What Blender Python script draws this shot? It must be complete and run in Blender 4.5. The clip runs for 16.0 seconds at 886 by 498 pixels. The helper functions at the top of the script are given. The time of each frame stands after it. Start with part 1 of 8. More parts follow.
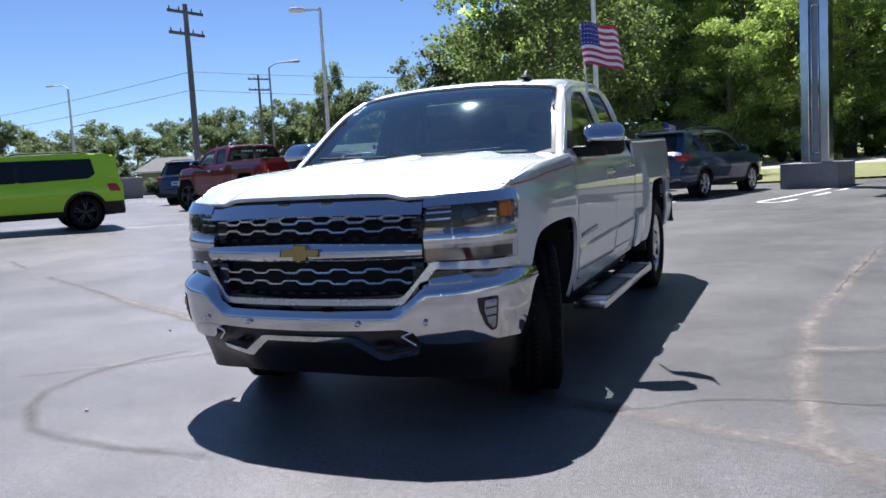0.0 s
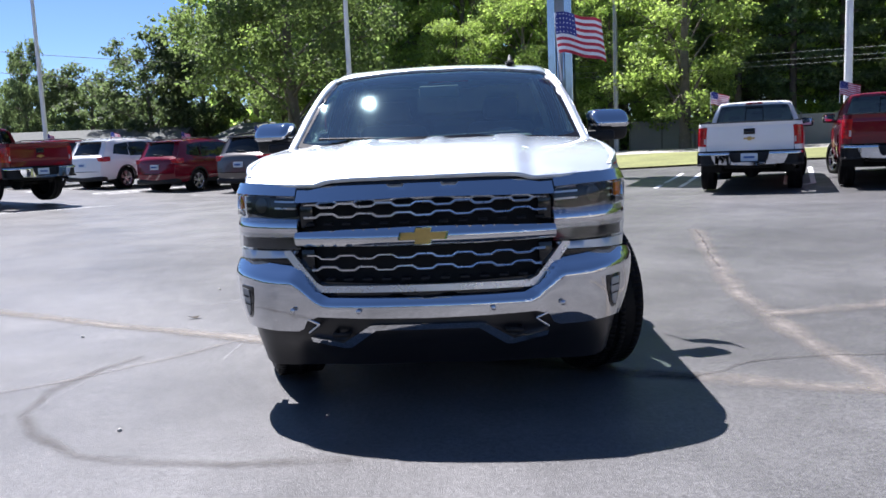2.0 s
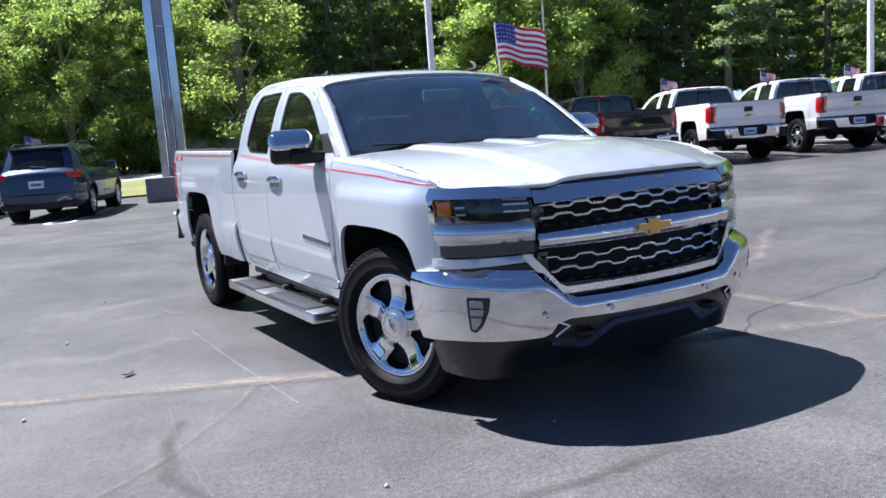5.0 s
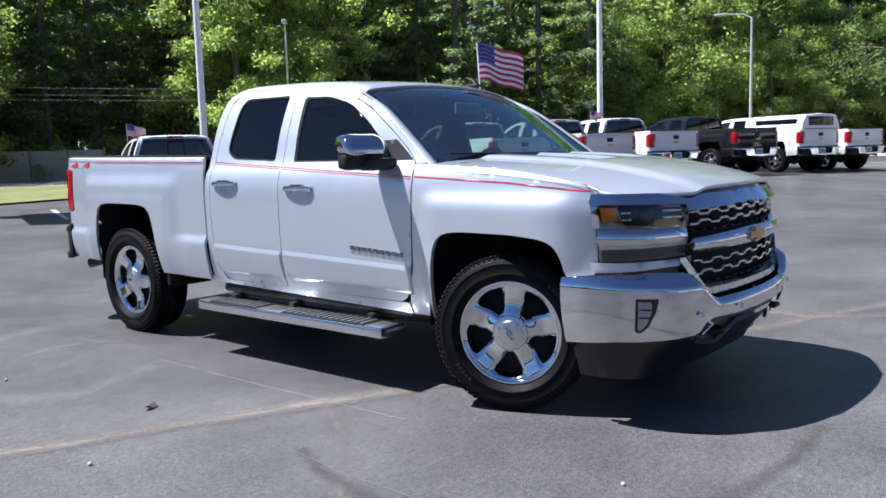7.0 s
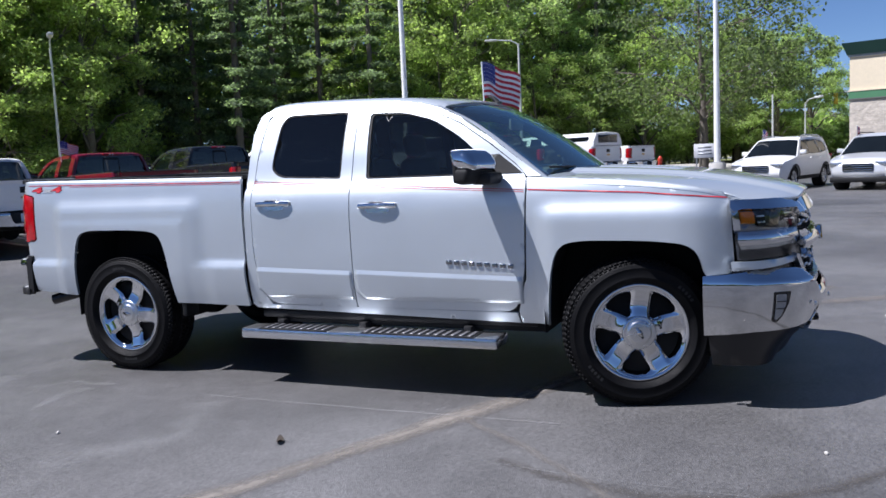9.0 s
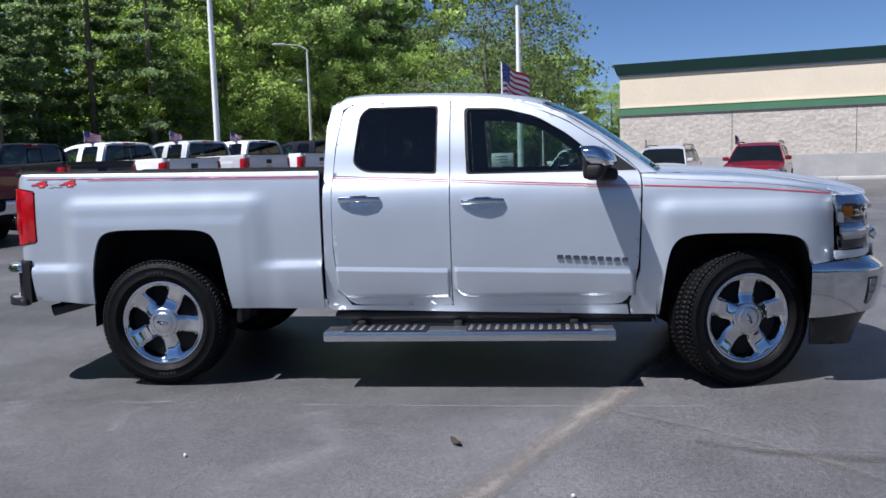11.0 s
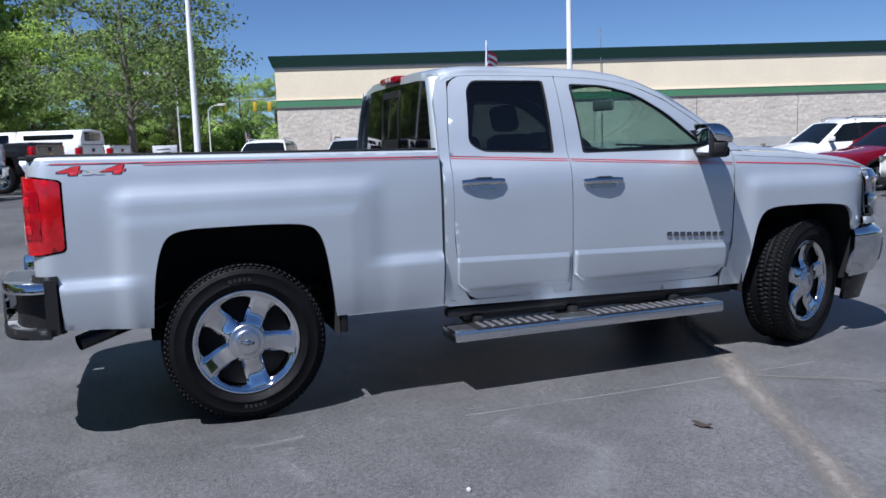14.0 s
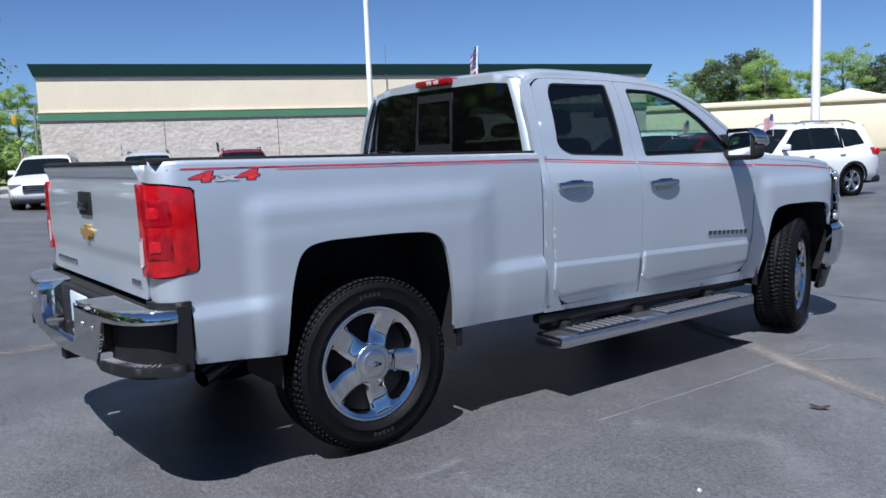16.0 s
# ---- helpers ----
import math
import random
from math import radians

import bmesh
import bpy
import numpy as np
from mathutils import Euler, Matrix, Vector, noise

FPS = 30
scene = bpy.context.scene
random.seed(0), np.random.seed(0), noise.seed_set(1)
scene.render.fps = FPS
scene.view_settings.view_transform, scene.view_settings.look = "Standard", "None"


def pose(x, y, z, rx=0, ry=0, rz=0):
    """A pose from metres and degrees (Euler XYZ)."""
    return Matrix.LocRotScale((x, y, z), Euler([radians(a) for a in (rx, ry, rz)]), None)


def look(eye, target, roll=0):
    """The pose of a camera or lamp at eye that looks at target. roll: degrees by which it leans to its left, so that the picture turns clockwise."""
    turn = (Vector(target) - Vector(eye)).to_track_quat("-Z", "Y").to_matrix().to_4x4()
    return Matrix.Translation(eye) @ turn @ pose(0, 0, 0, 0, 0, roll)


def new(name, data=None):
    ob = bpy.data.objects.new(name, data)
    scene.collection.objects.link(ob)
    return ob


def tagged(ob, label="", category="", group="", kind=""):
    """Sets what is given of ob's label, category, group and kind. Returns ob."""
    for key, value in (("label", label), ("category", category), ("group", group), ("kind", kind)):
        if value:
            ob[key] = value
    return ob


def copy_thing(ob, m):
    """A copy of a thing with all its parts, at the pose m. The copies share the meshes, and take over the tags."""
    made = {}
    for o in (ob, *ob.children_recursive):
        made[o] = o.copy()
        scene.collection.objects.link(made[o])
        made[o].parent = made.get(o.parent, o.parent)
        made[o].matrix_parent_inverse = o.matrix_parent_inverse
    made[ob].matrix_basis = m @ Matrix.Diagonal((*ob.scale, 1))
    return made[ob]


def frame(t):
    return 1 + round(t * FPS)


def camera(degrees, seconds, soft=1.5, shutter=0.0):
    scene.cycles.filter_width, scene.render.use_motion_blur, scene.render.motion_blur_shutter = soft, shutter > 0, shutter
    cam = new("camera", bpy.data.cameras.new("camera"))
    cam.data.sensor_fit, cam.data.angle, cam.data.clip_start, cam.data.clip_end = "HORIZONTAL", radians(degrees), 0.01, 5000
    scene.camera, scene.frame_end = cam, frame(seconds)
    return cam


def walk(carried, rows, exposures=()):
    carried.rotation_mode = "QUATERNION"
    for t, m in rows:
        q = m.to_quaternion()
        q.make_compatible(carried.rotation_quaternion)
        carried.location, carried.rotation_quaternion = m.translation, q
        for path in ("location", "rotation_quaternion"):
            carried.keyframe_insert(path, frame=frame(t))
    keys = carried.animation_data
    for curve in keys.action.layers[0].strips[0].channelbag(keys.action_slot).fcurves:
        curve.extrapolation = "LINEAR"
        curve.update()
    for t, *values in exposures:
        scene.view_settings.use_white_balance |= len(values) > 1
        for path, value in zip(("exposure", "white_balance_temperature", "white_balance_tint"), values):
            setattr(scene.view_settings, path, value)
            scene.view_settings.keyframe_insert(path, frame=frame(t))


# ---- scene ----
cam = camera(56.2, 16.0, soft=1.6)
METRES, EYE, TILT, LEAN, TURN = 15.88, 1.24, 0.0, 0.0, 23.3
ROWS = [
    (0.0, 0.0, 0.0, 0.0, -0.33, -5.88, 3.22),
    (0.5, -0.0283, 0.0057, -0.0003, -5.46, -5.61, 2.36),
    (1.0, -0.0588, 0.0068, 0.0017, -10.57, -6.78, 1.69),
    (1.5, -0.086, 0.0189, 0.0011, -14.91, -7.35, 1.74),
    (2.0, -0.1159, 0.027, 0.0016, -20.44, -7.35, 2.39),
    (2.5, -0.1427, 0.0422, 0.0018, -27.06, -7.48, 2.33),
    (3.0, -0.1672, 0.0617, 0.0031, -33.38, -7.15, 1.78),
    (3.5, -0.1955, 0.0799, 0.0047, -39.01, -7.65, 2.47),
    (6.0, -0.3018, 0.205, 0.0067, -63.77, -7.0, 2.89),
    (6.5, -0.3129, 0.2347, 0.0053, -69.25, -6.66, 1.73),
    (7.0, -0.3269, 0.2646, 0.0054, -73.59, -6.73, 1.71),
    (7.5, -0.3346, 0.2932, 0.0046, -78.29, -6.64, 2.32),
    (8.0, -0.3413, 0.3232, 0.0052, -81.4, -6.28, 1.82),
    (8.5, -0.3495, 0.3533, 0.0078, -85.63, -6.39, 2.41),
    (9.0, -0.3501, 0.3841, 0.008, -90.24, -5.98, 2.63),
    (11.5, -0.3181, 0.5412, 0.0084, -111.52, -6.38, 1.75),
    (12.0, -0.3024, 0.5686, 0.0095, -116.91, -6.68, 2.01),
    (12.5, -0.2795, 0.5899, 0.0089, -121.81, -6.98, 2.05),
    (13.0, -0.2612, 0.6165, 0.0093, -125.8, -7.6, 1.96),
    (13.5, -0.2364, 0.636, 0.008, -129.34, -7.83, 2.05),
    (14.0, -0.2154, 0.6566, 0.0082, -133.48, -7.3, 1.86),
    (14.5, -0.1926, 0.6755, 0.0084, -137.9, -7.09, 2.46),
    (15.0, -0.1678, 0.6903, 0.0088, -142.41, -7.09, 2.63),
    (15.5, -0.1446, 0.7081, 0.0089, -146.95, -7.06, 2.2),
    (16.0, -0.1203, 0.7177, 0.0078, -150.12, -6.79, 2.14),
]
EXPOSURES = [(0.0, 1.08, 6030, 16), (1.5, 1.24, 6030, 16), (3.5, 1.50, 5980, 16), (6.0, 1.20, 5920, 16), (9.0, 0.75, 5880, 16), (11.5, 0.62, 5820, 15), (13.0, 0.60, 5720, 14), (16.0, 0.64, 5620, 12)]
walk(cam, [(t, pose(2.146, -4.169, EYE, TILT, LEAN, TURN) @ pose(METRES * x, METRES * y, METRES * z, 90 + pitch, roll, yaw)) for t, x, y, z, yaw, pitch, roll in ROWS], EXPOSURES)

# ---- world and sun ----
SUN = Vector((-0.43, 0.63, 1.30)).normalized()
world = bpy.data.worlds.new("sky")
scene.world = world
world.use_nodes = True
wn = world.node_tree.nodes
sky = wn.new("ShaderNodeTexSky")
sky.sky_type = "NISHITA"
sky.sun_disc = False
sky.sun_elevation = math.asin(SUN.z)
sky.sun_rotation = math.atan2(SUN.x, SUN.y)
sky.air_density, sky.dust_density, sky.ozone_density = 0.8, 0.05, 6.0
sky.altitude = 1200
wn["Background"].inputs["Strength"].default_value = 0.057
world.node_tree.links.new(sky.outputs["Color"], wn["Background"].inputs["Color"])
sun_data = bpy.data.lights.new("sun", "SUN")
sun_data.energy, sun_data.angle, sun_data.color = 5.0, radians(0.53), (1.0, 0.96, 0.90)
sun_ob = new("sun", sun_data)
sun_ob.matrix_world = look(SUN * 60, (0, 0, 0))

# ---- materials ----


def nodes_of(name):
    m = bpy.data.materials.new(name)
    m.use_nodes = True
    return m, m.node_tree.nodes, m.node_tree.links, m.node_tree.nodes["Principled BSDF"]


def noise_ramp(n, l, coord, scale, lo, hi, detail=4.0, rough=0.6):
    """A noise stretched between two values."""
    tex = n.new("ShaderNodeTexNoise")
    tex.inputs["Scale"].default_value, tex.inputs["Detail"].default_value = scale, detail
    tex.inputs["Roughness"].default_value = rough
    l.new(coord, tex.inputs["Vector"])
    rng = n.new("ShaderNodeMapRange")
    rng.inputs["From Min"].default_value, rng.inputs["From Max"].default_value = 0.3, 0.7
    rng.inputs["To Min"].default_value, rng.inputs["To Max"].default_value = lo, hi
    l.new(tex.outputs["Fac"], rng.inputs["Value"])
    return rng.outputs["Result"]


def scaled_colour(n, l, colour, *factors):
    """A colour times one or more factors."""
    last = None
    for f in factors:
        if last is None:
            last = f
        else:
            mul = n.new("ShaderNodeMath")
            mul.operation = "MULTIPLY"
            l.new(last, mul.inputs[0]), l.new(f, mul.inputs[1])
            last = mul.outputs[0]
    vm = n.new("ShaderNodeVectorMath")
    vm.operation = "SCALE"
    if hasattr(colour, "is_output"):
        l.new(colour, vm.inputs[0])
    else:
        vm.inputs[0].default_value = colour[:3]
    l.new(last, vm.inputs["Scale"])
    return vm.outputs[0]


def surface(name, colour, rough=0.5, metal=0.0, coarse=0.0, fine=0.0, cs=2.0, fs=60.0, bump=0.0, bs=200.0, coat=0.0,
            rough_var=0.0, spec=0.5, random_tone=0.0):
    """A material with a base colour varied at two scales, and fine relief."""
    m, n, l, b = nodes_of(name)
    b.inputs["Roughness"].default_value, b.inputs["Metallic"].default_value = rough, metal
    b.inputs["Specular IOR Level"].default_value = spec
    b.inputs["Coat Weight"].default_value, b.inputs["Coat Roughness"].default_value = coat, 0.03
    b.inputs["Base Color"].default_value = (*colour, 1)
    co = n.new("ShaderNodeTexCoord").outputs["Object"]
    fs_ = []
    if coarse:
        fs_.append(noise_ramp(n, l, co, cs, 1 - coarse, 1 + coarse))
    if fine:
        fs_.append(noise_ramp(n, l, co, fs, 1 - fine, 1 + fine))
    if random_tone:
        info = n.new("ShaderNodeObjectInfo")
        rng = n.new("ShaderNodeMapRange")
        rng.inputs["To Min"].default_value, rng.inputs["To Max"].default_value = 1 - random_tone, 1 + random_tone
        l.new(info.outputs["Random"], rng.inputs["Value"])
        fs_.append(rng.outputs["Result"])
    if fs_:
        l.new(scaled_colour(n, l, colour, *fs_), b.inputs["Base Color"])
    if rough_var:
        l.new(noise_ramp(n, l, co, cs * 3, rough - rough_var, rough + rough_var), b.inputs["Roughness"])
    if bump:
        tex = n.new("ShaderNodeTexNoise")
        tex.inputs["Scale"].default_value, tex.inputs["Detail"].default_value = bs, 3
        l.new(co, tex.inputs["Vector"])
        bp = n.new("ShaderNodeBump")
        bp.inputs["Strength"].default_value, bp.inputs["Distance"].default_value = bump, 0.01
        l.new(tex.outputs["Fac"], bp.inputs["Height"])
        l.new(bp.outputs["Normal"], b.inputs["Normal"])
    return m


def glass(name, tint, face=0.08, rough=0.03, dust=0.0, sheen=(1, 1, 1)):
    """A tinted pane: clear for what stands behind it, with the gloss of its surface, stronger at a slant, and a film of dust."""
    m, n, l, b = nodes_of(name)
    n.remove(b)
    clear, gloss, mix = n.new("ShaderNodeBsdfTransparent"), n.new("ShaderNodeBsdfGlossy"), n.new("ShaderNodeMixShader")
    clear.inputs["Color"].default_value = (*tint, 1)
    gloss.inputs["Roughness"].default_value = rough
    gloss.inputs["Color"].default_value = (*sheen, 1)
    lw, power, rise = n.new("ShaderNodeLayerWeight"), n.new("ShaderNodeMath"), n.new("ShaderNodeMapRange")
    power.operation = "POWER"
    power.inputs[1].default_value = 5.0
    rise.inputs["To Min"].default_value, rise.inputs["To Max"].default_value = face, 0.95
    l.new(lw.outputs["Facing"], power.inputs[0]), l.new(power.outputs[0], rise.inputs["Value"])
    l.new(rise.outputs["Result"], mix.inputs[0]), l.new(clear.outputs[0], mix.inputs[1]), l.new(gloss.outputs[0], mix.inputs[2])
    film, haze = n.new("ShaderNodeMixShader"), n.new("ShaderNodeBsdfDiffuse")
    haze.inputs["Color"].default_value = (0.62, 0.64, 0.64, 1)
    film.inputs[0].default_value = dust
    if dust:
        co = n.new("ShaderNodeTexCoord").outputs["Object"]
        l.new(noise_ramp(n, l, co, 3.0, dust * 0.7, dust * 1.3), film.inputs[0])
    l.new(mix.outputs[0], film.inputs[1]), l.new(haze.outputs[0], film.inputs[2])
    l.new(film.outputs[0], n["Material Output"].inputs["Surface"])
    return m


def paint(name, colour, metal=0.0, rough=0.35):
    """Car paint under a clear coat, with a trace of flake and dust."""
    return surface(name, colour, rough=rough, metal=metal, coarse=0.03, cs=1.5, fine=0.04, fs=900, coat=1.0, rough_var=0.03, spec=0.5 if metal > 0.6 else 0.05)


SILVER = paint("silver_paint", (0.56, 0.605, 0.645), 0.60, 0.46)
WHITE = paint("white_paint", (0.78, 0.78, 0.77))
GREYWHITE = paint("pearl_paint", (0.62, 0.63, 0.64), 0.3)
RED = paint("red_paint", (0.14, 0.003, 0.013))
MAROON = paint("maroon_paint", (0.16, 0.007, 0.013))
BLACK = paint("black_paint", (0.012, 0.012, 0.014))
TAN = paint("brown_grey_paint", (0.115, 0.105, 0.098), 0.5)
BLUE = paint("dark_blue_paint", (0.022, 0.045, 0.080), 0.3)
LIME = paint("lime_paint", (0.40, 0.70, 0.020))
RIM_CHROME = surface("polished_rim", (0.66, 0.67, 0.69), rough=0.05, metal=1.0, rough_var=0.02, cs=6)
CHROME = surface("chrome", (0.60, 0.61, 0.63), rough=0.04, metal=1.0, rough_var=0.015, cs=3)
DARK_CHROME = surface("dark_chrome", (0.26, 0.27, 0.29), rough=0.10, metal=1.0, rough_var=0.03, cs=3)
SATIN = surface("satin_silver", (0.62, 0.63, 0.65), rough=0.28, metal=1.0, coarse=0.05, fine=0.04, rough_var=0.05)
BLACK_PLASTIC = surface("black_plastic", (0.012, 0.012, 0.013), rough=0.58, coarse=0.15, fine=0.1, bump=0.15, bs=900, rough_var=0.08, spec=0.3)
DAM_PLASTIC = surface("semi_gloss_black_plastic", (0.008, 0.008, 0.010), rough=0.34, coarse=0.1, cs=4, fine=0.08, rough_var=0.06)
GLOSS_BLACK = surface("gloss_black", (0.010, 0.010, 0.011), rough=0.12, coarse=0.05, cs=4)
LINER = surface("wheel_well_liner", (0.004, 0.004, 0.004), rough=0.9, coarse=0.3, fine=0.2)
RUBBER = surface("tyre_rubber", (0.0054, 0.0054, 0.0060), rough=0.55, coarse=0.25, cs=6, fine=0.15, bump=0.2, bs=300, rough_var=0.1, spec=0.12)
RUBBER_MARK = surface("tyre_lettering", (0.0132, 0.0132, 0.0132), rough=0.7, coarse=0.3, cs=30)
GLASS_FRONT = glass("clear_glass", (0.70, 0.90, 0.83), 0.24, dust=0.012, sheen=(0.66, 0.95, 1.0))
GLASS_SIDE = glass("side_glass", (0.50, 0.63, 0.57), 0.05, dust=0.003)
GLASS_DARK = glass("privacy_glass", (0.055, 0.065, 0.068), 0.05, dust=0.003)
GLASS_FAR = surface("car_window", (0.006, 0.008, 0.009), rough=0.03, coarse=0.2, spec=0.4)
LENS_CLEAR = glass("lamp_lens", (0.80, 0.82, 0.84), 0.05)
LENS_RED = surface("red_lens", (0.40, 0.003, 0.007), rough=0.11, coarse=0.25, cs=22, fine=0.1, coat=0.4)
LENS_RED_DARK = surface("dark_red_lens", (0.26, 0.002, 0.008), rough=0.1, coarse=0.2, cs=30)
LENS_CORE = surface("bright_red_lens", (0.44, 0.005, 0.012), rough=0.1, coarse=0.15, cs=40, coat=0.5)
LENS_PALE = surface("reversing_lens", (0.50, 0.42, 0.42), rough=0.12, coarse=0.15, cs=60)
POLISHED = surface("polished_board", (0.60, 0.61, 0.63), rough=0.22, metal=1.0, coarse=0.04, cs=8, rough_var=0.02)
RIB_GREY = surface("grey_tread_rib", (0.15, 0.15, 0.16), rough=0.38, metal=0.3, coarse=0.1, cs=20)
BRIGHT_PLATE = surface("brushed_bright_plate", (0.86, 0.87, 0.88), rough=0.30, metal=1.0, coarse=0.03, cs=20)
SHELF = surface("grey_step_pad", (0.42, 0.43, 0.45), rough=0.42, metal=0.9, coarse=0.08, cs=8, rough_var=0.06)
LENS_AMBER = surface("amber_reflector", (0.75, 0.20, 0.01), rough=0.12, coarse=0.15, cs=40)
GOLD = surface("gold_emblem", (0.50, 0.32, 0.09), rough=0.35, metal=0.6, coarse=0.08, cs=40)
RED_STRIPE = surface("red_decal", (0.52, 0.028, 0.035), rough=0.4, coarse=0.08, cs=5)
INTERIOR = surface("interior_plastic", (0.095, 0.095, 0.095), rough=0.7, coarse=0.15, fine=0.1)
INTERIOR_DARK = surface("dark_interior_trim", (0.022, 0.022, 0.023), rough=0.75, coarse=0.15, fine=0.1)
SEAT_CLOTH = surface("seat_cloth", (0.055, 0.055, 0.056), rough=0.9, coarse=0.2, fine=0.2, fs=300)
MIRROR = surface("mirror_glass", (0.85, 0.86, 0.87), rough=0.01, metal=1.0)
PLATE = surface("number_plate", (0.55, 0.62, 0.68), rough=0.4, coarse=0.1, cs=12)
PLATE_BAR = surface("plate_bar", (0.03, 0.10, 0.30), rough=0.5, coarse=0.1, cs=30)
FLAG_RED = surface("flag_red", (0.48, 0.030, 0.055), rough=0.8, coarse=0.1, cs=15)
FLAG_WHITE = surface("flag_white", (0.74, 0.74, 0.76), rough=0.8, coarse=0.06, cs=15)
FLAG_BLUE = surface("flag_blue", (0.035, 0.045, 0.22), rough=0.8, coarse=0.1, cs=15)
POLE_PAINT = surface("pole_paint", (0.80, 0.80, 0.79), rough=0.5, coarse=0.06, cs=1.5, fine=0.05)
GALVANISED = surface("galvanised_steel", (0.34, 0.35, 0.36), rough=0.5, metal=0.6, coarse=0.12, cs=4, fine=0.1)
OLD_WOOD = surface("pole_wood", (0.19, 0.175, 0.16), rough=0.9, coarse=0.2, fine=0.2, bump=0.4, bs=40)
CONCRETE = surface("concrete", (0.40, 0.39, 0.37), rough=0.85, coarse=0.12, cs=1.2, fine=0.1, bump=0.25, bs=90)
GREY_PLINTH = surface("grey_plinth_paint", (0.20, 0.20, 0.21), rough=0.7, coarse=0.1, cs=3, fine=0.08, bump=0.2, bs=80)
LINE_PAINT = surface("line_paint", (0.66, 0.66, 0.65), rough=0.7, coarse=0.12, cs=3, fine=0.22, fs=60)

# ---- building tools ----


def finish(name, bm, material, parent=None, smooth=True):
    me = bpy.data.meshes.new(name)
    bm.normal_update()
    bm.to_mesh(me)
    bm.free()
    if smooth:
        me.shade_smooth()
    for m in material if isinstance(material, (list, tuple)) else [material]:
        me.materials.append(m)
    ob = new(name, me)
    if parent is not None:
        ob.parent = parent
    return ob


def part(name, bm, material, parent, label="", smooth=True):
    """One mesh under a thing or a part."""
    ob = finish(name, bm, material, parent, smooth)
    return tagged(ob, label) if label else ob


def box(bm, x0, x1, y0, y1, z0, z1, bevel=0.0, m=None, segments=2):
    """A bevelled block."""
    made = bmesh.ops.create_cube(bm, size=1.0)["verts"]
    t = Matrix.LocRotScale(((x0 + x1) / 2, (y0 + y1) / 2, (z0 + z1) / 2), None, (abs(x1 - x0), abs(y1 - y0), abs(z1 - z0)))
    bmesh.ops.transform(bm, matrix=t, verts=made)
    if bevel:
        edges = {e for v in made for e in v.link_edges}
        made = list({v for f in bmesh.ops.bevel(bm, geom=list(edges), offset=bevel, segments=segments, profile=0.5, affect="EDGES", clamp_overlap=True)["faces"]
                     for v in f.verts} | {v for v in made if v.is_valid})
    if m is not None:
        bmesh.ops.transform(bm, matrix=m, verts=made)
    return made


def block(*a, **k):
    bm = bmesh.new()
    box(bm, *a, **k)
    for e in bm.edges:
        if len(e.link_faces) == 2 and e.calc_face_angle(0) > 0.6:
            e.smooth = False
    return bm


def tube(bm, points, radius, sides=8, caps=True):
    """A round bar along points; radius may be a list."""
    rings, n = [], len(points)
    pts = [Vector(p) for p in points]
    side = None
    for i, p in enumerate(pts):
        d = (pts[min(i + 1, n - 1)] - pts[max(i - 1, 0)]).normalized()
        if side is None:
            side = d.orthogonal().normalized()
        side = (side - d * side.dot(d)).normalized()
        up = d.cross(side)
        r = radius[i] if isinstance(radius, (list, tuple)) else radius
        rings.append([bm.verts.new(p + (side * math.cos(a) + up * math.sin(a)) * r) for a in (2 * math.pi * k / sides for k in range(sides))])
    for a, b in zip(rings, rings[1:]):
        for k in range(sides):
            bm.faces.new((a[k], a[(k + 1) % sides], b[(k + 1) % sides], b[k]))
    if caps:
        for f in (bm.faces.new(rings[0][::-1]), bm.faces.new(rings[-1])):
            for e in f.edges:
                e.smooth = False
    return bm


def lathe(bm, profile, sides=48, m=None, closed=False):
    """Turns (radius, x) points round the x axis."""
    rings = []
    for r, x in profile:
        rings.append([bm.verts.new((x, r * math.cos(a), r * math.sin(a))) for a in (2 * math.pi * k / sides for k in range(sides))])
    pairs = list(zip(rings, rings[1:]))
    if closed:
        pairs.append((rings[-1], rings[0]))
    for a, b in pairs:
        for k in range(sides):
            bm.faces.new((a[k], b[k], b[(k + 1) % sides], a[(k + 1) % sides]))
    if m is not None:
        bmesh.ops.transform(bm, matrix=m, verts=[v for ring in rings for v in ring])
    return bm


def curve_of(pairs):
    """A smooth monotone curve through (t, value) pairs."""
    ts = [p[0] for p in pairs]
    vs = [p[1] for p in pairs]
    n = len(ts)
    d = [(vs[i + 1] - vs[i]) / (ts[i + 1] - ts[i]) for i in range(n - 1)]
    g = [d[0]] + [0.0 if d[i - 1] * d[i] <= 0 else 2 * d[i - 1] * d[i] / (d[i - 1] + d[i]) for i in range(1, n - 1)] + [d[-1]]

    def at(t):
        if t <= ts[0]:
            return vs[0] + g[0] * (t - ts[0])
        if t >= ts[-1]:
            return vs[-1] + g[-1] * (t - ts[-1])
        i = next(k for k in range(n - 1) if t <= ts[k + 1])
        h = ts[i + 1] - ts[i]
        s = (t - ts[i]) / h
        return ((1 + 2 * s) * (1 - s) ** 2 * vs[i] + s * (1 - s) ** 2 * h * g[i] + s * s * (3 - 2 * s) * vs[i + 1] + s * s * (s - 1) * h * g[i + 1])

    return at


def step(a, b, t):
    s = min(1.0, max(0.0, (t - a) / (b - a)))
    return s * s * (3 - 2 * s)


def inside(poly, p):
    """Which of the points p lie in the polygon."""
    x, y = p[:, 0], p[:, 1]
    res = np.zeros(len(p), bool)
    for (x0, y0), (x1, y1) in zip(poly, poly[1:] + poly[:1]):
        if y0 != y1:
            res ^= ((y0 > y) != (y1 > y)) & (x < (x1 - x0) * (y - y0) / (y1 - y0) + x0)
    return res


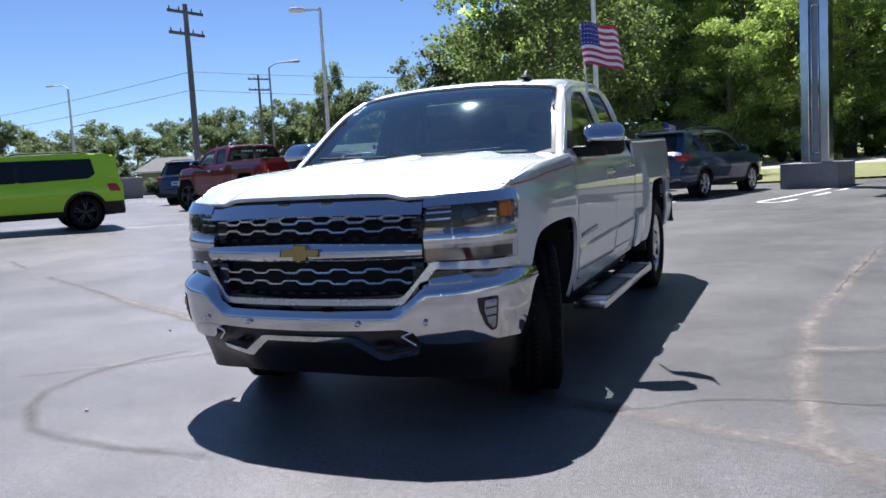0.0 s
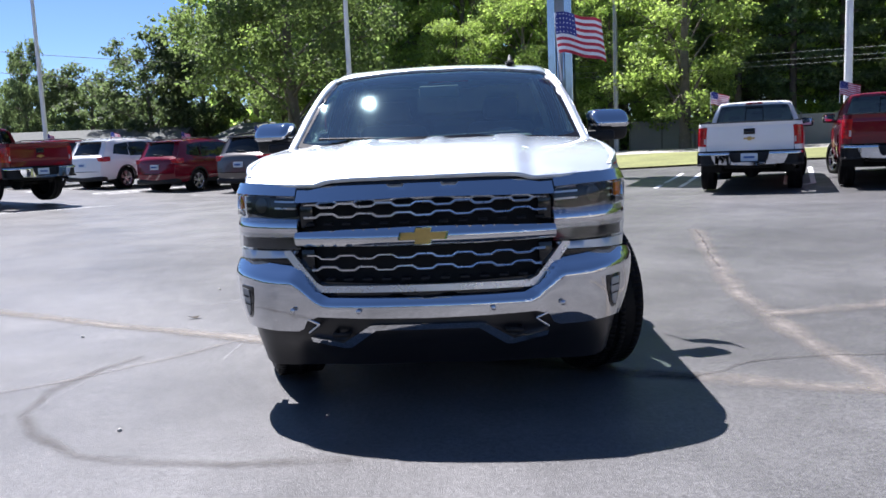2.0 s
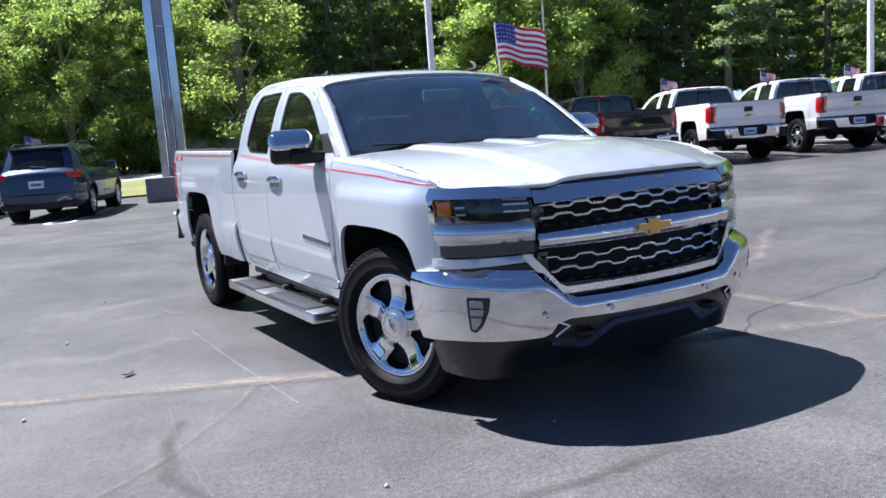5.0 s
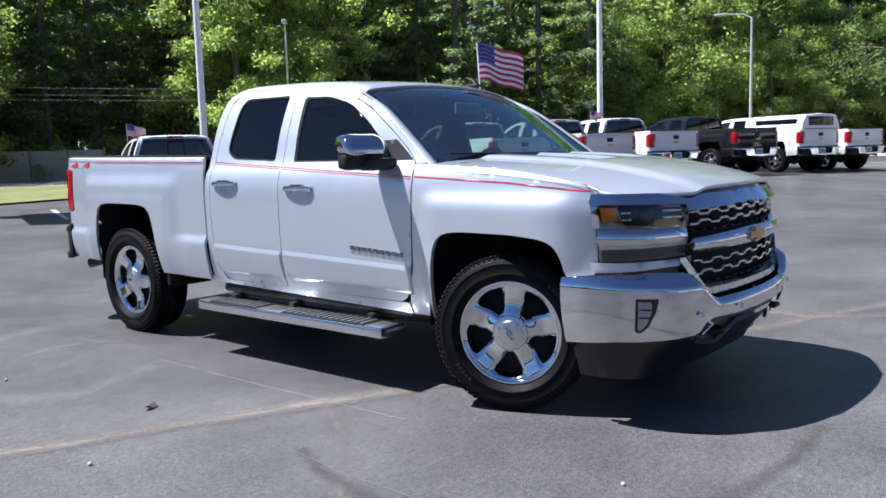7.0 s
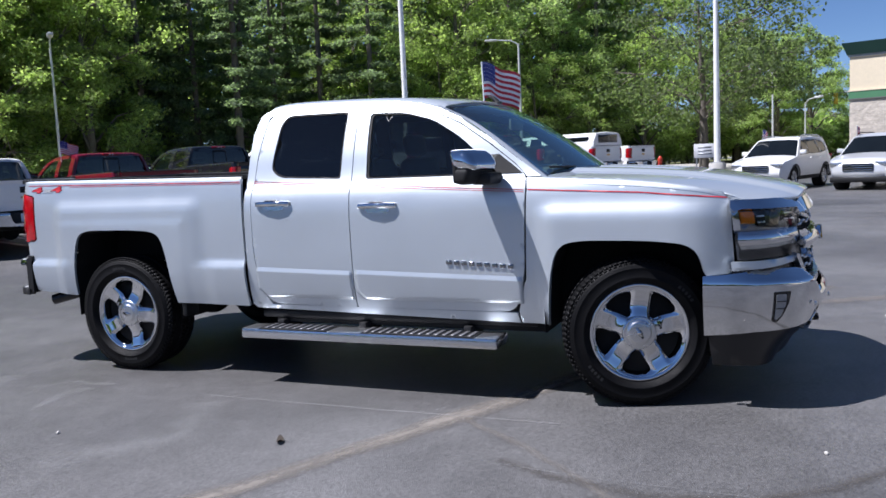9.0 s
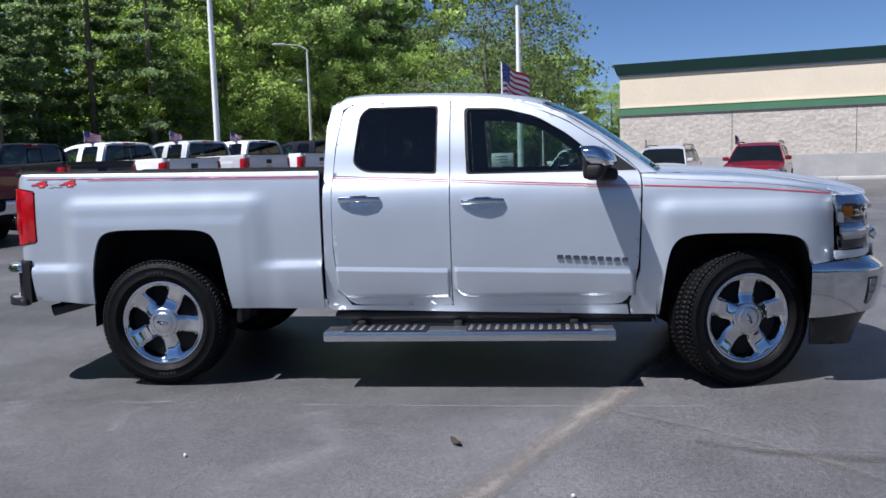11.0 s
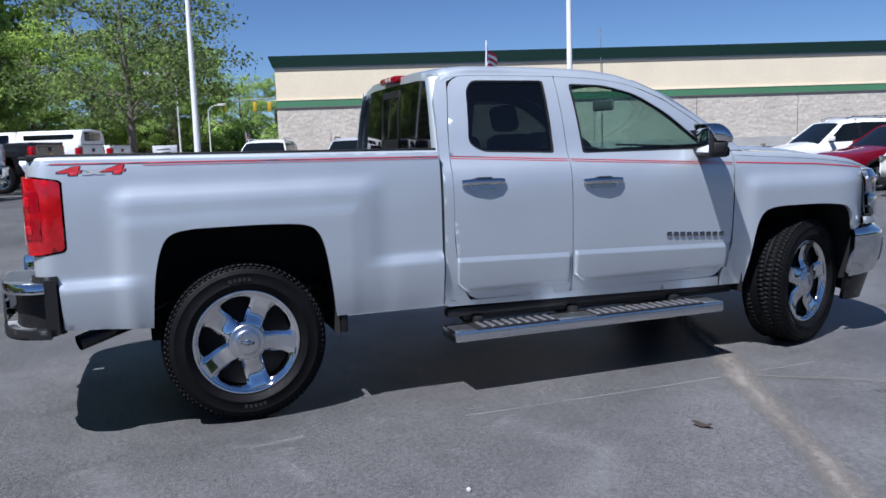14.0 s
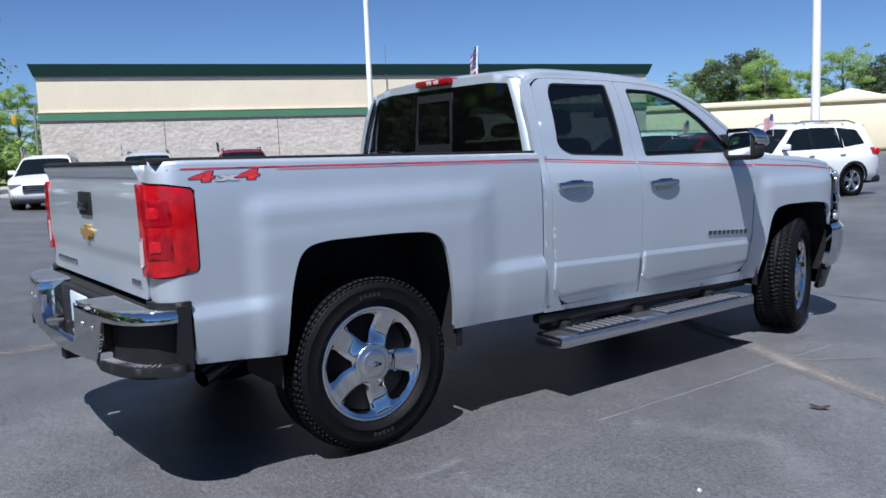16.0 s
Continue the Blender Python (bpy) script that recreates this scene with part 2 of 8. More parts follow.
def resampled(poly, res):
    out = []
    for (x0, y0), (x1, y1) in zip(poly, poly[1:] + poly[:1]):
        n = max(1, math.ceil(math.hypot(x1 - x0, y1 - y0) / res))
        out += [(x0 + (x1 - x0) * k / n, y0 + (y1 - y0) * k / n) for k in range(n)]
    return out


def rounded(poly, radius, n=5):
    """A polygon with its corners rounded; radius is one number or one for each corner."""
    out, m = [], len(poly)
    for i, p in enumerate(poly):
        r = radius[i] if isinstance(radius, (list, tuple)) else radius
        a, p, b = Vector(poly[i - 1]), Vector(p), Vector(poly[(i + 1) % m])
        ra = min(r, (a - p).length * 0.48, (b - p).length * 0.48)
        if ra < 1e-4:
            out.append(tuple(p))
            continue
        s, e = p + (a - p).normalized() * ra, p + (b - p).normalized() * ra
        out += [tuple(s.lerp(p, k / n).lerp(p.lerp(e, k / n), k / n)) for k in range(n + 1)]
    return out


from mathutils.geometry import delaunay_2d_cdt


def panel(outline, fn, res=0.05, thick=0.012, holes=(), out=None, bm=None):
    """A bent sheet: the outline in two flat measures, less its holes, laid into space by fn, with turned-in edges. out: the side that it shows."""
    own = bm is None
    bm = bmesh.new() if own else bm
    loops = [resampled(list(outline), res)] + [resampled(list(h), res) for h in holes]
    pts, edges = [], []
    for lp in loops:
        k = len(pts)
        pts += lp
        edges += [(k + i, k + (i + 1) % len(lp)) for i in range(len(lp))]
    rim = np.array(pts)
    (u0, v0), (u1, v1) = rim.min(0), rim.max(0)
    gu, gv = np.meshgrid(np.arange(u0 + res * 0.5, u1, res), np.arange(v0 + res * 0.5, v1, res))
    grid = np.stack([gu.ravel(), gv.ravel()], 1)
    if len(grid):
        keep = inside(loops[0], grid)
        for h in loops[1:]:
            keep &= ~inside(h, grid)
        grid = grid[keep]
    if len(grid):
        near = np.sqrt(((grid[:, None] - rim[None]) ** 2).sum(-1)).min(1)
        grid = grid[near > res * 0.45]
    co, _, tris, *_ = delaunay_2d_cdt([Vector(p) for p in pts] + [Vector(p) for p in grid], edges, [], 0, 1e-6)
    flat = np.array([tuple(c) for c in co])
    cent = np.array([flat[list(t)].mean(0) for t in tris])
    keep = inside(loops[0], cent)
    for h in loops[1:]:
        keep &= ~inside(h, cent)
    verts = {}
    faces = []
    for t, k in zip(tris, keep):
        if k:
            vs = []
            for i in t:
                if i not in verts:
                    verts[i] = bm.verts.new(fn(*flat[i]))
                vs.append(verts[i])
            faces.append(bm.faces.new(vs))
    for f in faces:
        f.normal_update()
    if out is not None and sum((f.normal.dot(out) * f.calc_area() for f in faces)) < 0:
        bmesh.ops.reverse_faces(bm, faces=faces)
    mine = list(verts.values())
    for v in mine:
        v.normal_update()
    if thick:
        border = [e for f in faces for e in f.edges if len(e.link_faces) == 1]
        low = {}
        for e in border:
            for v in e.verts:
                if v not in low:
                    low[v] = bm.verts.new(v.co - v.normal * thick)
        for e in border:
            f = e.link_faces[0]
            a, b = e.verts
            ls = next(lp for lp in f.loops if lp.edge == e)
            a, b = ls.link_loop_next.vert, ls.vert
            bm.faces.new((a, b, low[b], low[a]))
            e.smooth = False
    return bm


def mirrored(outline):
    return [(-u, v) for u, v in reversed(outline)]


def thing(name, m, label, category, group="", kind=""):
    ob = new(name)
    ob.matrix_world = m
    ob.empty_display_size = 0.2
    return tagged(ob, label, category, group, kind)


def ground_z(x, y):
    """The lot rises gently to the east."""
    return 0.32 * step(6.5, 19.5, 0.95 * x + 0.3 * y) * step(-1.5, 6.5, y) + 0.25 * step(7.0, 15.0, -x)

# ---- pickup truck: forms ----
SIDE = curve_of([(0.40, 0.884), (0.50, 0.914), (0.60, 0.937), (0.72, 0.952), (0.90, 0.958), (1.05, 0.960), (1.14, 0.955), (1.21, 0.940),
                 (1.28, 0.905), (1.34, 0.885), (1.45, 0.855), (1.60, 0.800), (1.70, 0.752), (1.75, 0.722), (1.79, 0.680)])
FRONT_AXLE, REAR_AXLE, HUB_Z = 0.06, 3.60, 0.405


def flare(y, z):
    """How far the wheel flares stand out."""
    f = step(-0.50, -0.28, y) * (1 - step(0.45, 0.61, y)) * (1 - step(1.05, 1.135, z))
    r = step(2.84, 3.00, y) * (1 - step(4.10, 4.22, y)) * (1 - step(1.135, 1.228, z))
    lip = 0.0
    for a, w in ((FRONT_AXLE - 0.06, 0.47), (REAR_AXLE - 0.01, 0.50)):
        d = max(abs(y - a) / w, (z - 0.40) / 0.57)
        lip = max(lip, step(1.19, 1.09, d))
    return max(0.026 * f, 0.020 * r) + 0.006 * lip


BED = curve_of([(0.40, 0.884), (0.50, 0.914), (0.60, 0.937), (0.72, 0.952), (0.90, 0.958), (1.05, 0.960), (1.14, 0.957), (1.24, 0.950), (1.32, 0.940), (1.36, 0.930)])


DECAL_GREY = surface("decal_grey", (0.42, 0.42, 0.43), rough=0.4, fine=0.05)


def side_x(y, z):
    x = (SIDE(z) if y < 2.53 else BED(z)) + flare(y, z)
    if y < -0.15:
        x -= 0.10 * ((-0.15 - y) / 0.35) ** 2
    if z < 1.28:
        if y > 2.53:
            x += 0.024 * (1 - step(0.755, 0.788, z)) * (step(4.00, 4.22, y) + 1 - step(2.78, 3.0, y))
    return x


def flank(sign, lift=0.0):
    """(y, z) to the body's side; past y = 4.46 it turns round the corner to the back."""
    def fn(s, z):
        if s <= 4.44:
            return Vector((sign * (side_x(s, z) + lift), s, z))
        base, r = side_x(4.44, z), 0.10
        a = (s - 4.44) / r
        if a < math.pi / 2:
            return Vector((sign * (base - r + (r + lift) * math.cos(a)), 4.44 + (r + lift) * math.sin(a), z))
        return Vector((sign * (base - r - (s - 4.44 - r * math.pi / 2)), 4.44 + r + lift, z))
    return fn


def plan(points):
    """A bent front seen from above, by the way along it from the middle: (s, z, lift) to a place."""
    cx, cy = curve_of([(i, p[0]) for i, p in enumerate(points)]), curve_of([(i, p[1]) for i, p in enumerate(points)])
    n = 120
    dense = [Vector((cx(i * (len(points) - 1) / n), cy(i * (len(points) - 1) / n))) for i in range(n + 1)]
    run = [0.0]
    for a, b in zip(dense, dense[1:]):
        run.append(run[-1] + (b - a).length)

    def at(s):
        t, sg = abs(s), 1 if s >= 0 else -1
        i = min(n - 1, max(0, int(np.searchsorted(run, t)) - 1))
        k = (t - run[i]) / (run[i + 1] - run[i])
        p, d = dense[i].lerp(dense[i + 1], k), (dense[i + 1] - dense[i]).normalized()
        return Vector((sg * p.x, p.y)), Vector((sg * d.y, -d.x))
    return at


FASCIA = plan([(0, -0.835), (0.2, -0.828), (0.4, -0.803), (0.6, -0.752), (0.75, -0.690), (0.84, -0.630), (0.90, -0.560), (0.935, -0.48), (0.948, -0.40)])
BUMPER = plan([(0, -0.930), (0.2, -0.925), (0.4, -0.902), (0.6, -0.850), (0.75, -0.780), (0.86, -0.690), (0.93, -0.590), (0.965, -0.50), (0.982, -0.42), (0.985, -0.34), (0.986, -0.24)])


def fascia(lift=0.0):
    def fn(s, z):
        p, nrm = FASCIA(s)
        lean = 0.05 * max(0.0, (z - 0.95) / 0.2) ** 2 - 0.02 * max(0.0, (0.95 - z) / 0.3)
        q = p + nrm * lift
        return Vector((q.x, q.y + lean, z))
    return fn


def front_bumper(lift=0.0):
    def fn(s, z):
        p, nrm = BUMPER(s)
        belly = -(0.75 if z < 0.66 else 0.5) * (z - 0.66) ** 2
        rim = 0.590 + 0.141 * step(0.46, 0.64, abs(s)) + 0.018 * step(0.7, 1.0, abs(s))
        wide = step(0.46, 0.64, abs(s))
        top = -(0.040 + 0.032 * wide) * step(rim - 0.030 - 0.036 * wide, rim + 0.006, z) ** 0.9 * (1 - 0.7 * step(0.95, 1.20, abs(s)))
        q = p + nrm * (lift + belly + top)
        return Vector((q.x, q.y, z))
    return fn


TOP = curve_of([(0.30, 1.10), (0.55, 1.285), (0.685, 1.388), (0.855, 1.514), (1.06, 1.647), (1.20, 1.710), (1.33, 1.747), (1.50, 1.771), (1.82, 1.788), (2.24, 1.795),
                (2.41, 1.782), (2.475, 1.735), (2.51, 1.65)])
HOOD = curve_of([(-0.85, 1.086), (-0.80, 1.108), (-0.74, 1.132), (-0.60, 1.168), (-0.40, 1.208), (-0.15, 1.242), (0.18, 1.268), (0.50, 1.285), (0.6, 1.290)])


def top_at(x, y):
    k = (x / 0.72) ** 2
    f = 1 - step(1.2, 1.7, y)
    return TOP(y + 0.125 * (1 - k) * f) + 0.022 * (1 - k) - 0.034 * step(0.60, 0.76, abs(x)) ** 2


def hood_at(x, y):
    fy = y - 0.085 * (abs(x) / 0.75) ** 2.2 * step(0.15, -0.42, y)
    z = HOOD(max(-0.85, fy)) - (0.030 + 0.024 * step(-0.25, -0.60, y)) * (abs(x) / 0.90) ** 3
    w = 0.53 - 0.06 * step(0.5, -0.7, y)
    z += 0.020 * (1 - step(w - 0.05, w + 0.035, abs(x)))
    for c in (-0.20, 0.20):
        z -= 0.013 * (1 - step(0.125, 0.165, abs(x - c) + 0.05 * (0.4 - y))) * step(-0.14, -0.07, y)
    return z


ARCH_F = [(0.53, 0.42), (0.515, 0.56), (0.49, 0.74), (0.462, 0.835), (0.425, 0.88), (0.38, 0.900), (0.25, 0.912), (0.02, 0.910), (-0.20, 0.892), (-0.262, 0.865), (-0.30, 0.81), (-0.325, 0.72)]
ARCH_R = [(3.135, 0.495), (3.155, 0.66), (3.185, 0.85), (3.21, 0.925), (3.25, 0.97), (3.32, 0.99), (3.55, 1.0), (3.78, 1.0), (3.90, 0.988), (3.955, 0.955), (3.995, 0.86), (4.02, 0.72), (4.035, 0.53)]


def smoothed(points, k=4):
    cx, cy = curve_of([(i, p[0]) for i, p in enumerate(points)]), curve_of([(i, p[1]) for i, p in enumerate(points)])
    n = (len(points) - 1) * k
    return [(cx(i / k), cy(i / k)) for i in range(n + 1)]


ARCH_F, ARCH_R = smoothed(ARCH_F), smoothed(ARCH_R)
FRONT_DOOR = rounded([(0.715, 0.495), (1.748, 0.495), (1.748, 1.735), (1.46, 1.728), (1.25, 1.675), (1.05, 1.585), (0.85, 1.452), (0.70, 1.337), (0.637, 1.275), (0.632, 1.20), (0.650, 0.70)],
                     [0.08, 0.015, 0.015, 0.05, 0.05, 0.05, 0.05, 0.05, 0.03, 0.05, 0.1])
REAR_DOOR = rounded([(1.754, 0.495), (2.375, 0.505), (2.445, 0.62), (2.470, 0.85), (2.470, 1.22), (2.455, 1.45), (2.415, 1.70), (2.33, 1.742), (1.754, 1.737)],
                    [0.015, 0.07, 0.08, 0.1, 0.1, 0.1, 0.07, 0.06, 0.015])
FRONT_WINDOW = rounded([(1.652, 1.285), (1.668, 1.688), (1.43, 1.678), (1.23, 1.622), (1.05, 1.512), (0.90, 1.385), (0.80, 1.30), (0.79, 1.282)], [0.02, 0.03, 0.06, 0.06, 0.06, 0.06, 0.03, 0.01])
REAR_WINDOW = rounded([(1.832, 1.292), (2.27, 1.312), (2.348, 1.36), (2.315, 1.66), (2.27, 1.712), (1.825, 1.708)], [0.02, 0.07, 0.05, 0.06, 0.05, 0.025])


def wheel_into(parent, x, y, z, side, steer=0.0, spin=0.0):
    """A wheel: treaded tyre, five-spoke chrome rim, cap and brake disc."""
    hub = new("wheel")
    hub.parent = parent
    hub.matrix_local = pose(x, y, z, 0, 0, steer) @ pose(0, 0, 0, spin, 0, 0) @ Matrix.Diagonal((side, 1, 1, 1))
    R, W = 0.402, 0.137
    bm = bmesh.new()
    prof = [(0.268, -0.105), (0.275, -0.122), (0.300, -0.136), (0.335, -0.139), (0.365, -0.133), (0.386, -0.118), (R - 0.005, -0.098), (R - 0.003, 0), (R - 0.005, 0.098), (0.386, 0.118), (0.365, 0.133), (0.357, 0.1352), (0.354, 0.1385), (0.351, 0.1368),
            (0.335, 0.139), (0.306, 0.1365), (0.303, 0.1395), (0.299, 0.1358), (0.275, 0.122), (0.268, 0.105)]
    lathe(bm, prof, 72)
    # tread blocks
    for k in range(84):
        a = 2 * math.pi * k / 84
        for row, (x0, x1, off) in enumerate(((-0.118, -0.078, 0.0), (-0.068, -0.030, 0.5), (-0.022, 0.022, 0.2), (0.030, 0.068, 0.7), (0.078, 0.118, 0.35))):
            b = a + off * 2 * math.pi / 84
            lo = R - 0.010 if row in (0, 4) else R - 0.005
            box(bm, x0, x1, -0.0125, 0.0125, lo - 0.004, R + (0.002 if row not in (0, 4) else -0.003), m=pose(0, 0, 0, math.degrees(b), 0, 0 if row in (0, 4) else (8 if row % 2 else -8)))
    for s in (-1, 1):  # shoulder lugs
        for k in range(84):
            box(bm, s * 0.118 - 0.010, s * 0.118 + 0.007, -0.009, 0.009, 0.378, 0.3860, m=pose(0, 0, 0, 360 * k / 84, 0, 0))
    tyre = part("tyre", bm, RUBBER, hub)
    for k in (0, 9):  # raised sidewall marks
        for j in range(5):
            part("sidewall_mark", block(0.1365, 0.1396, -0.007, 0.007, 0.314 + 0.002 * (j % 2), 0.332, m=pose(0, 0, 0, 20 * k + j * 4.2, 0, 0)), RUBBER_MARK, tyre)
    # rim: barrel and lip
    bm = bmesh.new()
    lathe(bm, [(0.262, -0.11), (0.240, -0.10), (0.232, -0.02), (0.236, 0.07), (0.246, 0.104), (0.258, 0.114), (0.268, 0.112), (0.270, 0.104), (0.262, 0.098)], 72)
    rim = part("rim", bm, RIM_CHROME, hub, "bright chrome rim with five wide spokes")
    holes = []
    for k in range(5):
        c = radians(72 * k + 90)
        h = rounded([(0.102, -0.10), (0.128, -0.21), (0.195, -0.36), (0.223, -0.36), (0.235, -0.22), (0.238, 0.0), (0.235, 0.22), (0.223, 0.36), (0.195, 0.36), (0.128, 0.21), (0.102, 0.10)], 0.012, 3)
        holes.append([(r * math.cos(c + a), r * math.sin(c + a)) for r, a in h])

    def face(u, v):
        r, a = math.hypot(u, v), math.atan2(v, u)
        d = abs((math.degrees(a) - 90 + 36) % 72 - 36)      # 0 in an opening, 36 on a spoke
        across = (36 - d) / 36 * r / 0.16                # 0 along the middle of a spoke
        x = 0.106 - 0.022 * step(0.08, 0.15, r) + 0.022 * step(0.16, 0.255, r)
        x -= 0.006 * across ** 2 * (1 - step(0.225, 0.25, r)) + 0.011 * step(0.36, 0.56, across) * (1 - step(0.222, 0.242, r))
        return Vector((x, u, v))

    ring = [(0.263 * math.cos(2 * math.pi * k / 60), 0.263 * math.sin(2 * math.pi * k / 60)) for k in range(60)]
    bm = panel(ring, face, 0.0078, 0.045, holes, Vector((1, 0, 0)))
    part("spokes", bm, RIM_CHROME, rim)
    bm = bmesh.new()
    lathe(bm, [(0.001, 0.121), (0.052, 0.120), (0.062, 0.117), (0.066, 0.109), (0.080, 0.111), (0.090, 0.108), (0.094, 0.098), (0.094, 0.06)], 40)
    cap = part("hub_cap", bm, SATIN, hub)
    bm = bmesh.new()
    for x0, x1, z0, z1 in ((-0.034, 0.034, -0.007, 0.007), (-0.012, 0.012, -0.013, 0.013)):
        box(bm, 0.119, 0.123, x0, x1, z0, z1, m=pose(0, 0, 0, 20, 0, 0))
    part("cap_emblem", bm, CHROME, cap)
    bm = bmesh.new()
    lathe(bm, [(0.001, 0.035), (0.10, 0.035), (0.10, 0.015), (0.175, 0.015), (0.178, 0.0), (0.175, -0.012), (0.001, -0.012)], 40)
    part("brake_disc", bm, LINER, hub)
    bm = bmesh.new()
    lathe(bm, [(0.001, 0.045), (0.228, 0.038), (0.231, -0.02), (0.001, -0.02)], 40)
    part("inner_shield", bm, LINER, hub)
    return hub


def bow(bm, w, h, d, fn_at):
    """A flat cross with slanted ends, as a plain badge shape."""
    pts = [(-w, -h * 0.45), (-w * 0.30, -h * 0.45), (-w * 0.36, -h), (w * 0.28, -h), (w * 0.34, -h * 0.45), (w * 0.92, -h * 0.45), (w, h * 0.45), (w * 0.30, h * 0.45), (w * 0.36, h), (-w * 0.28, h), (-w * 0.34, h * 0.45), (-w * 0.92, h * 0.45)]
    panel(pts, fn_at, res=0.02, thick=d, bm=bm)
    return bm

# ---- pickup truck: assembly ----


def pickup_truck(m, label, group=""):
    T = thing("pickup_truck", m, label, "pickup truck", group)
    res = 0.045
    for sg in (1, -1):
        out = Vector((sg, 0, 0))
        f = flank(sg)
        # front fender
        o = [(0.53, 0.43), (0.69, 0.43), (0.700, 0.50), (0.640, 0.70), (0.622, 1.20), (0.627, 1.262), (0.40, 1.245), (0.0, 1.215), (-0.30, 1.178), (-0.47, 1.132), (-0.445, 1.115), (-0.452, 0.95), (-0.465, 0.73), (-0.33, 0.722)] + ARCH_F[::-1][1:]
        part("front_fender", panel(o, f, 0.03, 0.02, out=out), SILVER, T)
        part("front_door", panel(FRONT_DOOR, f, 0.028, 0.02, [FRONT_WINDOW], out), SILVER, T)
        fd = T.children[-1]
        part("rear_door", panel(REAR_DOOR, f, 0.028, 0.02, [REAR_WINDOW], out), SILVER, T)
        rd = T.children[-1]
        inner = flank(sg, -0.012)
        part("window_glass", panel(FRONT_WINDOW, inner, 0.06, 0.004, out=out), GLASS_SIDE, fd)
        part("window_glass", panel(REAR_WINDOW, inner, 0.06, 0.004, out=out), GLASS_DARK, rd, "dark privacy glass")
        for win, door, edge in ((FRONT_WINDOW, fd, FRONT_DOOR), (REAR_WINDOW, rd, REAR_DOOR)):
            c = np.mean(win, 0)
            hole = [(p[0] + (c[0] - p[0]) * 0.05, p[1] + (c[1] - p[1]) * 0.06) for p in win]
            part("door_card", panel(edge, flank(sg, -0.045), 0.08, 0.02, [hole], -out), INTERIOR_DARK, door, "dark grey inner door trim")
        for win, door in ((FRONT_WINDOW, fd), (REAR_WINDOW, rd)):
            c = np.mean(win, 0)
            ring = [(p[0] + (c[0] - p[0]) * 0.035, p[1] + (c[1] - p[1]) * 0.05) for p in win]
            part("window_seal", panel(win, flank(sg, -0.006), 0.05, 0.01, [ring], out), BLACK_PLASTIC, door)
        # cab side frame round the doors, with pillar and rocker
        cab = [(0.705, 0.43), (2.50, 0.475), (2.53, 0.50), (2.525, 1.30), (2.515, 1.60), (2.485, 1.715), (2.41, 1.760), (2.24, 1.774), (1.82, 1.768), (1.50, 1.751), (1.33, 1.727), (1.20, 1.69), (1.06, 1.627), (0.855, 1.494), (0.685, 1.368), (0.545, 1.268), (0.632, 1.262), (0.627, 1.20), (0.645, 0.70)]
        both = [(0.712, 0.491), (2.378, 0.501), (2.449, 0.617), (2.474, 0.85), (2.474, 1.22), (2.459, 1.455), (2.421, 1.705), (2.333, 1.749), (1.745, 1.743), (1.46, 1.735), (1.25, 1.682), (1.05, 1.592), (0.85, 1.459), (0.70, 1.344), (0.640, 1.282)]
        part("cab_frame", panel([(0.70, 0.43)] + cab[1:16] + [(0.630, 1.268), (0.640, 1.282)] + both[:14][::-1], flank(sg, 0.0005), 0.03, 0.03, out=out), SILVER, T)
        part("door_jamb", panel(rounded([(0.66, 0.47), (2.45, 0.48), (2.49, 1.2), (2.40, 1.27), (0.66, 1.25)], 0.02), flank(sg, -0.03), 0.12, 0.0, out=out), SILVER, T)
        # bed side
        bed = [(2.545, 0.488), (3.05, 0.494)] + ARCH_R + [(4.36, 0.555), (4.425, 0.56), (4.435, 0.80), (4.64, 0.815), (4.655, 0.905), (4.50, 0.910), (4.398, 0.925), (4.385, 0.94), (4.385, 1.245), (4.40, 1.258), (4.50, 1.275), (4.655, 1.285), (4.655, 1.350), (4.40, 1.352), (3.5, 1.338), (2.545, 1.322)]
        bs = part("bed_side", panel(bed, f, 0.028, 0.02, out=out), SILVER, T)
        bm = bmesh.new()
        rows = []
        for k in range(42):
            y = 2.548 + 1.985 * k / 41
            zt = 1.322 + 0.0163 * (min(y, 4.40) - 2.545)
            tuck = 0.10 - math.sqrt(max(0.0, 0.0100 - max(0.0, y - 4.44) ** 2))
            prof = [(side_x(y, zt - 0.024) + 0.0015, zt - 0.024), (side_x(y, zt - 0.010) + 0.0015, zt - 0.010), (0.936, zt + 0.001), (0.927, zt + 0.008), (0.913, zt + 0.011), (0.885, zt + 0.011)]
            rows.append([bm.verts.new((sg * (a - tuck), y, b)) for a, b in prof])
        for a, b in zip(rows, rows[1:]):
            for i in range(5):
                bm.faces.new((a[i], a[i + 1], b[i + 1], b[i]))
        bmesh.ops.recalc_face_normals(bm, faces=bm.faces)
        if sum(f_.normal.z for f_ in bm.faces) < 0:
            bmesh.ops.reverse_faces(bm, faces=bm.faces)
        part("bed_shoulder", bm, SILVER, T)
        bm = block(min(sg * 0.80, sg * 0.916), max(sg * 0.80, sg * 0.916), 2.55, 4.53, -0.006, 0.023, bevel=0.006)
        for v in bm.verts:
            v.co.z += 1.322 + 0.0163 * (min(v.co.y, 4.40) - 2.545)
        part("bed_rail_cap", bm, BLACK_PLASTIC, bs)
        part("bed_inner_wall", block(min(sg * 0.80, sg * 0.86), max(sg * 0.80, sg * 0.86), 2.56, 4.52, 1.03, 1.33, bevel=0.01), BLACK_PLASTIC, bs)
        # tail lamp
        tl = [(4.395, 0.935), (4.50, 0.918), (4.66, 0.912), (4.668, 1.278), (4.50, 1.268), (4.395, 1.25)]
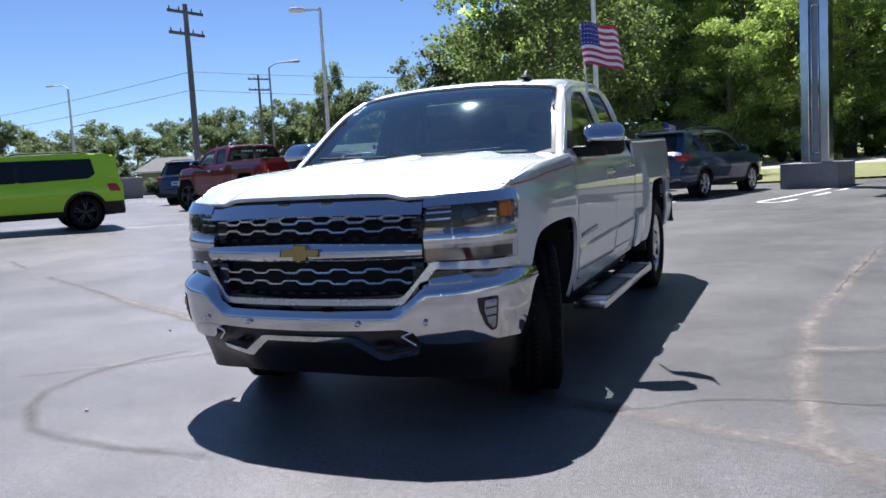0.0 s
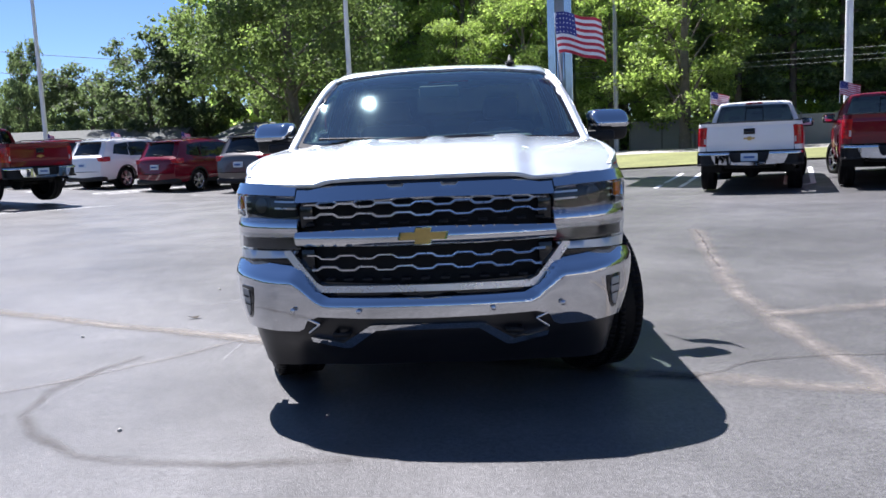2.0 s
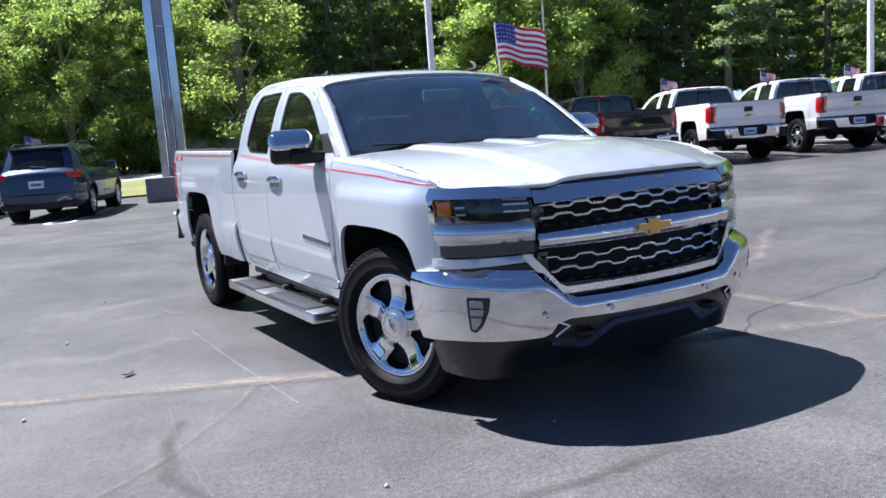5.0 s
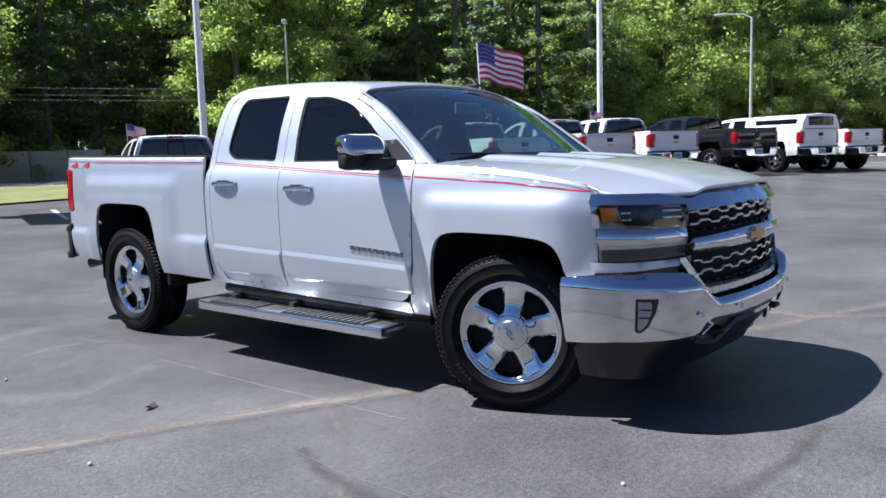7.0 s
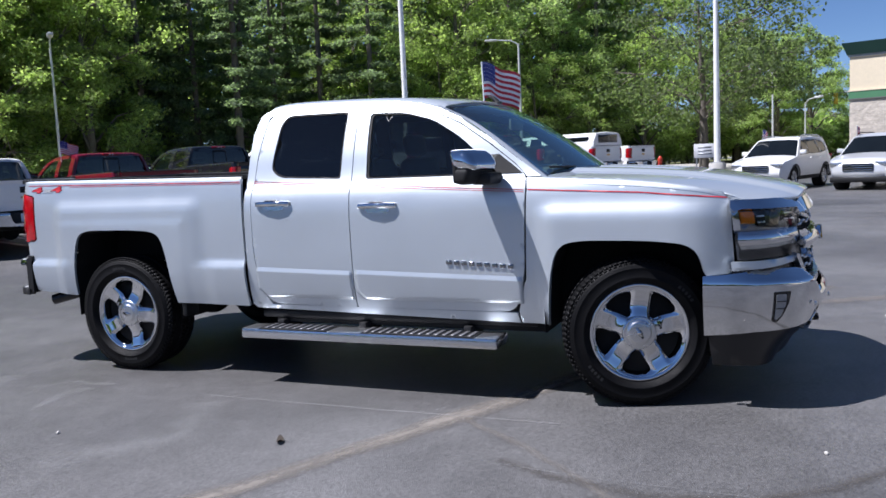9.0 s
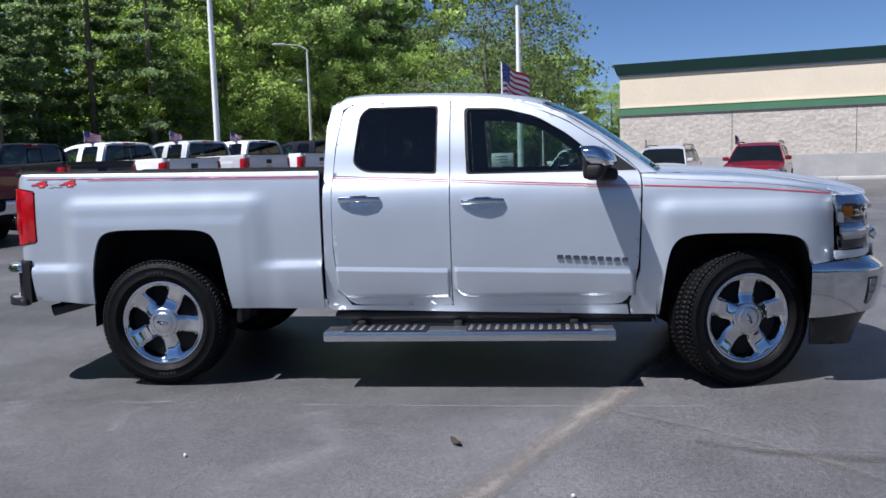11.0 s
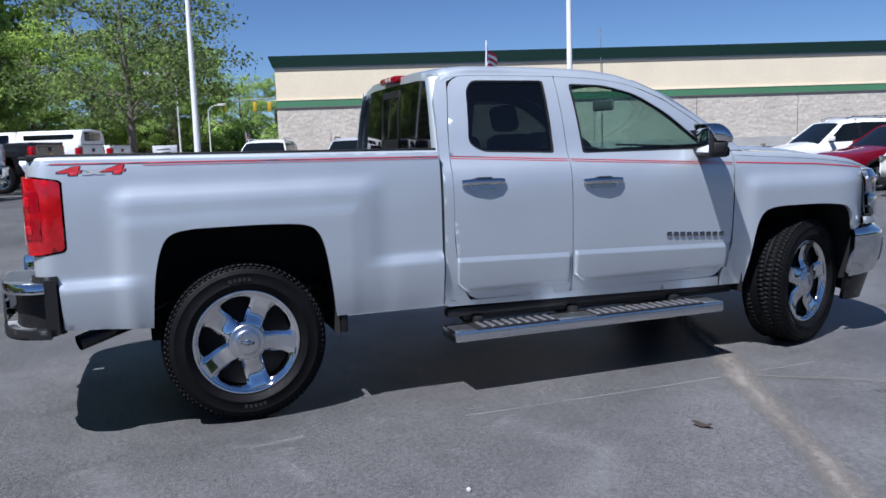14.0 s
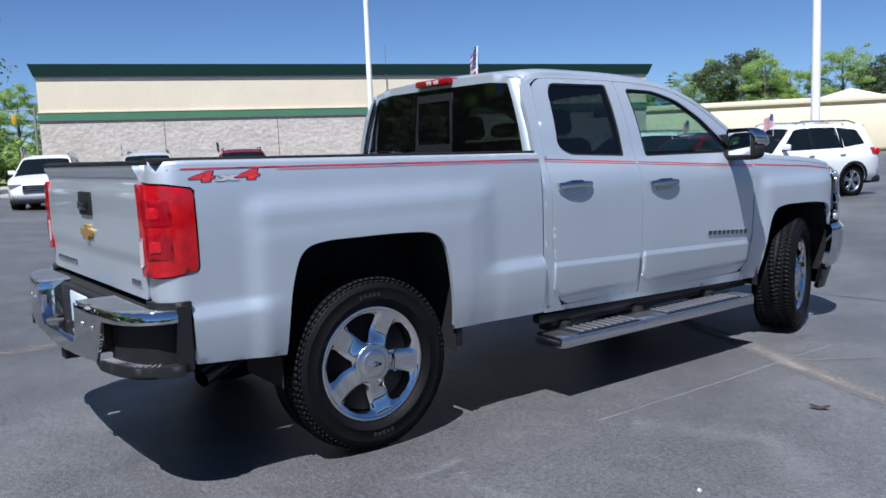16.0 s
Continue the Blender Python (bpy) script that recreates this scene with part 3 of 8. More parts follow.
        tp = part("tail_lamp", panel(rounded(tl, 0.02), lambda s_, z_: flank(sg, 0.004 + 0.018 * step(4.46, 4.60, s_))(s_, z_), 0.03, 0.04, out=out), LENS_RED, T, "red tail lamp with clear reversing lens")
        for c0, c1 in ((0.985, 1.085), (1.115, 1.215)):
            cell = part("lamp_cell", panel(rounded([(4.485, c0), (4.598, c0 - 0.004), (4.600, c1), (4.487, c1 - 0.002)], 0.014), lambda s_, z_: flank(sg, 0.0060 + 0.018 * step(4.46, 4.60, s_))(s_, z_), 0.025, 0.002, out=out), LENS_RED_DARK, tp)
            part("cell_core", panel(rounded([(4.525, c0 + 0.028), (4.568, c0 + 0.026), (4.568, c1 - 0.028), (4.525, c1 - 0.03)], 0.008), lambda s_, z_: flank(sg, 0.0085 + 0.018 * step(4.46, 4.60, s_))(s_, z_), 0.02, 0.002, out=out), LENS_CORE, cell)
        part("reversing_lens", panel(rounded([(4.615, 0.955), (4.655, 0.950), (4.655, 1.06), (4.62, 1.065)], 0.008), flank(sg, 0.0245), 0.03, 0.004, out=out), LENS_PALE, tp)
        # mouldings, stripes, handles and badges
        for y0, y1, par, z0 in ((0.665, 1.738, fd, 0.645), (1.764, 2.46, rd, 0.668)):
            sl = 0.028 * (y1 - y0)
            low_edge = 0.545 if par is fd else 0.56
            top_of = lambda y_: z0 + 0.035 + sl * (y_ - y0) / (y1 - y0)
            rows, n = [], 40
            bm = bmesh.new()
            for k in range(n + 1):
                y_ = y0 + (y1 - y0) * k / n
                t_, cut = top_of(y_), 0.05 * step(y1 - 0.07, y1, y_) if par is rd else 0.05 * step(y0 + 0.05, y0, y_)
                bands = [(t_ + 0.034, -0.002), (t_ + 0.016, 0.0022), (t_ + 0.004, 0.0060), (t_ - 0.002, 0.0076), (t_ - 0.008, 0.0072), (t_ - 0.05, 0.0062), (low_edge + 0.03 + cut, 0.0054), (low_edge + 0.004 + cut, 0.0050), (low_edge + cut, -0.004)]
                rows.append([bm.verts.new(flank(sg, lift)(y_, z_)) for z_, lift in bands])
            for a, b in zip(rows, rows[1:]):
                for i in range(8):
                    bm.faces.new((a[i], a[i + 1], b[i + 1], b[i]))
            for r_ in (rows[0], rows[-1]):
                bm.faces.new(r_)
            bmesh.ops.recalc_face_normals(bm, faces=bm.faces)
            part("side_moulding", bm, SILVER, par)
        for par, y0, y1 in ((fd, 0.640, 1.742), (rd, 1.760, 2.468)):
            z = lambda y: 1.193 + (y - 0.64) * 0.056
            part("pin_stripe", panel([(y0, z(y0)), (y1, z(y1)), (y1, z(y1) + 0.0036), (y0, z(y0) + 0.0036)], flank(sg, 0.0022), 0.06, 0.0, out=out), RED_STRIPE, par, "thin red pin stripe")
            part("pin_stripe", panel([(y0, z(y0) - 0.011), (y1, z(y1) - 0.011), (y1, z(y1) - 0.008), (y0, z(y0) - 0.008)], flank(sg, 0.0022), 0.06, 0.0, out=out), RED_STRIPE, par, "thin red pin stripe")
        part("pin_stripe", panel([(-0.44, 1.118), (0.0, 1.160), (0.618, 1.192), (0.618, 1.198), (0.0, 1.166), (-0.44, 1.124)], flank(sg, 0.0022), 0.05, 0.0, out=out), RED_STRIPE, T)
        part("pin_stripe", panel([(2.55, 1.297), (4.43, 1.328), (4.43, 1.3325), (2.55, 1.3015)], flank(sg, 0.0022), 0.06, 0.0, out=out), RED_STRIPE, bs)
        part("pin_stripe", panel([(2.55, 1.287), (4.03, 1.311), (4.03, 1.314), (2.55, 1.290)], flank(sg, 0.0022), 0.06, 0.0, out=out), RED_STRIPE, bs)
        for par, yc, zc in ((fd, 1.555, 1.118), (rd, 2.300, 1.145)):
            bm = bmesh.new()
            base = side_x(yc, zc)
            pts = [Vector((sg * (base + 0.012), yc - 0.125, zc + 0.006)), Vector((sg * (base + 0.025), yc - 0.08, zc + 0.009)), Vector((sg * (base + 0.031), yc, zc + 0.010)), Vector((sg * (base + 0.025), yc + 0.08, zc + 0.009)), Vector((sg * (base + 0.012), yc + 0.125, zc + 0.006))]
            for a, b in zip(pts, pts[1:]):
                vs = [bm.verts.new(p + Vector((sg * dx, 0, dz))) for p in (a, b) for dx, dz in ((-0.014, -0.016), (0.004, -0.014), (0.006, 0), (0.003, 0.014), (-0.014, 0.017))]
                for i in range(4):
                    bm.faces.new((vs[i], vs[i + 1], vs[i + 6], vs[i + 5]))
            bmesh.ops.remove_doubles(bm, verts=bm.verts, dist=0.0005)
            bmesh.ops.recalc_face_normals(bm, faces=bm.faces)
            h = part("door_handle", bm, CHROME, par, "chrome door handle")
            part("handle_recess", panel(rounded([(yc - 0.085, zc - 0.035), (yc + 0.085, zc - 0.035), (yc + 0.075, zc + 0.03), (yc - 0.075, zc + 0.03)], 0.03), flank(sg, 0.003), 0.02, 0.004, out=out), SATIN, h)
            part("handle_mount", block(min(sg * base, sg * (base + 0.03)), max(sg * base, sg * (base + 0.03)), yc - 0.05, yc + 0.05, zc + 0.014, zc + 0.034, bevel=0.01), GLOSS_BLACK, h)
        for k in range(9):
            bm = bmesh.new()
            y = 0.712 + 0.047 * k
            zz = 0.752 + 0.06 * (y - 0.712) + 0.012
            box(bm, min(sg * side_x(y, zz), sg * (side_x(y, zz) + 0.008)), max(sg * side_x(y, zz), sg * (side_x(y, zz) + 0.008)), y, y + 0.034, zz - 0.013, zz + 0.013, 0.003)
            part("badge_bar", bm, DARK_CHROME, fd)
        # outside mirror
        mp = block(min(sg * 0.885, sg * 1.10), max(sg * 0.885, sg * 1.10), 0.775, 0.90, 1.232, 1.300, bevel=0.022)
        mb = part("mirror_arm", mp, BLACK_PLASTIC, fd)
        mm = pose(sg * 1.075, 0.872, 1.335, 0, 0, sg * 18)
        def leaned(bm, slope, z0):
            """Leans the front of a mirror part back, the higher the more, and draws its outer top in."""
            for v in bm.verts:
                if v.co.y < 0.03:
                    v.co.y += slope * (v.co.z - z0)
                v.co.x *= 1 - 0.9 * max(0.0, v.co.z - 0.02) ** 1.2
            bmesh.ops.transform(bm, matrix=mm, verts=bm.verts)
            return bm
        bm = bmesh.new()
        box(bm, -0.120, 0.120, -0.050, 0.070, -0.098, 0.000, 0.034, segments=4)
        box(bm, -0.118, 0.118, 0.040, 0.074, -0.090, 0.086, 0.016, segments=3)
        part("mirror_shell", leaned(bm, -0.25, 0.0), BLACK_PLASTIC, mb)
        bm = bmesh.new()
        box(bm, -0.128, 0.128, -0.098, 0.066, -0.022, 0.096, 0.052, segments=7)
        part("mirror_cap", leaned(bm, 0.62, -0.02), CHROME, mb, "chrome mirror cap")
        part("mirror_pane", block(-0.104, 0.104, 0.072, 0.077, -0.070, 0.070, bevel=0.02, m=mm), MIRROR, mb)
        part("mirror_sail", panel([(0.655, 1.288), (0.80, 1.288), (0.90, 1.395), (0.80, 1.40), (0.70, 1.325)], flank(sg, 0.004), 0.05, 0.02, out=out), BLACK_PLASTIC, fd)
        # running board
        st = part("running_board", block(min(sg * 0.862, sg * 1.068), max(sg * 0.862, sg * 1.068), 0.79, 2.53, 0.303, 0.366, bevel=0.012), POLISHED, T, "polished metal running board with ribbed pads")
        for y0, y1 in ((0.93, 1.66), (1.90, 2.40)):
            pad = part("step_pad", block(min(sg * 0.914, sg * 1.062), max(sg * 0.914, sg * 1.062), y0, y1, 0.364, 0.370, bevel=0.002), BLACK_PLASTIC, st)
            bm = bmesh.new()
            for k in range(int((y1 - y0) / 0.052)):
                y = y0 + 0.02 + 0.052 * k
                box(bm, min(sg * 0.922, sg * 1.052), max(sg * 0.922, sg * 1.052), y, y + 0.024, 0.368, 0.377, 0.003)
            part("tread_ribs", bm, RIB_GREY, pad)
        for y0, y1 in ((0.80, 0.925), (1.665, 1.895), (2.405, 2.52)):
            part("bright_plate", block(min(sg * 0.914, sg * 1.064), max(sg * 0.914, sg * 1.064), y0, y1, 0.365, 0.3675, bevel=0.001), BRIGHT_PLATE, st, "bright brushed plate between the pads")
        for y in (1.0, 1.7, 2.3):
            part("board_bracket", block(min(sg * 0.70, sg * 0.918), max(sg * 0.70, sg * 0.918), y, y + 0.05, 0.33, 0.40, bevel=0.008), BLACK_PLASTIC, st)
        # wheel housings
        for ya, w0, w1, zt in ((0.10, -0.345, 0.545, 0.93), (3.585, 3.12, 4.05, 1.02)):
            bm = bmesh.new()
            prof = [(w1, 0.38), (w1, 0.72), (w1 - 0.06, zt - 0.06), (w1 - 0.18, zt), (w0 + 0.18, zt), (w0 + 0.06, zt - 0.06), (w0, 0.72), (w0, 0.38)]
            xo = sg * 0.93
            rows = [[bm.verts.new((x, y, z)) for y, z in prof] for x in (xo, sg * 0.55)]
            for i in range(len(prof) - 1):
                bm.faces.new((rows[0][i], rows[0][i + 1], rows[1][i + 1], rows[1][i]))
            bm.faces.new(rows[1])
            part("wheel_housing", bm, LINER, T, smooth=False)
        # mud flap behind the wheels, rocker, and a block added to shade beneath it
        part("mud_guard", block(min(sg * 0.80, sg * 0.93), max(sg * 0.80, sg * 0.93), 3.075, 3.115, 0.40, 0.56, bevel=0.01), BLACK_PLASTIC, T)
        # added filler, no real part: keeps sunlight from leaking between sill and board
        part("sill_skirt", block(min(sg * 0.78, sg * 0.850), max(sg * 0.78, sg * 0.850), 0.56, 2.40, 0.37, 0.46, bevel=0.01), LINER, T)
        part("rocker_panel", block(min(sg * 0.80, sg * 0.868), max(sg * 0.80, sg * 0.868), 0.60, 2.50, 0.40, 0.455, bevel=0.02), BLACK_PLASTIC, T)
        # head lamp: chrome surround, dark bowl, projector, amber marker, lower lamp, lens
        fa = fascia
        hl = [(sg * u, v) for u, v in [(0.60, 0.802), (1.065, 0.798), (1.075, 1.06), (1.055, 1.105), (0.80, 1.102), (0.60, 1.095)]]
        ho = Vector((sg * 0.4, -1, 0))
        lamp = lambda pts: [(sg * u, v) for u, v in pts]
        H = part("head_lamp", panel(hl, fascia(-0.035), 0.04, 0.02, out=ho), DARK_CHROME, T, "clear head lamp with amber marker and chrome bands")
        part("lamp_top_band", panel(lamp([(0.592, 1.048), (0.80, 1.056), (1.02, 1.062), (1.068, 1.05), (1.076, 1.075), (1.058, 1.110), (0.80, 1.106), (0.592, 1.098)]), lambda u, v: fascia(0.016 - 0.40 * (v - 1.050))(u, v), 0.025, 0.03, out=ho), CHROME, H)
        part("lamp_edge_band", panel(lamp([(1.045, 0.955), (1.078, 0.955), (1.076, 1.06), (1.045, 1.05)]), fascia(0.004), 0.03, 0.02, out=ho), CHROME, H)
        part("lamp_bowl", panel(rounded(lamp([(0.60, 0.952), (0.70, 0.945), (0.93, 0.965), (0.955, 1.048), (0.60, 1.040)]), 0.012), fascia(-0.024), 0.03, 0.008, out=ho), LINER, H)
        p, nrm = FASCIA(sg * 0.80)
        bm = bmesh.new()
        lathe(bm, [(0.001, 0.010), (0.016, 0.008), (0.026, 0.0), (0.029, -0.004), (0.034, 0.003), (0.037, -0.002), (0.037, -0.02)], 24, m=Matrix.Translation((p.x, p.y + 0.020, 1.003)) @ Vector((nrm.x, nrm.y, 0)).to_track_quat("X", "Z").to_matrix().to_4x4())
        part("projector", bm, GLOSS_BLACK, H)
        for z0 in (0.985, 1.016):
            part("lamp_bar", panel(lamp([(0.605, z0), (0.72, z0 + 0.003), (0.72, z0 + 0.011), (0.605, z0 + 0.008)]), fascia(-0.012), 0.04, 0.008, out=ho), SATIN, H)
            part("lamp_bar", panel(lamp([(0.895, z0), (0.94, z0), (0.94, z0 + 0.008), (0.895, z0 + 0.008)]), fascia(-0.012), 0.04, 0.008, out=ho), SATIN, H)
        part("amber_marker", panel(rounded(lamp([(0.962, 0.985), (1.035, 0.985), (1.035, 1.046), (0.962, 1.046)]), 0.006), fascia(-0.006), 0.03, 0.01, out=ho), LENS_AMBER, H)
        part("side_reflector", panel(rounded(lamp([(0.965, 0.950), (1.050, 0.950), (1.052, 0.978), (0.985, 0.980), (0.968, 0.97)]), 0.008), fascia(-0.010), 0.03, 0.01, out=ho), DARK_CHROME, H)
        part("lamp_mid_band", panel(lamp([(0.592, 0.858), (0.80, 0.856), (1.045, 0.854), (1.062, 0.895), (1.055, 0.944), (0.80, 0.946), (0.592, 0.940)]), lambda u, v: fascia(-0.010 + 0.016 * math.cos((v - 0.900) / 0.046 * 1.45))(u, v), 0.012, 0.02, out=ho), CHROME, H)
        part("lower_bowl", panel(lamp([(0.60, 0.806), (1.045, 0.803), (1.045, 0.852), (0.80, 0.854), (0.60, 0.856)]), fascia(-0.012), 0.03, 0.01, out=ho), GLOSS_BLACK, H)
        part("lamp_lens", panel(lamp([(0.594, 0.803), (1.068, 0.799), (1.075, 1.05), (0.80, 1.054), (0.594, 1.046)]), fascia(0.002), 0.04, 0.004, out=ho), LENS_CLEAR, H)
        # painted strip under the lamp
        part("lamp_filler", panel([(sg * u, v) for u, v in [(0.625, 0.765), (1.10, 0.745), (1.10, 0.792), (0.605, 0.796)]], fascia(-0.004), 0.04, 0.02, out=Vector((sg * 0.3, -1, 0))), SILVER, T)
        # fog lamp in the bumper
        fo = Vector((sg * 0.4, -1, 0))
        fg = part("fog_lamp", panel(rounded([(sg * u, v) for u, v in [(0.858, 0.630), (0.966, 0.634), (0.966, 0.478), (0.938, 0.468), (0.902, 0.50), (0.868, 0.57)]], 0.010), front_bumper(0.003), 0.03, 0.01, out=fo), GLOSS_BLACK, T)
        part("fog_lens", panel(rounded([(sg * u, v) for u, v in [(0.893, 0.616), (0.954, 0.619), (0.954, 0.489), (0.940, 0.483), (0.914, 0.51), (0.893, 0.565)]], 0.006), front_bumper(0.007), 0.02, 0.006, out=fo), GALVANISED, fg)
        for z0 in (0.54, 0.578):
            bm = panel([(sg * 0.897, z0), (sg * 0.951, z0 + 0.004), (sg * 0.951, z0 + 0.008), (sg * 0.897, z0 + 0.004)], front_bumper(0.012), 0.02, 0.004, out=fo)
            part("fog_divider", bm, BLACK_PLASTIC, fg)
    # roof, wind screen, bonnet
    up = Vector((0, 0, 1))
    part("roof", panel(rounded([(-0.715, 1.20), (-0.60, 1.165), (0, 1.115), (0.60, 1.165), (0.715, 1.20), (0.715, 2.42), (0.68, 2.47), (0, 2.500), (-0.68, 2.47), (-0.715, 2.42)], 0.01), lambda x, y: Vector((x, y, top_at(x, y))), 0.05, 0.03, out=up), SILVER, T)
    ws = [(-0.855, 0.54), (-0.4, 0.425), (0, 0.395), (0.4, 0.425), (0.855, 0.54), (0.708, 1.190), (0.60, 1.155), (0, 1.105), (-0.60, 1.155), (-0.708, 1.190)]
    
    def glass_z(x, y):
        q = min(0.72, abs(x))
        return top_at(q, y) + 0.034 * step(0.60, 0.76, q) ** 2 * step(1.18, 0.90, y) - 0.010

    def scr(x, y):
        return Vector((x, y, glass_z(x, y)))
    part("wind_screen", panel(ws, scr, 0.06, 0.004, out=up), GLASS_FRONT, T, "clear tinted wind screen")
    ring = [(x * 0.97, y + (0.03 if y < 0.8 else -0.03)) for x, y in ws]
    part("screen_seal", panel(ws, lambda x, y: scr(x, y) + Vector((0, 0, 0.003)), 0.06, 0.004, [ring], up), GLOSS_BLACK, T)
    for sg in (1, -1):  # screen pillars
        rows = []
        bm = bmesh.new()
        for k in range(41):
            y = 0.50 + 0.72 * k / 40
            z = TOP(y)
            xo = side_x(y, z - 0.012) + 0.001
            xi = 0.855 - 0.147 * (y - 0.54) / 0.65
            rows.append([bm.verts.new((sg * xi, y, glass_z(xi, y) - 0.01)), bm.verts.new((sg * xi, y, glass_z(xi, y) + 0.008)), bm.verts.new((sg * (xi * 0.4 + xo * 0.6), y, (z + glass_z(xi, y)) * 0.5 + 0.005)), bm.verts.new((sg * xo, y, z - 0.018))])
        for a, b in zip(rows, rows[1:]):
            for i in range(3):
                bm.faces.new((a[i], a[i + 1], b[i + 1], b[i]))
        bmesh.ops.recalc_face_normals(bm, faces=bm.faces)
        part("screen_pillar", bm, SILVER, T)
    for sg in (1, -1):
        bm = bmesh.new()
        rows = []
        for k in range(41):
            y = 1.19 + 1.26 * k / 40
            z = top_at(0.712, y)
            xo = side_x(y, z - 0.034) + 0.002
            prof = [(xo, z - 0.034), (side_x(y, z - 0.014) + 0.002, z - 0.014), (0.716, z - 0.002), (0.704, top_at(0.704, y) + 0.002), (0.685, top_at(0.685, y) + 0.0025), (0.655, top_at(0.655, y) + 0.001)]
            rows.append([bm.verts.new((sg * min(a, xo), y, b)) for a, b in prof])
        for a, b in zip(rows, rows[1:]):
            for i in range(5):
                bm.faces.new((a[i], a[i + 1], b[i + 1], b[i]))
        bmesh.ops.recalc_face_normals(bm, faces=bm.faces)
        if sum(f.normal.z for f in bm.faces) < 0:
            bmesh.ops.reverse_faces(bm, faces=bm.faces)
        part("roof_rail", bm, SILVER, T)
    hood_out = [(-0.893, -0.44), (-0.870, -0.53), (-0.80, -0.62), (-0.62, -0.720), (-0.52, -0.756), (-0.44, -0.780), (-0.2, -0.802), (0, -0.808)]
    hood_out = hood_out + [(-x, y) for x, y in hood_out[::-1][1:]] + [(0.905, 0.0), (0.893, 0.575), (0.82, 0.545), (0.4, 0.43), (0, 0.40), (-0.4, 0.43), (-0.82, 0.545), (-0.893, 0.575), (-0.905, 0.0)]
    part("bonnet", panel(hood_out, lambda x, y: Vector((x, y, hood_at(x, y))), 0.024, 0.02, out=up), SILVER, T)
    rim = []
    front = hood_out[:15]
    for a, b in zip(front, front[1:]):
        rim += [Vector(a).lerp(Vector(b), k / 6) for k in range(6)]
    rim = [Vector((p.x, p.y + 0.004, hood_at(p.x, p.y) - 0.006)) for p in rim + [Vector(front[-1])]]
    part("bonnet_lip", tube(bmesh.new(), rim, 0.009, 8), SILVER, T)
    fender_top = curve_of([(-0.47, 1.132), (-0.30, 1.178), (0.0, 1.215), (0.40, 1.245), (0.627, 1.262)])
    for sg in (1, -1):  # fender shoulder up to the shut line of the bonnet
        bm = bmesh.new()
        rows = []
        for k in range(45):
            y = -0.465 + 1.09 * k / 44
            z = fender_top(y)
            xh = 0.900 - 0.012 * step(-0.25, -0.46, y) - 0.006 * step(0.2, 0.5, y)
            zh = hood_at(xh, min(y, 0.58))
            xs = side_x(y, z - 0.006)
            prof = [(side_x(y, z - 0.022) + 0.0015, z - 0.022), (xs + 0.001, z - 0.004), (xs - (xs - xh) * 0.35, z + (zh - z) * 0.55 + 0.004), (xh + 0.012, zh - 0.001), (xh + 0.006, zh - 0.004), (xh + 0.005, zh - 0.03)]
            rows.append([bm.verts.new((sg * a, y, b)) for a, b in prof])
        for a, b in zip(rows, rows[1:]):
            for i in range(5):
                bm.faces.new((a[i], a[i + 1], b[i + 1], b[i]))
        bmesh.ops.recalc_face_normals(bm, faces=bm.faces)
        if sum(f.normal.z for f in bm.faces) < 0:
            bmesh.ops.reverse_faces(bm, faces=bm.faces)
        part("fender_shoulder", bm, SILVER, T)
    part("engine_bay", block(-0.52, 0.52, -0.60, 0.50, 0.55, 1.08, bevel=0.02), LINER, T)
    part("cowl", block(-0.80, 0.80, 0.38, 0.60, 1.18, 1.262, bevel=0.01), BLACK_PLASTIC, T)
    for sg in (1, -1):
        bm = tube(bmesh.new(), [(sg * 0.05 - 0.1, 0.455, 1.296), (sg * 0.4 - 0.1, 0.50, 1.306), (sg * 0.62 - 0.1, 0.55, 1.312)], 0.007, 6)
        part("wiper", bm, BLACK_PLASTIC, T)
    # grille
    fr = Vector((0, -1, 0))
    part("grille_backing", panel([(-0.60, 0.62), (0.60, 0.62), (0.60, 1.09), (-0.60, 1.09)], fascia(-0.07), 0.08, 0.0, out=fr), LINER, T)
    G = part("grille_surround", panel([(-0.588, 1.018), (0, 1.030), (0.588, 1.018), (0.588, 1.074), (0.53, 1.072), (0.44, 1.088), (0, 1.090), (-0.44, 1.088), (-0.53, 1.072), (-0.588, 1.074)], lambda s, z: fascia(0.022 - 0.36 * (z - 1.018))(s, z), 0.025, 0.05, out=fr), CHROME, T, "chrome grille with gold badge")
    bm = panel([(-0.588, 0.822), (0, 0.815), (0.588, 0.822), (0.588, 0.885), (0.3, 0.895), (0, 0.900), (-0.3, 0.895), (-0.588, 0.885)], lambda s, z: fascia(0.010 + 0.030 * math.cos((z - 0.857) / 0.043 * 1.4))(s, z), 0.012, 0.05, out=fr)
    part("grille_bar", bm, CHROME, G)
    part("bonnet_gap", panel([(-0.60, 1.06), (0.60, 1.06), (0.60, 1.100), (0.44, 1.112), (-0.44, 1.112), (-0.60, 1.100)], fascia(-0.012), 0.05, 0.0, out=fr), GLOSS_BLACK, G)
    low = [(-0.66, 0.800), (-0.625, 0.800), (-0.50, 0.655), (-0.47, 0.640), (0.47, 0.640), (0.50, 0.655), (0.625, 0.800), (0.66, 0.800), (0.66, 0.785), (0.525, 0.625), (0.49, 0.610), (-0.49, 0.610), (-0.525, 0.625), (-0.66, 0.785)]
    part("lower_surround", panel(low, fascia(0.014), 0.03, 0.05, out=fr), SATIN, G)
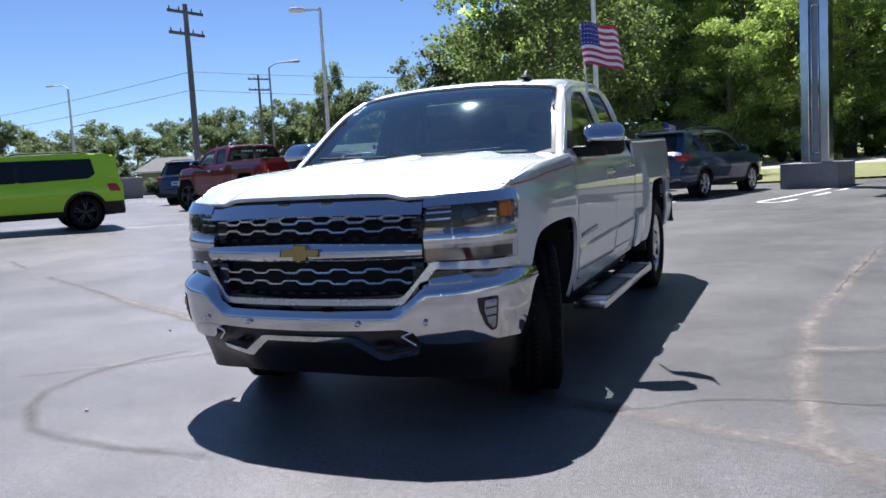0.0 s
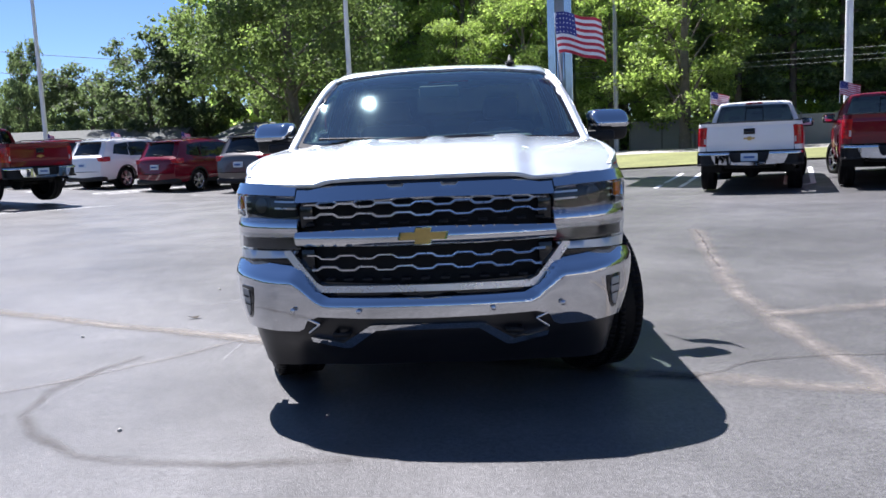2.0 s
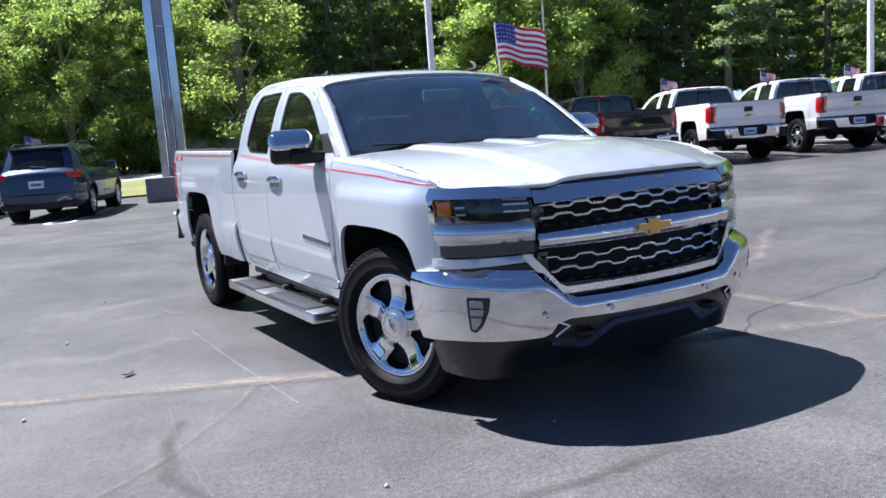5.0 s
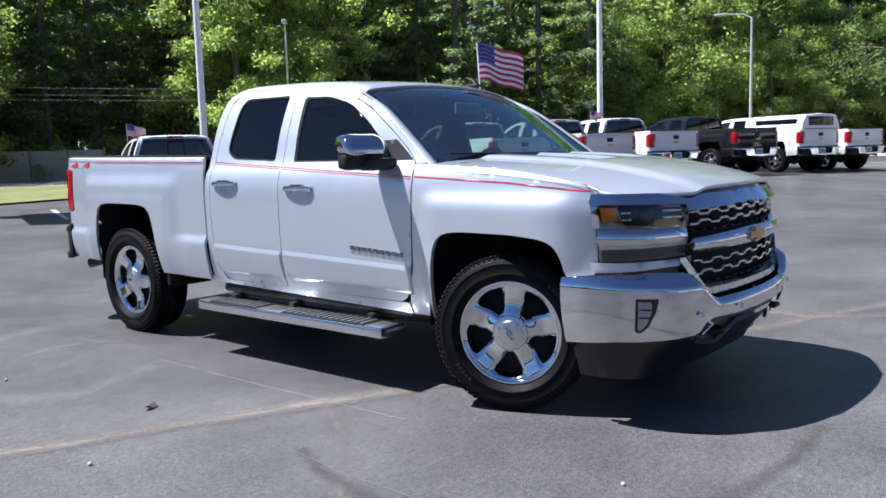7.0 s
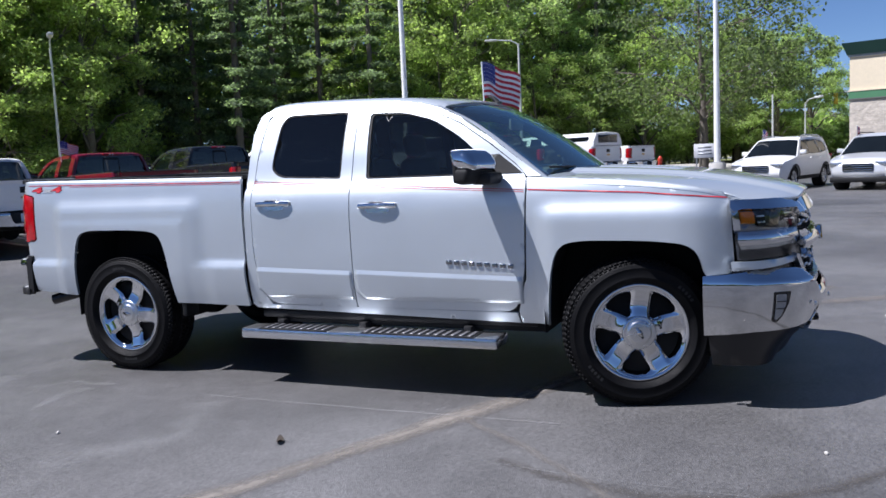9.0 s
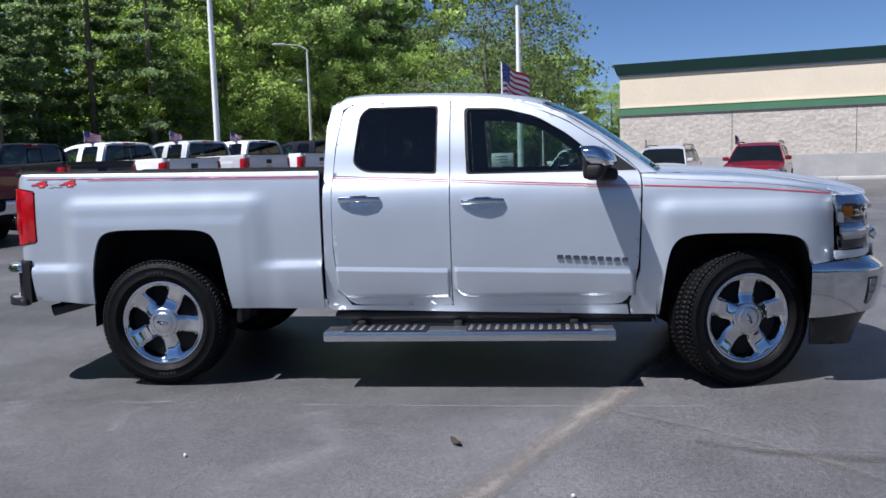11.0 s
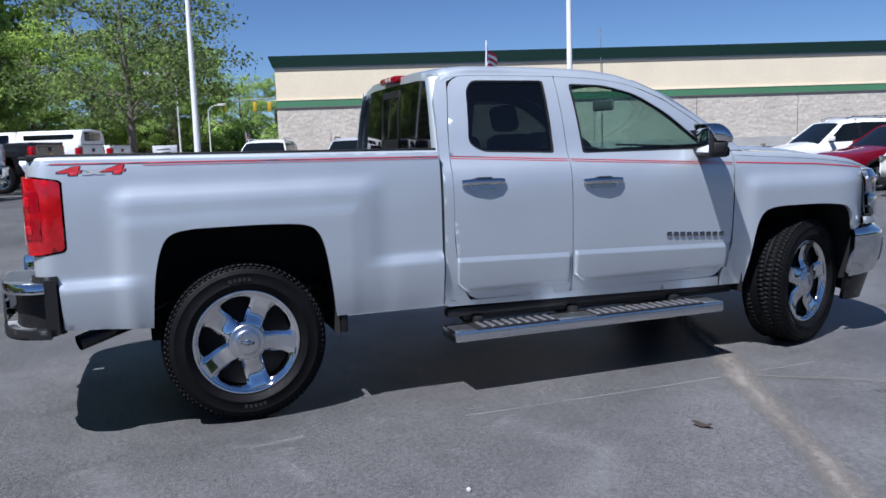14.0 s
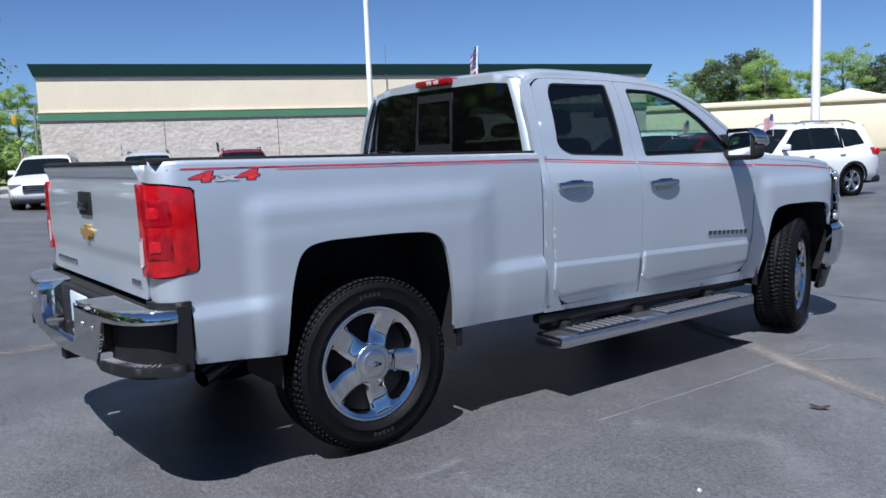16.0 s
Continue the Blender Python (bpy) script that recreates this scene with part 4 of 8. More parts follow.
    for zc, ph in ((1.000, 0), (0.955, 1), (0.768, 0), (0.716, 1)):
        bm = bmesh.new()
        pts, half = [], 0.56 if zc > 0.9 else (0.55 if zc > 0.74 else 0.53)
        n = 130
        for k in range(n + 1):
            s = -half + 2 * half * k / n
            c = math.cos(2 * math.pi * s / 0.178 + math.pi * ph)
            pts.append(fascia(-0.008)(s, zc + 0.0075 * max(-1, min(1, 2.6 * c))))
        tube(bm, pts, 0.0062, 6)
        part("grille_wire", bm, SATIN, G, smooth=False)
    for zc in (0.915, 0.664):
        for k in range(-6, 7):
            q = fascia(-0.02)(k * 0.089, zc)
            if abs(k) < 6 or zc > 0.8:
                part("grille_tab", block(q.x - 0.02, q.x + 0.02, q.y - 0.012, q.y + 0.03, zc - 0.005, zc + 0.006, bevel=0.003), BLACK_PLASTIC, G)
    for sg in (1, -1):  # vertical ends and cell walls behind the wires
        for z0, z1 in ((0.90, 1.02), (0.70, 0.80)):
            q = fascia(-0.05)(sg * 0.565, z0)
            part("grille_end", block(q.x - 0.03, q.x + 0.03, q.y - 0.02, q.y + 0.03, z0, z1, bevel=0.004), GLOSS_BLACK, G)
    bm = bow(bmesh.new(), 0.102, 0.034, 0.02, lambda u, v: fascia(0.052)(u, 0.860 + v))
    em = part("emblem", bm, GOLD, G, "plain gold cross-shaped badge")
    bm = bow(bmesh.new(), 0.112, 0.039, 0.02, lambda u, v: fascia(0.046)(u, 0.860 + v))
    part("emblem_rim", bm, CHROME, em)
    # front bumper
    half = [(0, 0.586), (0.45, 0.590), (0.52, 0.620), (0.60, 0.712), (0.66, 0.728), (0.98, 0.748), (1.12, 0.738), (1.325, 0.722), (1.325, 0.405), (1.05, 0.425), (0.75, 0.425), (0.62, 0.430), (0.585, 0.445), (0.56, 0.485), (0.50, 0.505), (0.3, 0.500), (0, 0.496)]
    bo = half + [(-u, v) for u, v in half[::-1][1:-1]]
    B = part("front_bumper", panel(bo, front_bumper(), 0.018, 0.04, out=fr), CHROME, T, "chrome front bumper with fog lamps")
    for s in (-0.62, -0.30, 0.30, 0.62):
        bm = bmesh.new()
        q, nr = BUMPER(s)
        lathe(bm, [(0.001, 0.004), (0.011, 0.003), (0.012, -0.004)], 14, m=Matrix.Translation((q.x, q.y - 0.004, 0.535)) @ Vector((nr.x, nr.y, 0)).to_track_quat("X", "Z").to_matrix().to_4x4())
        part("parking_sensor", bm, SATIN, B)
    gap = [(0, 0.57), (0.46, 0.575), (0.60, 0.67), (1.10, 0.68), (1.10, 0.755), (0.60, 0.755), (0.5, 0.655), (0, 0.635)]
    part("bumper_gap", panel(gap + [(-u, v) for u, v in gap[::-1][1:-1]], lambda s, z: fascia(-0.02 - 0.02 * step(0.9, 1.1, abs(s)))(s, z), 0.06, 0.0, out=fr), GLOSS_BLACK, B)
    val = [(0, 0.52), (0.56, 0.52), (0.70, 0.44), (1.31, 0.43), (1.29, 0.235), (0.95, 0.225), (0.6, 0.232), (0, 0.245)]
    part("air_dam", panel(val + [(-u, v) for u, v in val[::-1][1:-1]], lambda s, z: front_bumper(-0.050 - 0.10 * step(0.44, 0.24, z) * (1 - 0.9 * step(0.55, 1.0, abs(s))))(s, 0.575 + (z - 0.575) * 0.6) * 1.0 + Vector((0, 0, (z - 0.575) * 0.4)), 0.05, 0.03, out=fr), DAM_PLASTIC, B, "black plastic air dam")
    bm = panel([(0, 0.436), (0.235, 0.436), (0.37, 0.348), (0.40, 0.345), (0.57, 0.375), (0.575, 0.398), (0.405, 0.372), (0.265, 0.458), (0.24, 0.462), (0, 0.462)], front_bumper(-0.020), 0.03, 0.02, out=fr)
    panel(mirrored([(0, 0.436), (0.235, 0.436), (0.37, 0.348), (0.40, 0.345), (0.57, 0.375), (0.575, 0.398), (0.405, 0.372), (0.265, 0.458), (0.24, 0.462), (0, 0.462)]), front_bumper(-0.020), 0.03, 0.02, out=fr, bm=bm)
    part("lower_lip", bm, CHROME, B, "chrome trapezoid lip")
    for sg in (1, -1):
        bm = bmesh.new()
        for a, b in (((0.555, 0.492), (0.50, 0.470)), ((0.50, 0.470), (0.565, 0.425))):
            tube(bm, [front_bumper(-0.006)(sg * a[0], a[1]), front_bumper(-0.006)(sg * b[0], b[1])], 0.008, 6)
        part("intake_trim", bm, CHROME, B)
        part("tow_hook", tube(bmesh.new(), [(sg * 0.36, -0.78, 0.42), (sg * 0.36, -0.86, 0.42), (sg * 0.42, -0.86, 0.42), (sg * 0.42, -0.78, 0.42)], 0.014, 8), BLACK_PLASTIC, B)
    # cab back, rear glass, third brake lamp
    back = Vector((0, 1, 0))
    bk = lambda x, z: Vector((x, 2.530 - 0.03 * (x / 0.8) ** 2 - 0.10 * max(0.0, (z - 1.30)) ** 1.5 * 1.0, z))
    gl = rounded([(-0.80, 1.33), (0.80, 1.33), (0.675, 1.712), (0.5, 1.730), (-0.5, 1.730), (-0.675, 1.712)], 0.04)
    part("cab_back", panel([(-0.92, 0.50), (0.92, 0.50), (0.90, 1.28), (0.80, 1.55), (0.70, 1.745), (0.5, 1.778), (-0.5, 1.778), (-0.70, 1.745), (-0.80, 1.55), (-0.90, 1.28)], bk, 0.07, 0.03, [gl], back), SILVER, T)
    rg = part("rear_glass", panel(gl, lambda x, z: bk(x, z) + Vector((0, 0.003, 0)), 0.07, 0.006, out=back), GLASS_DARK, T, "dark rear window with sliding middle pane")
    bm = panel([(-0.19, 1.34), (0.19, 1.34), (0.175, 1.70), (-0.175, 1.70)], lambda x, z: bk(x, z) + Vector((0, 0.010, 0)), 0.08, 0.008, [[(-0.17, 1.40), (0.17, 1.40), (0.158, 1.655), (-0.158, 1.655)]], back)
    part("slider_frame", bm, BLACK_PLASTIC, rg)
    for sg in (1, -1):  # rounded rear corners of the cab
        bm = bmesh.new()
        rows = []
        for k in range(27):
            z = 0.50 + 1.235 * k / 26
            r = 0.07
            lean = 0.10 * max(0.0, z - 1.30) ** 1.5
            row = []
            for i in range(8):
                a = math.pi / 2 * i / 7
                row.append(bm.verts.new((sg * (SIDE(z) - r + (r - 0.005) * math.cos(a)), 2.470 - lean + (r + 0.002) * math.sin(a), z)))
            rows.append(row)
        for p, q in zip(rows, rows[1:]):
            for i in range(7):
                bm.faces.new((p[i], p[i + 1], q[i + 1], q[i]))
        bmesh.ops.recalc_face_normals(bm, faces=bm.faces)
        part("cab_corner", bm, SILVER, T)
    bl = part("third_brake_lamp", block(-0.17, 0.17, 2.44, 2.535, 1.748, 1.788, bevel=0.012), LENS_RED_DARK, T, "red third brake lamp on the roof edge")
    for x in (-0.075, -0.005):
        part("cargo_lens", block(x, x + 0.05, 2.53, 2.538, 1.756, 1.780, bevel=0.004), LENS_PALE, bl)
    bm = bmesh.new()
    box(bm, 0.445, 0.505, 1.235, 1.36, 1.772, 1.79, 0.008)
    tube(bm, [(0.475, 1.27, 1.785), (0.475, 1.30, 1.82), (0.475, 1.345, 1.838)], [0.020, 0.014, 0.006], 8)
    part("roof_antenna", bm, BLACK_PLASTIC, T)
    # bed floor, front wall, tailgate
    part("bed_floor", block(-0.54, 0.54, 2.56, 4.50, 0.80, 0.835), BLACK_PLASTIC, T)
    part("bed_front_wall", block(-0.86, 0.86, 2.548, 2.585, 0.82, 1.33, bevel=0.008), BLACK_PLASTIC, T)
    tg = part("tailgate", panel(rounded([(-0.795, 0.815), (0.795, 0.815), (0.795, 1.352), (-0.795, 1.352)], 0.012), lambda x, z: Vector((x, 4.548 + 0.012 * step(0.95, 0.99, z) * (1 - step(1.24, 1.28, z)) + 0.022 * step(1.29, 1.34, z), z)), 0.025, 0.05, out=back), SILVER, T)
    part("tailgate_inner", block(-0.79, 0.79, 4.47, 4.535, 0.82, 1.348, bevel=0.008), BLACK_PLASTIC, tg)
    part("tailgate_cap", block(-0.795, 0.795, 4.47, 4.575, 1.350, 1.368, bevel=0.006), BLACK_PLASTIC, tg)
    h = part("tailgate_handle", block(-0.105, 0.105, 4.555, 4.572, 1.125, 1.235, bevel=0.012), BLACK_PLASTIC, tg)
    part("handle_grip", block(-0.075, 0.075, 4.57, 4.585, 1.150, 1.190, bevel=0.008), GLOSS_BLACK, h)
    part("emblem", bow(bmesh.new(), 0.105, 0.036, 0.012, lambda u, v: Vector((-u, 4.572, 1.045 + v))), GOLD, tg, "plain gold cross-shaped badge")
    for k in range(9):
        part("badge_bar", block(0.70 - 0.045 * k - 0.032, 0.70 - 0.045 * k, 4.546, 4.556, 0.862, 0.890, bevel=0.003), CHROME, tg)
    for k in range(3):
        part("badge_bar", block(-0.62 - 0.04 * k - 0.03, -0.62 - 0.04 * k, 4.546, 4.556, 0.862, 0.888, bevel=0.003), CHROME, tg)
    # rear bumper: chrome bar in three pieces, black steps and ends, plate, hitch
    rb = plan([(0, 4.735), (0.3, 4.735), (0.6, 4.722), (0.78, 4.695), (0.89, 4.65), (0.955, 4.575), (0.978, 4.50), (0.982, 4.43)])

    def rear_bar(lift=0.0):
        def fn(s, z):
            q, nr = rb(s)
            q = q - nr * lift
            return Vector((q.x, q.y, z))
        return fn

    rh = [(0.0, 0.592), (0.29, 0.592), (0.33, 0.63), (0.375, 0.785), (1.085, 0.788), (1.085, 0.742), (0.70, 0.738), (0.665, 0.64), (0.62, 0.562), (0.0, 0.528)]
    RB = part("rear_bumper", panel(rh + [(-u, v) for u, v in rh[::-1][1:-1]], lambda s, z: rear_bar(-0.012 * step(0.770, 0.788, z))(s, z), 0.02, 0.012, out=back), CHROME, T, "chrome rear bumper with black corner steps")
    part("bumper_bracket", block(-0.88, 0.88, 4.44, 4.584, 0.60, 0.783, bevel=0.01), LINER, RB)
    part("plate_recess", block(-0.385, 0.385, 4.585, 4.625, 0.56, 0.775, bevel=0.006), BLACK_PLASTIC, RB)
    part("notch_floor", block(-0.33, 0.33, 4.62, 4.732, 0.582, 0.594, bevel=0.003), CHROME, RB)
    pl = part("number_plate", block(-0.155, 0.155, 4.626, 4.633, 0.61, 0.76, bevel=0.003), PLATE, RB)
    part("plate_bar", block(-0.10, 0.10, 4.632, 4.636, 0.665, 0.705), PLATE_BAR, pl)
    for sg in (1, -1):
        co = Vector((sg * 0.5, 1, 0))
        rim_ = [rear_bar(-0.010)(sg * (0.375 + 0.71 * k / 12), 0) for k in range(13)]
        shelf = [(p.x, p.y) for p in rim_] + [(sg * x, y) for x, y in ((0.955, 4.475), (0.925, 4.525), (0.885, 4.553), (0.82, 4.566), (0.375, 4.566))]
        part("top_shelf", panel(shelf, lambda x, y: Vector((x, y, 0.787)), 0.05, 0.012, out=up), SHELF, RB)
        part("notch_side", block(min(sg * 0.362, sg * 0.376), max(sg * 0.362, sg * 0.376), 4.585, 4.725, 0.594, 0.786, bevel=0.003), CHROME, RB)
        for k in range(10):
            y = 4.580 + 0.013 * k
            part("tread_rib", block(min(sg * 0.42, sg * (0.86 - 0.012 * k)), max(sg * 0.42, sg * (0.86 - 0.012 * k)), y, y + 0.006, 0.786, 0.7915), SHELF, RB)
        o = [(sg * u, v) for u, v in [(0.63, 0.55), (1.10, 0.55), (1.10, 0.75), (0.68, 0.745)]]
        bc = part("bumper_corner", panel(o, rear_bar(-0.06), 0.03, 0.01, out=co), BLACK_PLASTIC, RB)
        o = [(sg * u, v) for u, v in [(1.082, 0.535), (1.137, 0.545), (1.137, 0.802), (1.082, 0.802)]]
        part("corner_end", panel(rounded(o, 0.01), rear_bar(-0.004), 0.03, 0.06, out=co), BLACK_PLASTIC, bc)
        part("corner_gasket", panel(rounded([(4.436, 0.780), (4.66, 0.792), (4.66, 0.812), (4.436, 0.818)], 0.006), flank(sg, 0.016), 0.02, 0.02, out=co), BLACK_PLASTIC, bc)
        o = [(sg * u, v) for u, v in [(0.615, 0.562), (0.66, 0.535), (1.10, 0.528), (1.10, 0.572), (0.80, 0.576), (0.66, 0.572)]]
        part("corner_lip", panel(rounded(o, 0.006), rear_bar(0.002), 0.03, 0.05, out=co), BLACK_PLASTIC, bc)
        outer = [rear_bar(-0.008)(sg * (0.64 + 0.45 * k / 10), 0) for k in range(11)]
        inner = [rear_bar(-0.062)(sg * (0.64 + 0.45 * k / 10), 0) for k in range(10, -1, -1)]
        st = part("corner_step", panel([(p.x, p.y) for p in outer + inner], lambda x, y: Vector((x, y, 0.570)), 0.04, 0.01, out=up), BLACK_PLASTIC, bc)
        for k in range(13):
            p, q = rear_bar(-0.014)(sg * (0.66 + 0.028 * k), 0.572), rear_bar(-0.056)(sg * (0.664 + 0.028 * k), 0.572)
            part("tread_rib", tube(bmesh.new(), [p, q], 0.0045, 5), GALVANISED, bc)
        for s in (0.47, 0.60):
            bm = bmesh.new()
            q, nr = rb(sg * s)
            lathe(bm, [(0.001, 0.004), (0.011, 0.003), (0.012, -0.004)], 14, m=Matrix.Translation((q.x, q.y + 0.002, 0.70)) @ pose(0, 0, 0, 0, 0, 90))
            part("parking_sensor", bm, SATIN, RB)
    bm = bmesh.new()
    box(bm, -0.035, 0.035, 4.40, 4.72, 0.465, 0.53, 0.01)
    box(bm, -0.55, 0.55, 4.45, 4.52, 0.46, 0.53, 0.02)
    part("tow_hitch", bm, BLACK_PLASTIC, T)
    # running gear
    part("chassis", block(-0.48, 0.48, -0.50, 4.40, 0.465, 0.62, bevel=0.03), LINER, T)
    part("floor_pan", block(-0.90, 0.90, 0.58, 2.50, 0.47, 0.56, bevel=0.02), LINER, T)
    # slab added only to stop sunlight leaking through under the bed's front
    part("bed_cross_member", block(-0.86, 0.86, 2.505, 3.06, 0.64, 0.795), LINER, T)
    part("bed_underside", block(-0.54, 0.54, 2.56, 4.45, 0.60, 0.79, bevel=0.02), LINER, T)
    bm = bmesh.new()
    tube(bm, [(-0.80, REAR_AXLE, 0.40), (0.80, REAR_AXLE, 0.40)], 0.06, 12)
    bmesh.ops.create_uvsphere(bm, u_segments=16, v_segments=10, radius=0.16, matrix=Matrix.Translation((0, REAR_AXLE, 0.40)))
    part("rear_axle", bm, LINER, T)
    part("front_axle", tube(bmesh.new(), [(-0.80, FRONT_AXLE, 0.38), (0.80, FRONT_AXLE, 0.38)], 0.045, 10), LINER, T)
    bm = tube(bmesh.new(), [(-0.60, 3.0, 0.62), (-0.62, 3.9, 0.60), (-0.74, 4.10, 0.545), (-0.86, 4.38, 0.475)], 0.038, 16, caps=False)
    tube(bm, [(-0.86, 4.38, 0.475), (-0.74, 4.10, 0.545)], 0.034, 16, caps=False)
    part("exhaust_pipe", bm, GLOSS_BLACK, T)
    bm = bmesh.new()
    tube(bm, [(0.35, 4.0, 0.62), (0.35, 4.35, 0.62)], 0.33 * 0.5, 14)
    part("spare_wheel", bm, LINER, T)
    for sg in (1, -1):
        wheel_into(T, sg * 0.822, FRONT_AXLE, HUB_Z, sg, steer=20.0, spin=41.0)
        wheel_into(T, sg * 0.822, REAR_AXLE, HUB_Z, sg, spin=-12.0)
    # cabin
    part("dashboard", block(-0.78, 0.78, 0.62, 1.02, 0.90, 1.235, bevel=0.08), INTERIOR, T)
    part("dash_hood", block(0.22, 0.60, 0.78, 1.02, 1.22, 1.30, bevel=0.04), INTERIOR, T)
    bm = bmesh.new()
    for k in range(28):
        a, b = 2 * math.pi * k / 28, 2 * math.pi * (k + 1) / 28
        tube(bm, [(0.19 * math.cos(a), 0.19 * math.sin(a), 0), (0.19 * math.cos(b), 0.19 * math.sin(b), 0)], 0.016, 6, caps=False)
    tube(bm, [(-0.18, 0, 0), (0.18, 0, 0)], 0.03, 8)
    bmesh.ops.transform(bm, matrix=pose(0.41, 1.16, 1.16, -65, 0, 0), verts=bm.verts)
    part("steering_wheel", bm, INTERIOR, T)
    for x, y0, names in ((0.41, 1.32, "front_seat"), (-0.41, 1.32, "front_seat"), (0.42, 1.90, "rear_seat"), (-0.42, 1.90, "rear_seat")):
        bm = bmesh.new()
        box(bm, x - 0.26, x + 0.26, y0 - 0.02, y0 + 0.50 if names == "front_seat" else y0 + 0.30, 0.72, 0.90, 0.05)
        box(bm, x - 0.25, x + 0.25, -0.07, 0.07, 0.0, 0.58, 0.06, m=pose(0, y0 + (0.46 if names == "front_seat" else 0.26), 0.84, -12, 0, 0))
        box(bm, x - 0.13, x + 0.13, -0.05, 0.05, 0.60, 0.76 if names == "front_seat" else 0.68, 0.04, m=pose(0, y0 + (0.46 if names == "front_seat" else 0.26), 0.84, -12, 0, 0))
        part(names, bm, SEAT_CLOTH, T)
    bm = bmesh.new()
    box(bm, -0.13, 0.13, 0.965, 0.985, 1.555, 1.63, 0.012)
    part("inside_mirror", bm, INTERIOR, T)
    part("headliner", panel([(-0.66, 1.15), (0.66, 1.15), (0.66, 2.40), (-0.66, 2.40)], lambda x, y: Vector((x, y, top_at(x, y) - 0.045)), 0.15, 0.0, out=-up), SEAT_CLOTH, T)
    # red decal on the bed sides
    for sg in (1, -1):
        for size, lift, mat_, nm in ((0.082, 0.0014, FLAG_WHITE, "decal_outline"), (0.082, 0.0026, RED_STRIPE, "decal_text")):
            for txt, dy, sc in (("4", 0.0, 1.0), ("x", 0.092, 0.74), ("4", 0.146, 1.0)):
                cu = bpy.data.curves.new("decal", "FONT")
                cu.body, cu.size, cu.shear, cu.offset = txt, size * sc, 0.11, ((0.0056 if txt == "4" else 0.0042) if nm == "decal_outline" else 0.0034)
                cu.extrude = 0.0
                tmp = bpy.data.objects.new("decal", cu)
                scene.collection.objects.link(tmp)
                dg = bpy.context.evaluated_depsgraph_get()
                me = bpy.data.meshes.new_from_object(tmp.evaluated_get(dg))
                cut = bmesh.new()
                cut.from_mesh(me)
                for axis, most in ((0, 0.09), (1, 0.075)):  # finer cuts, to follow the curved side
                    for i in range(1, 10):
                        way = Vector((1, 0, 0)) if axis == 0 else Vector((0, 1, 0))
                        bmesh.ops.bisect_plane(cut, geom=cut.verts[:] + cut.edges[:] + cut.faces[:], plane_co=way * most * i / 10, plane_no=way)
                cut.to_mesh(me)
                cut.free()
                bpy.data.objects.remove(tmp)
                yb, zb = (4.40, 1.262) if sg < 0 else (4.10, 1.262)
                for v in me.vertices:
                    u = dy * 1.30 + v.co.x * 2.25
                    yy = yb - u if sg < 0 else yb + u
                    zz = zb + 0.016 + v.co.y * 0.66
                    v.co = (sg * (side_x(yy, zz) + lift), yy, zz)
                me.materials.clear()
                me.materials.append((BLACK_PLASTIC if nm == "decal_outline" else mat_) if txt != "x" else (BLACK_PLASTIC if nm == "decal_outline" else DECAL_GREY))
                ob = new(nm, me)
                ob.parent = next(o for o in T.children if o.name.startswith("bed_side") and (o.data.vertices[0].co.x > 0) == (sg > 0))
    return T


truck = pickup_truck(pose(0, 0, 0), "silver double-cab pickup truck with chrome grille and red pin stripe")

# ---- ground ----
ROW = Vector((0.940, -0.342))          # the way along the parked rows
AXIS = Vector((0.342, 0.940))          # the way along a stall
STALL = math.degrees(math.atan2(0.342, 0.940))


def sheet(name, x0, x1, y0, y1, nx, ny, lift, material, label, m=None):
    bm = bmesh.new()
    vs = [[None] * (ny + 1) for _ in range(nx + 1)]
    for i in range(nx + 1):
        for j in range(ny + 1):
            p = Vector((x0 + (x1 - x0) * i / nx, y0 + (y1 - y0) * j / ny, 0))
            if m is not None:
                p = m @ p
            vs[i][j] = bm.verts.new((p.x, p.y, ground_z(p.x, p.y) + lift))
    for i in range(nx):
        for j in range(ny):
            bm.faces.new((vs[i][j], vs[i + 1][j], vs[i + 1][j + 1], vs[i][j + 1]))
    return tagged(finish(name, bm, material), label, kind="structure")


def asphalt():
    m, n, l, b = nodes_of("asphalt")
    co = n.new("ShaderNodeTexCoord").outputs["Object"]
    big = noise_ramp(n, l, co, 0.30, 0.68, 1.32, 4, 0.55)
    mid = noise_ramp(n, l, co, 1.3, 0.80, 1.20, 6, 0.68)
    grit = noise_ramp(n, l, co, 120, 0.55, 1.48, 3, 0.75)
    pits = noise_ramp(n, l, co, 42, 0.62, 1.36, 4, 0.7)
    scuff = noise_ramp(n, l, co, 7.0, 0.88, 1.13, 6, 0.75)
    l.new(scaled_colour(n, l, (0.100, 0.098, 0.098), big, mid, grit, scuff, pits), b.inputs["Base Color"])
    l.new(noise_ramp(n, l, co, 0.9, 0.36, 0.50, 4, 0.6), b.inputs["Roughness"])
    b.inputs["Specular IOR Level"].default_value = 0.32
    tex = n.new("ShaderNodeTexNoise")
    tex.inputs["Scale"].default_value, tex.inputs["Detail"].default_value = 160, 3
    l.new(co, tex.inputs["Vector"])
    bp = n.new("ShaderNodeBump")
    bp.inputs["Strength"].default_value, bp.inputs["Distance"].default_value = 0.5, 0.008
    l.new(tex.outputs["Fac"], bp.inputs["Height"])
    l.new(bp.outputs["Normal"], b.inputs["Normal"])
    return m


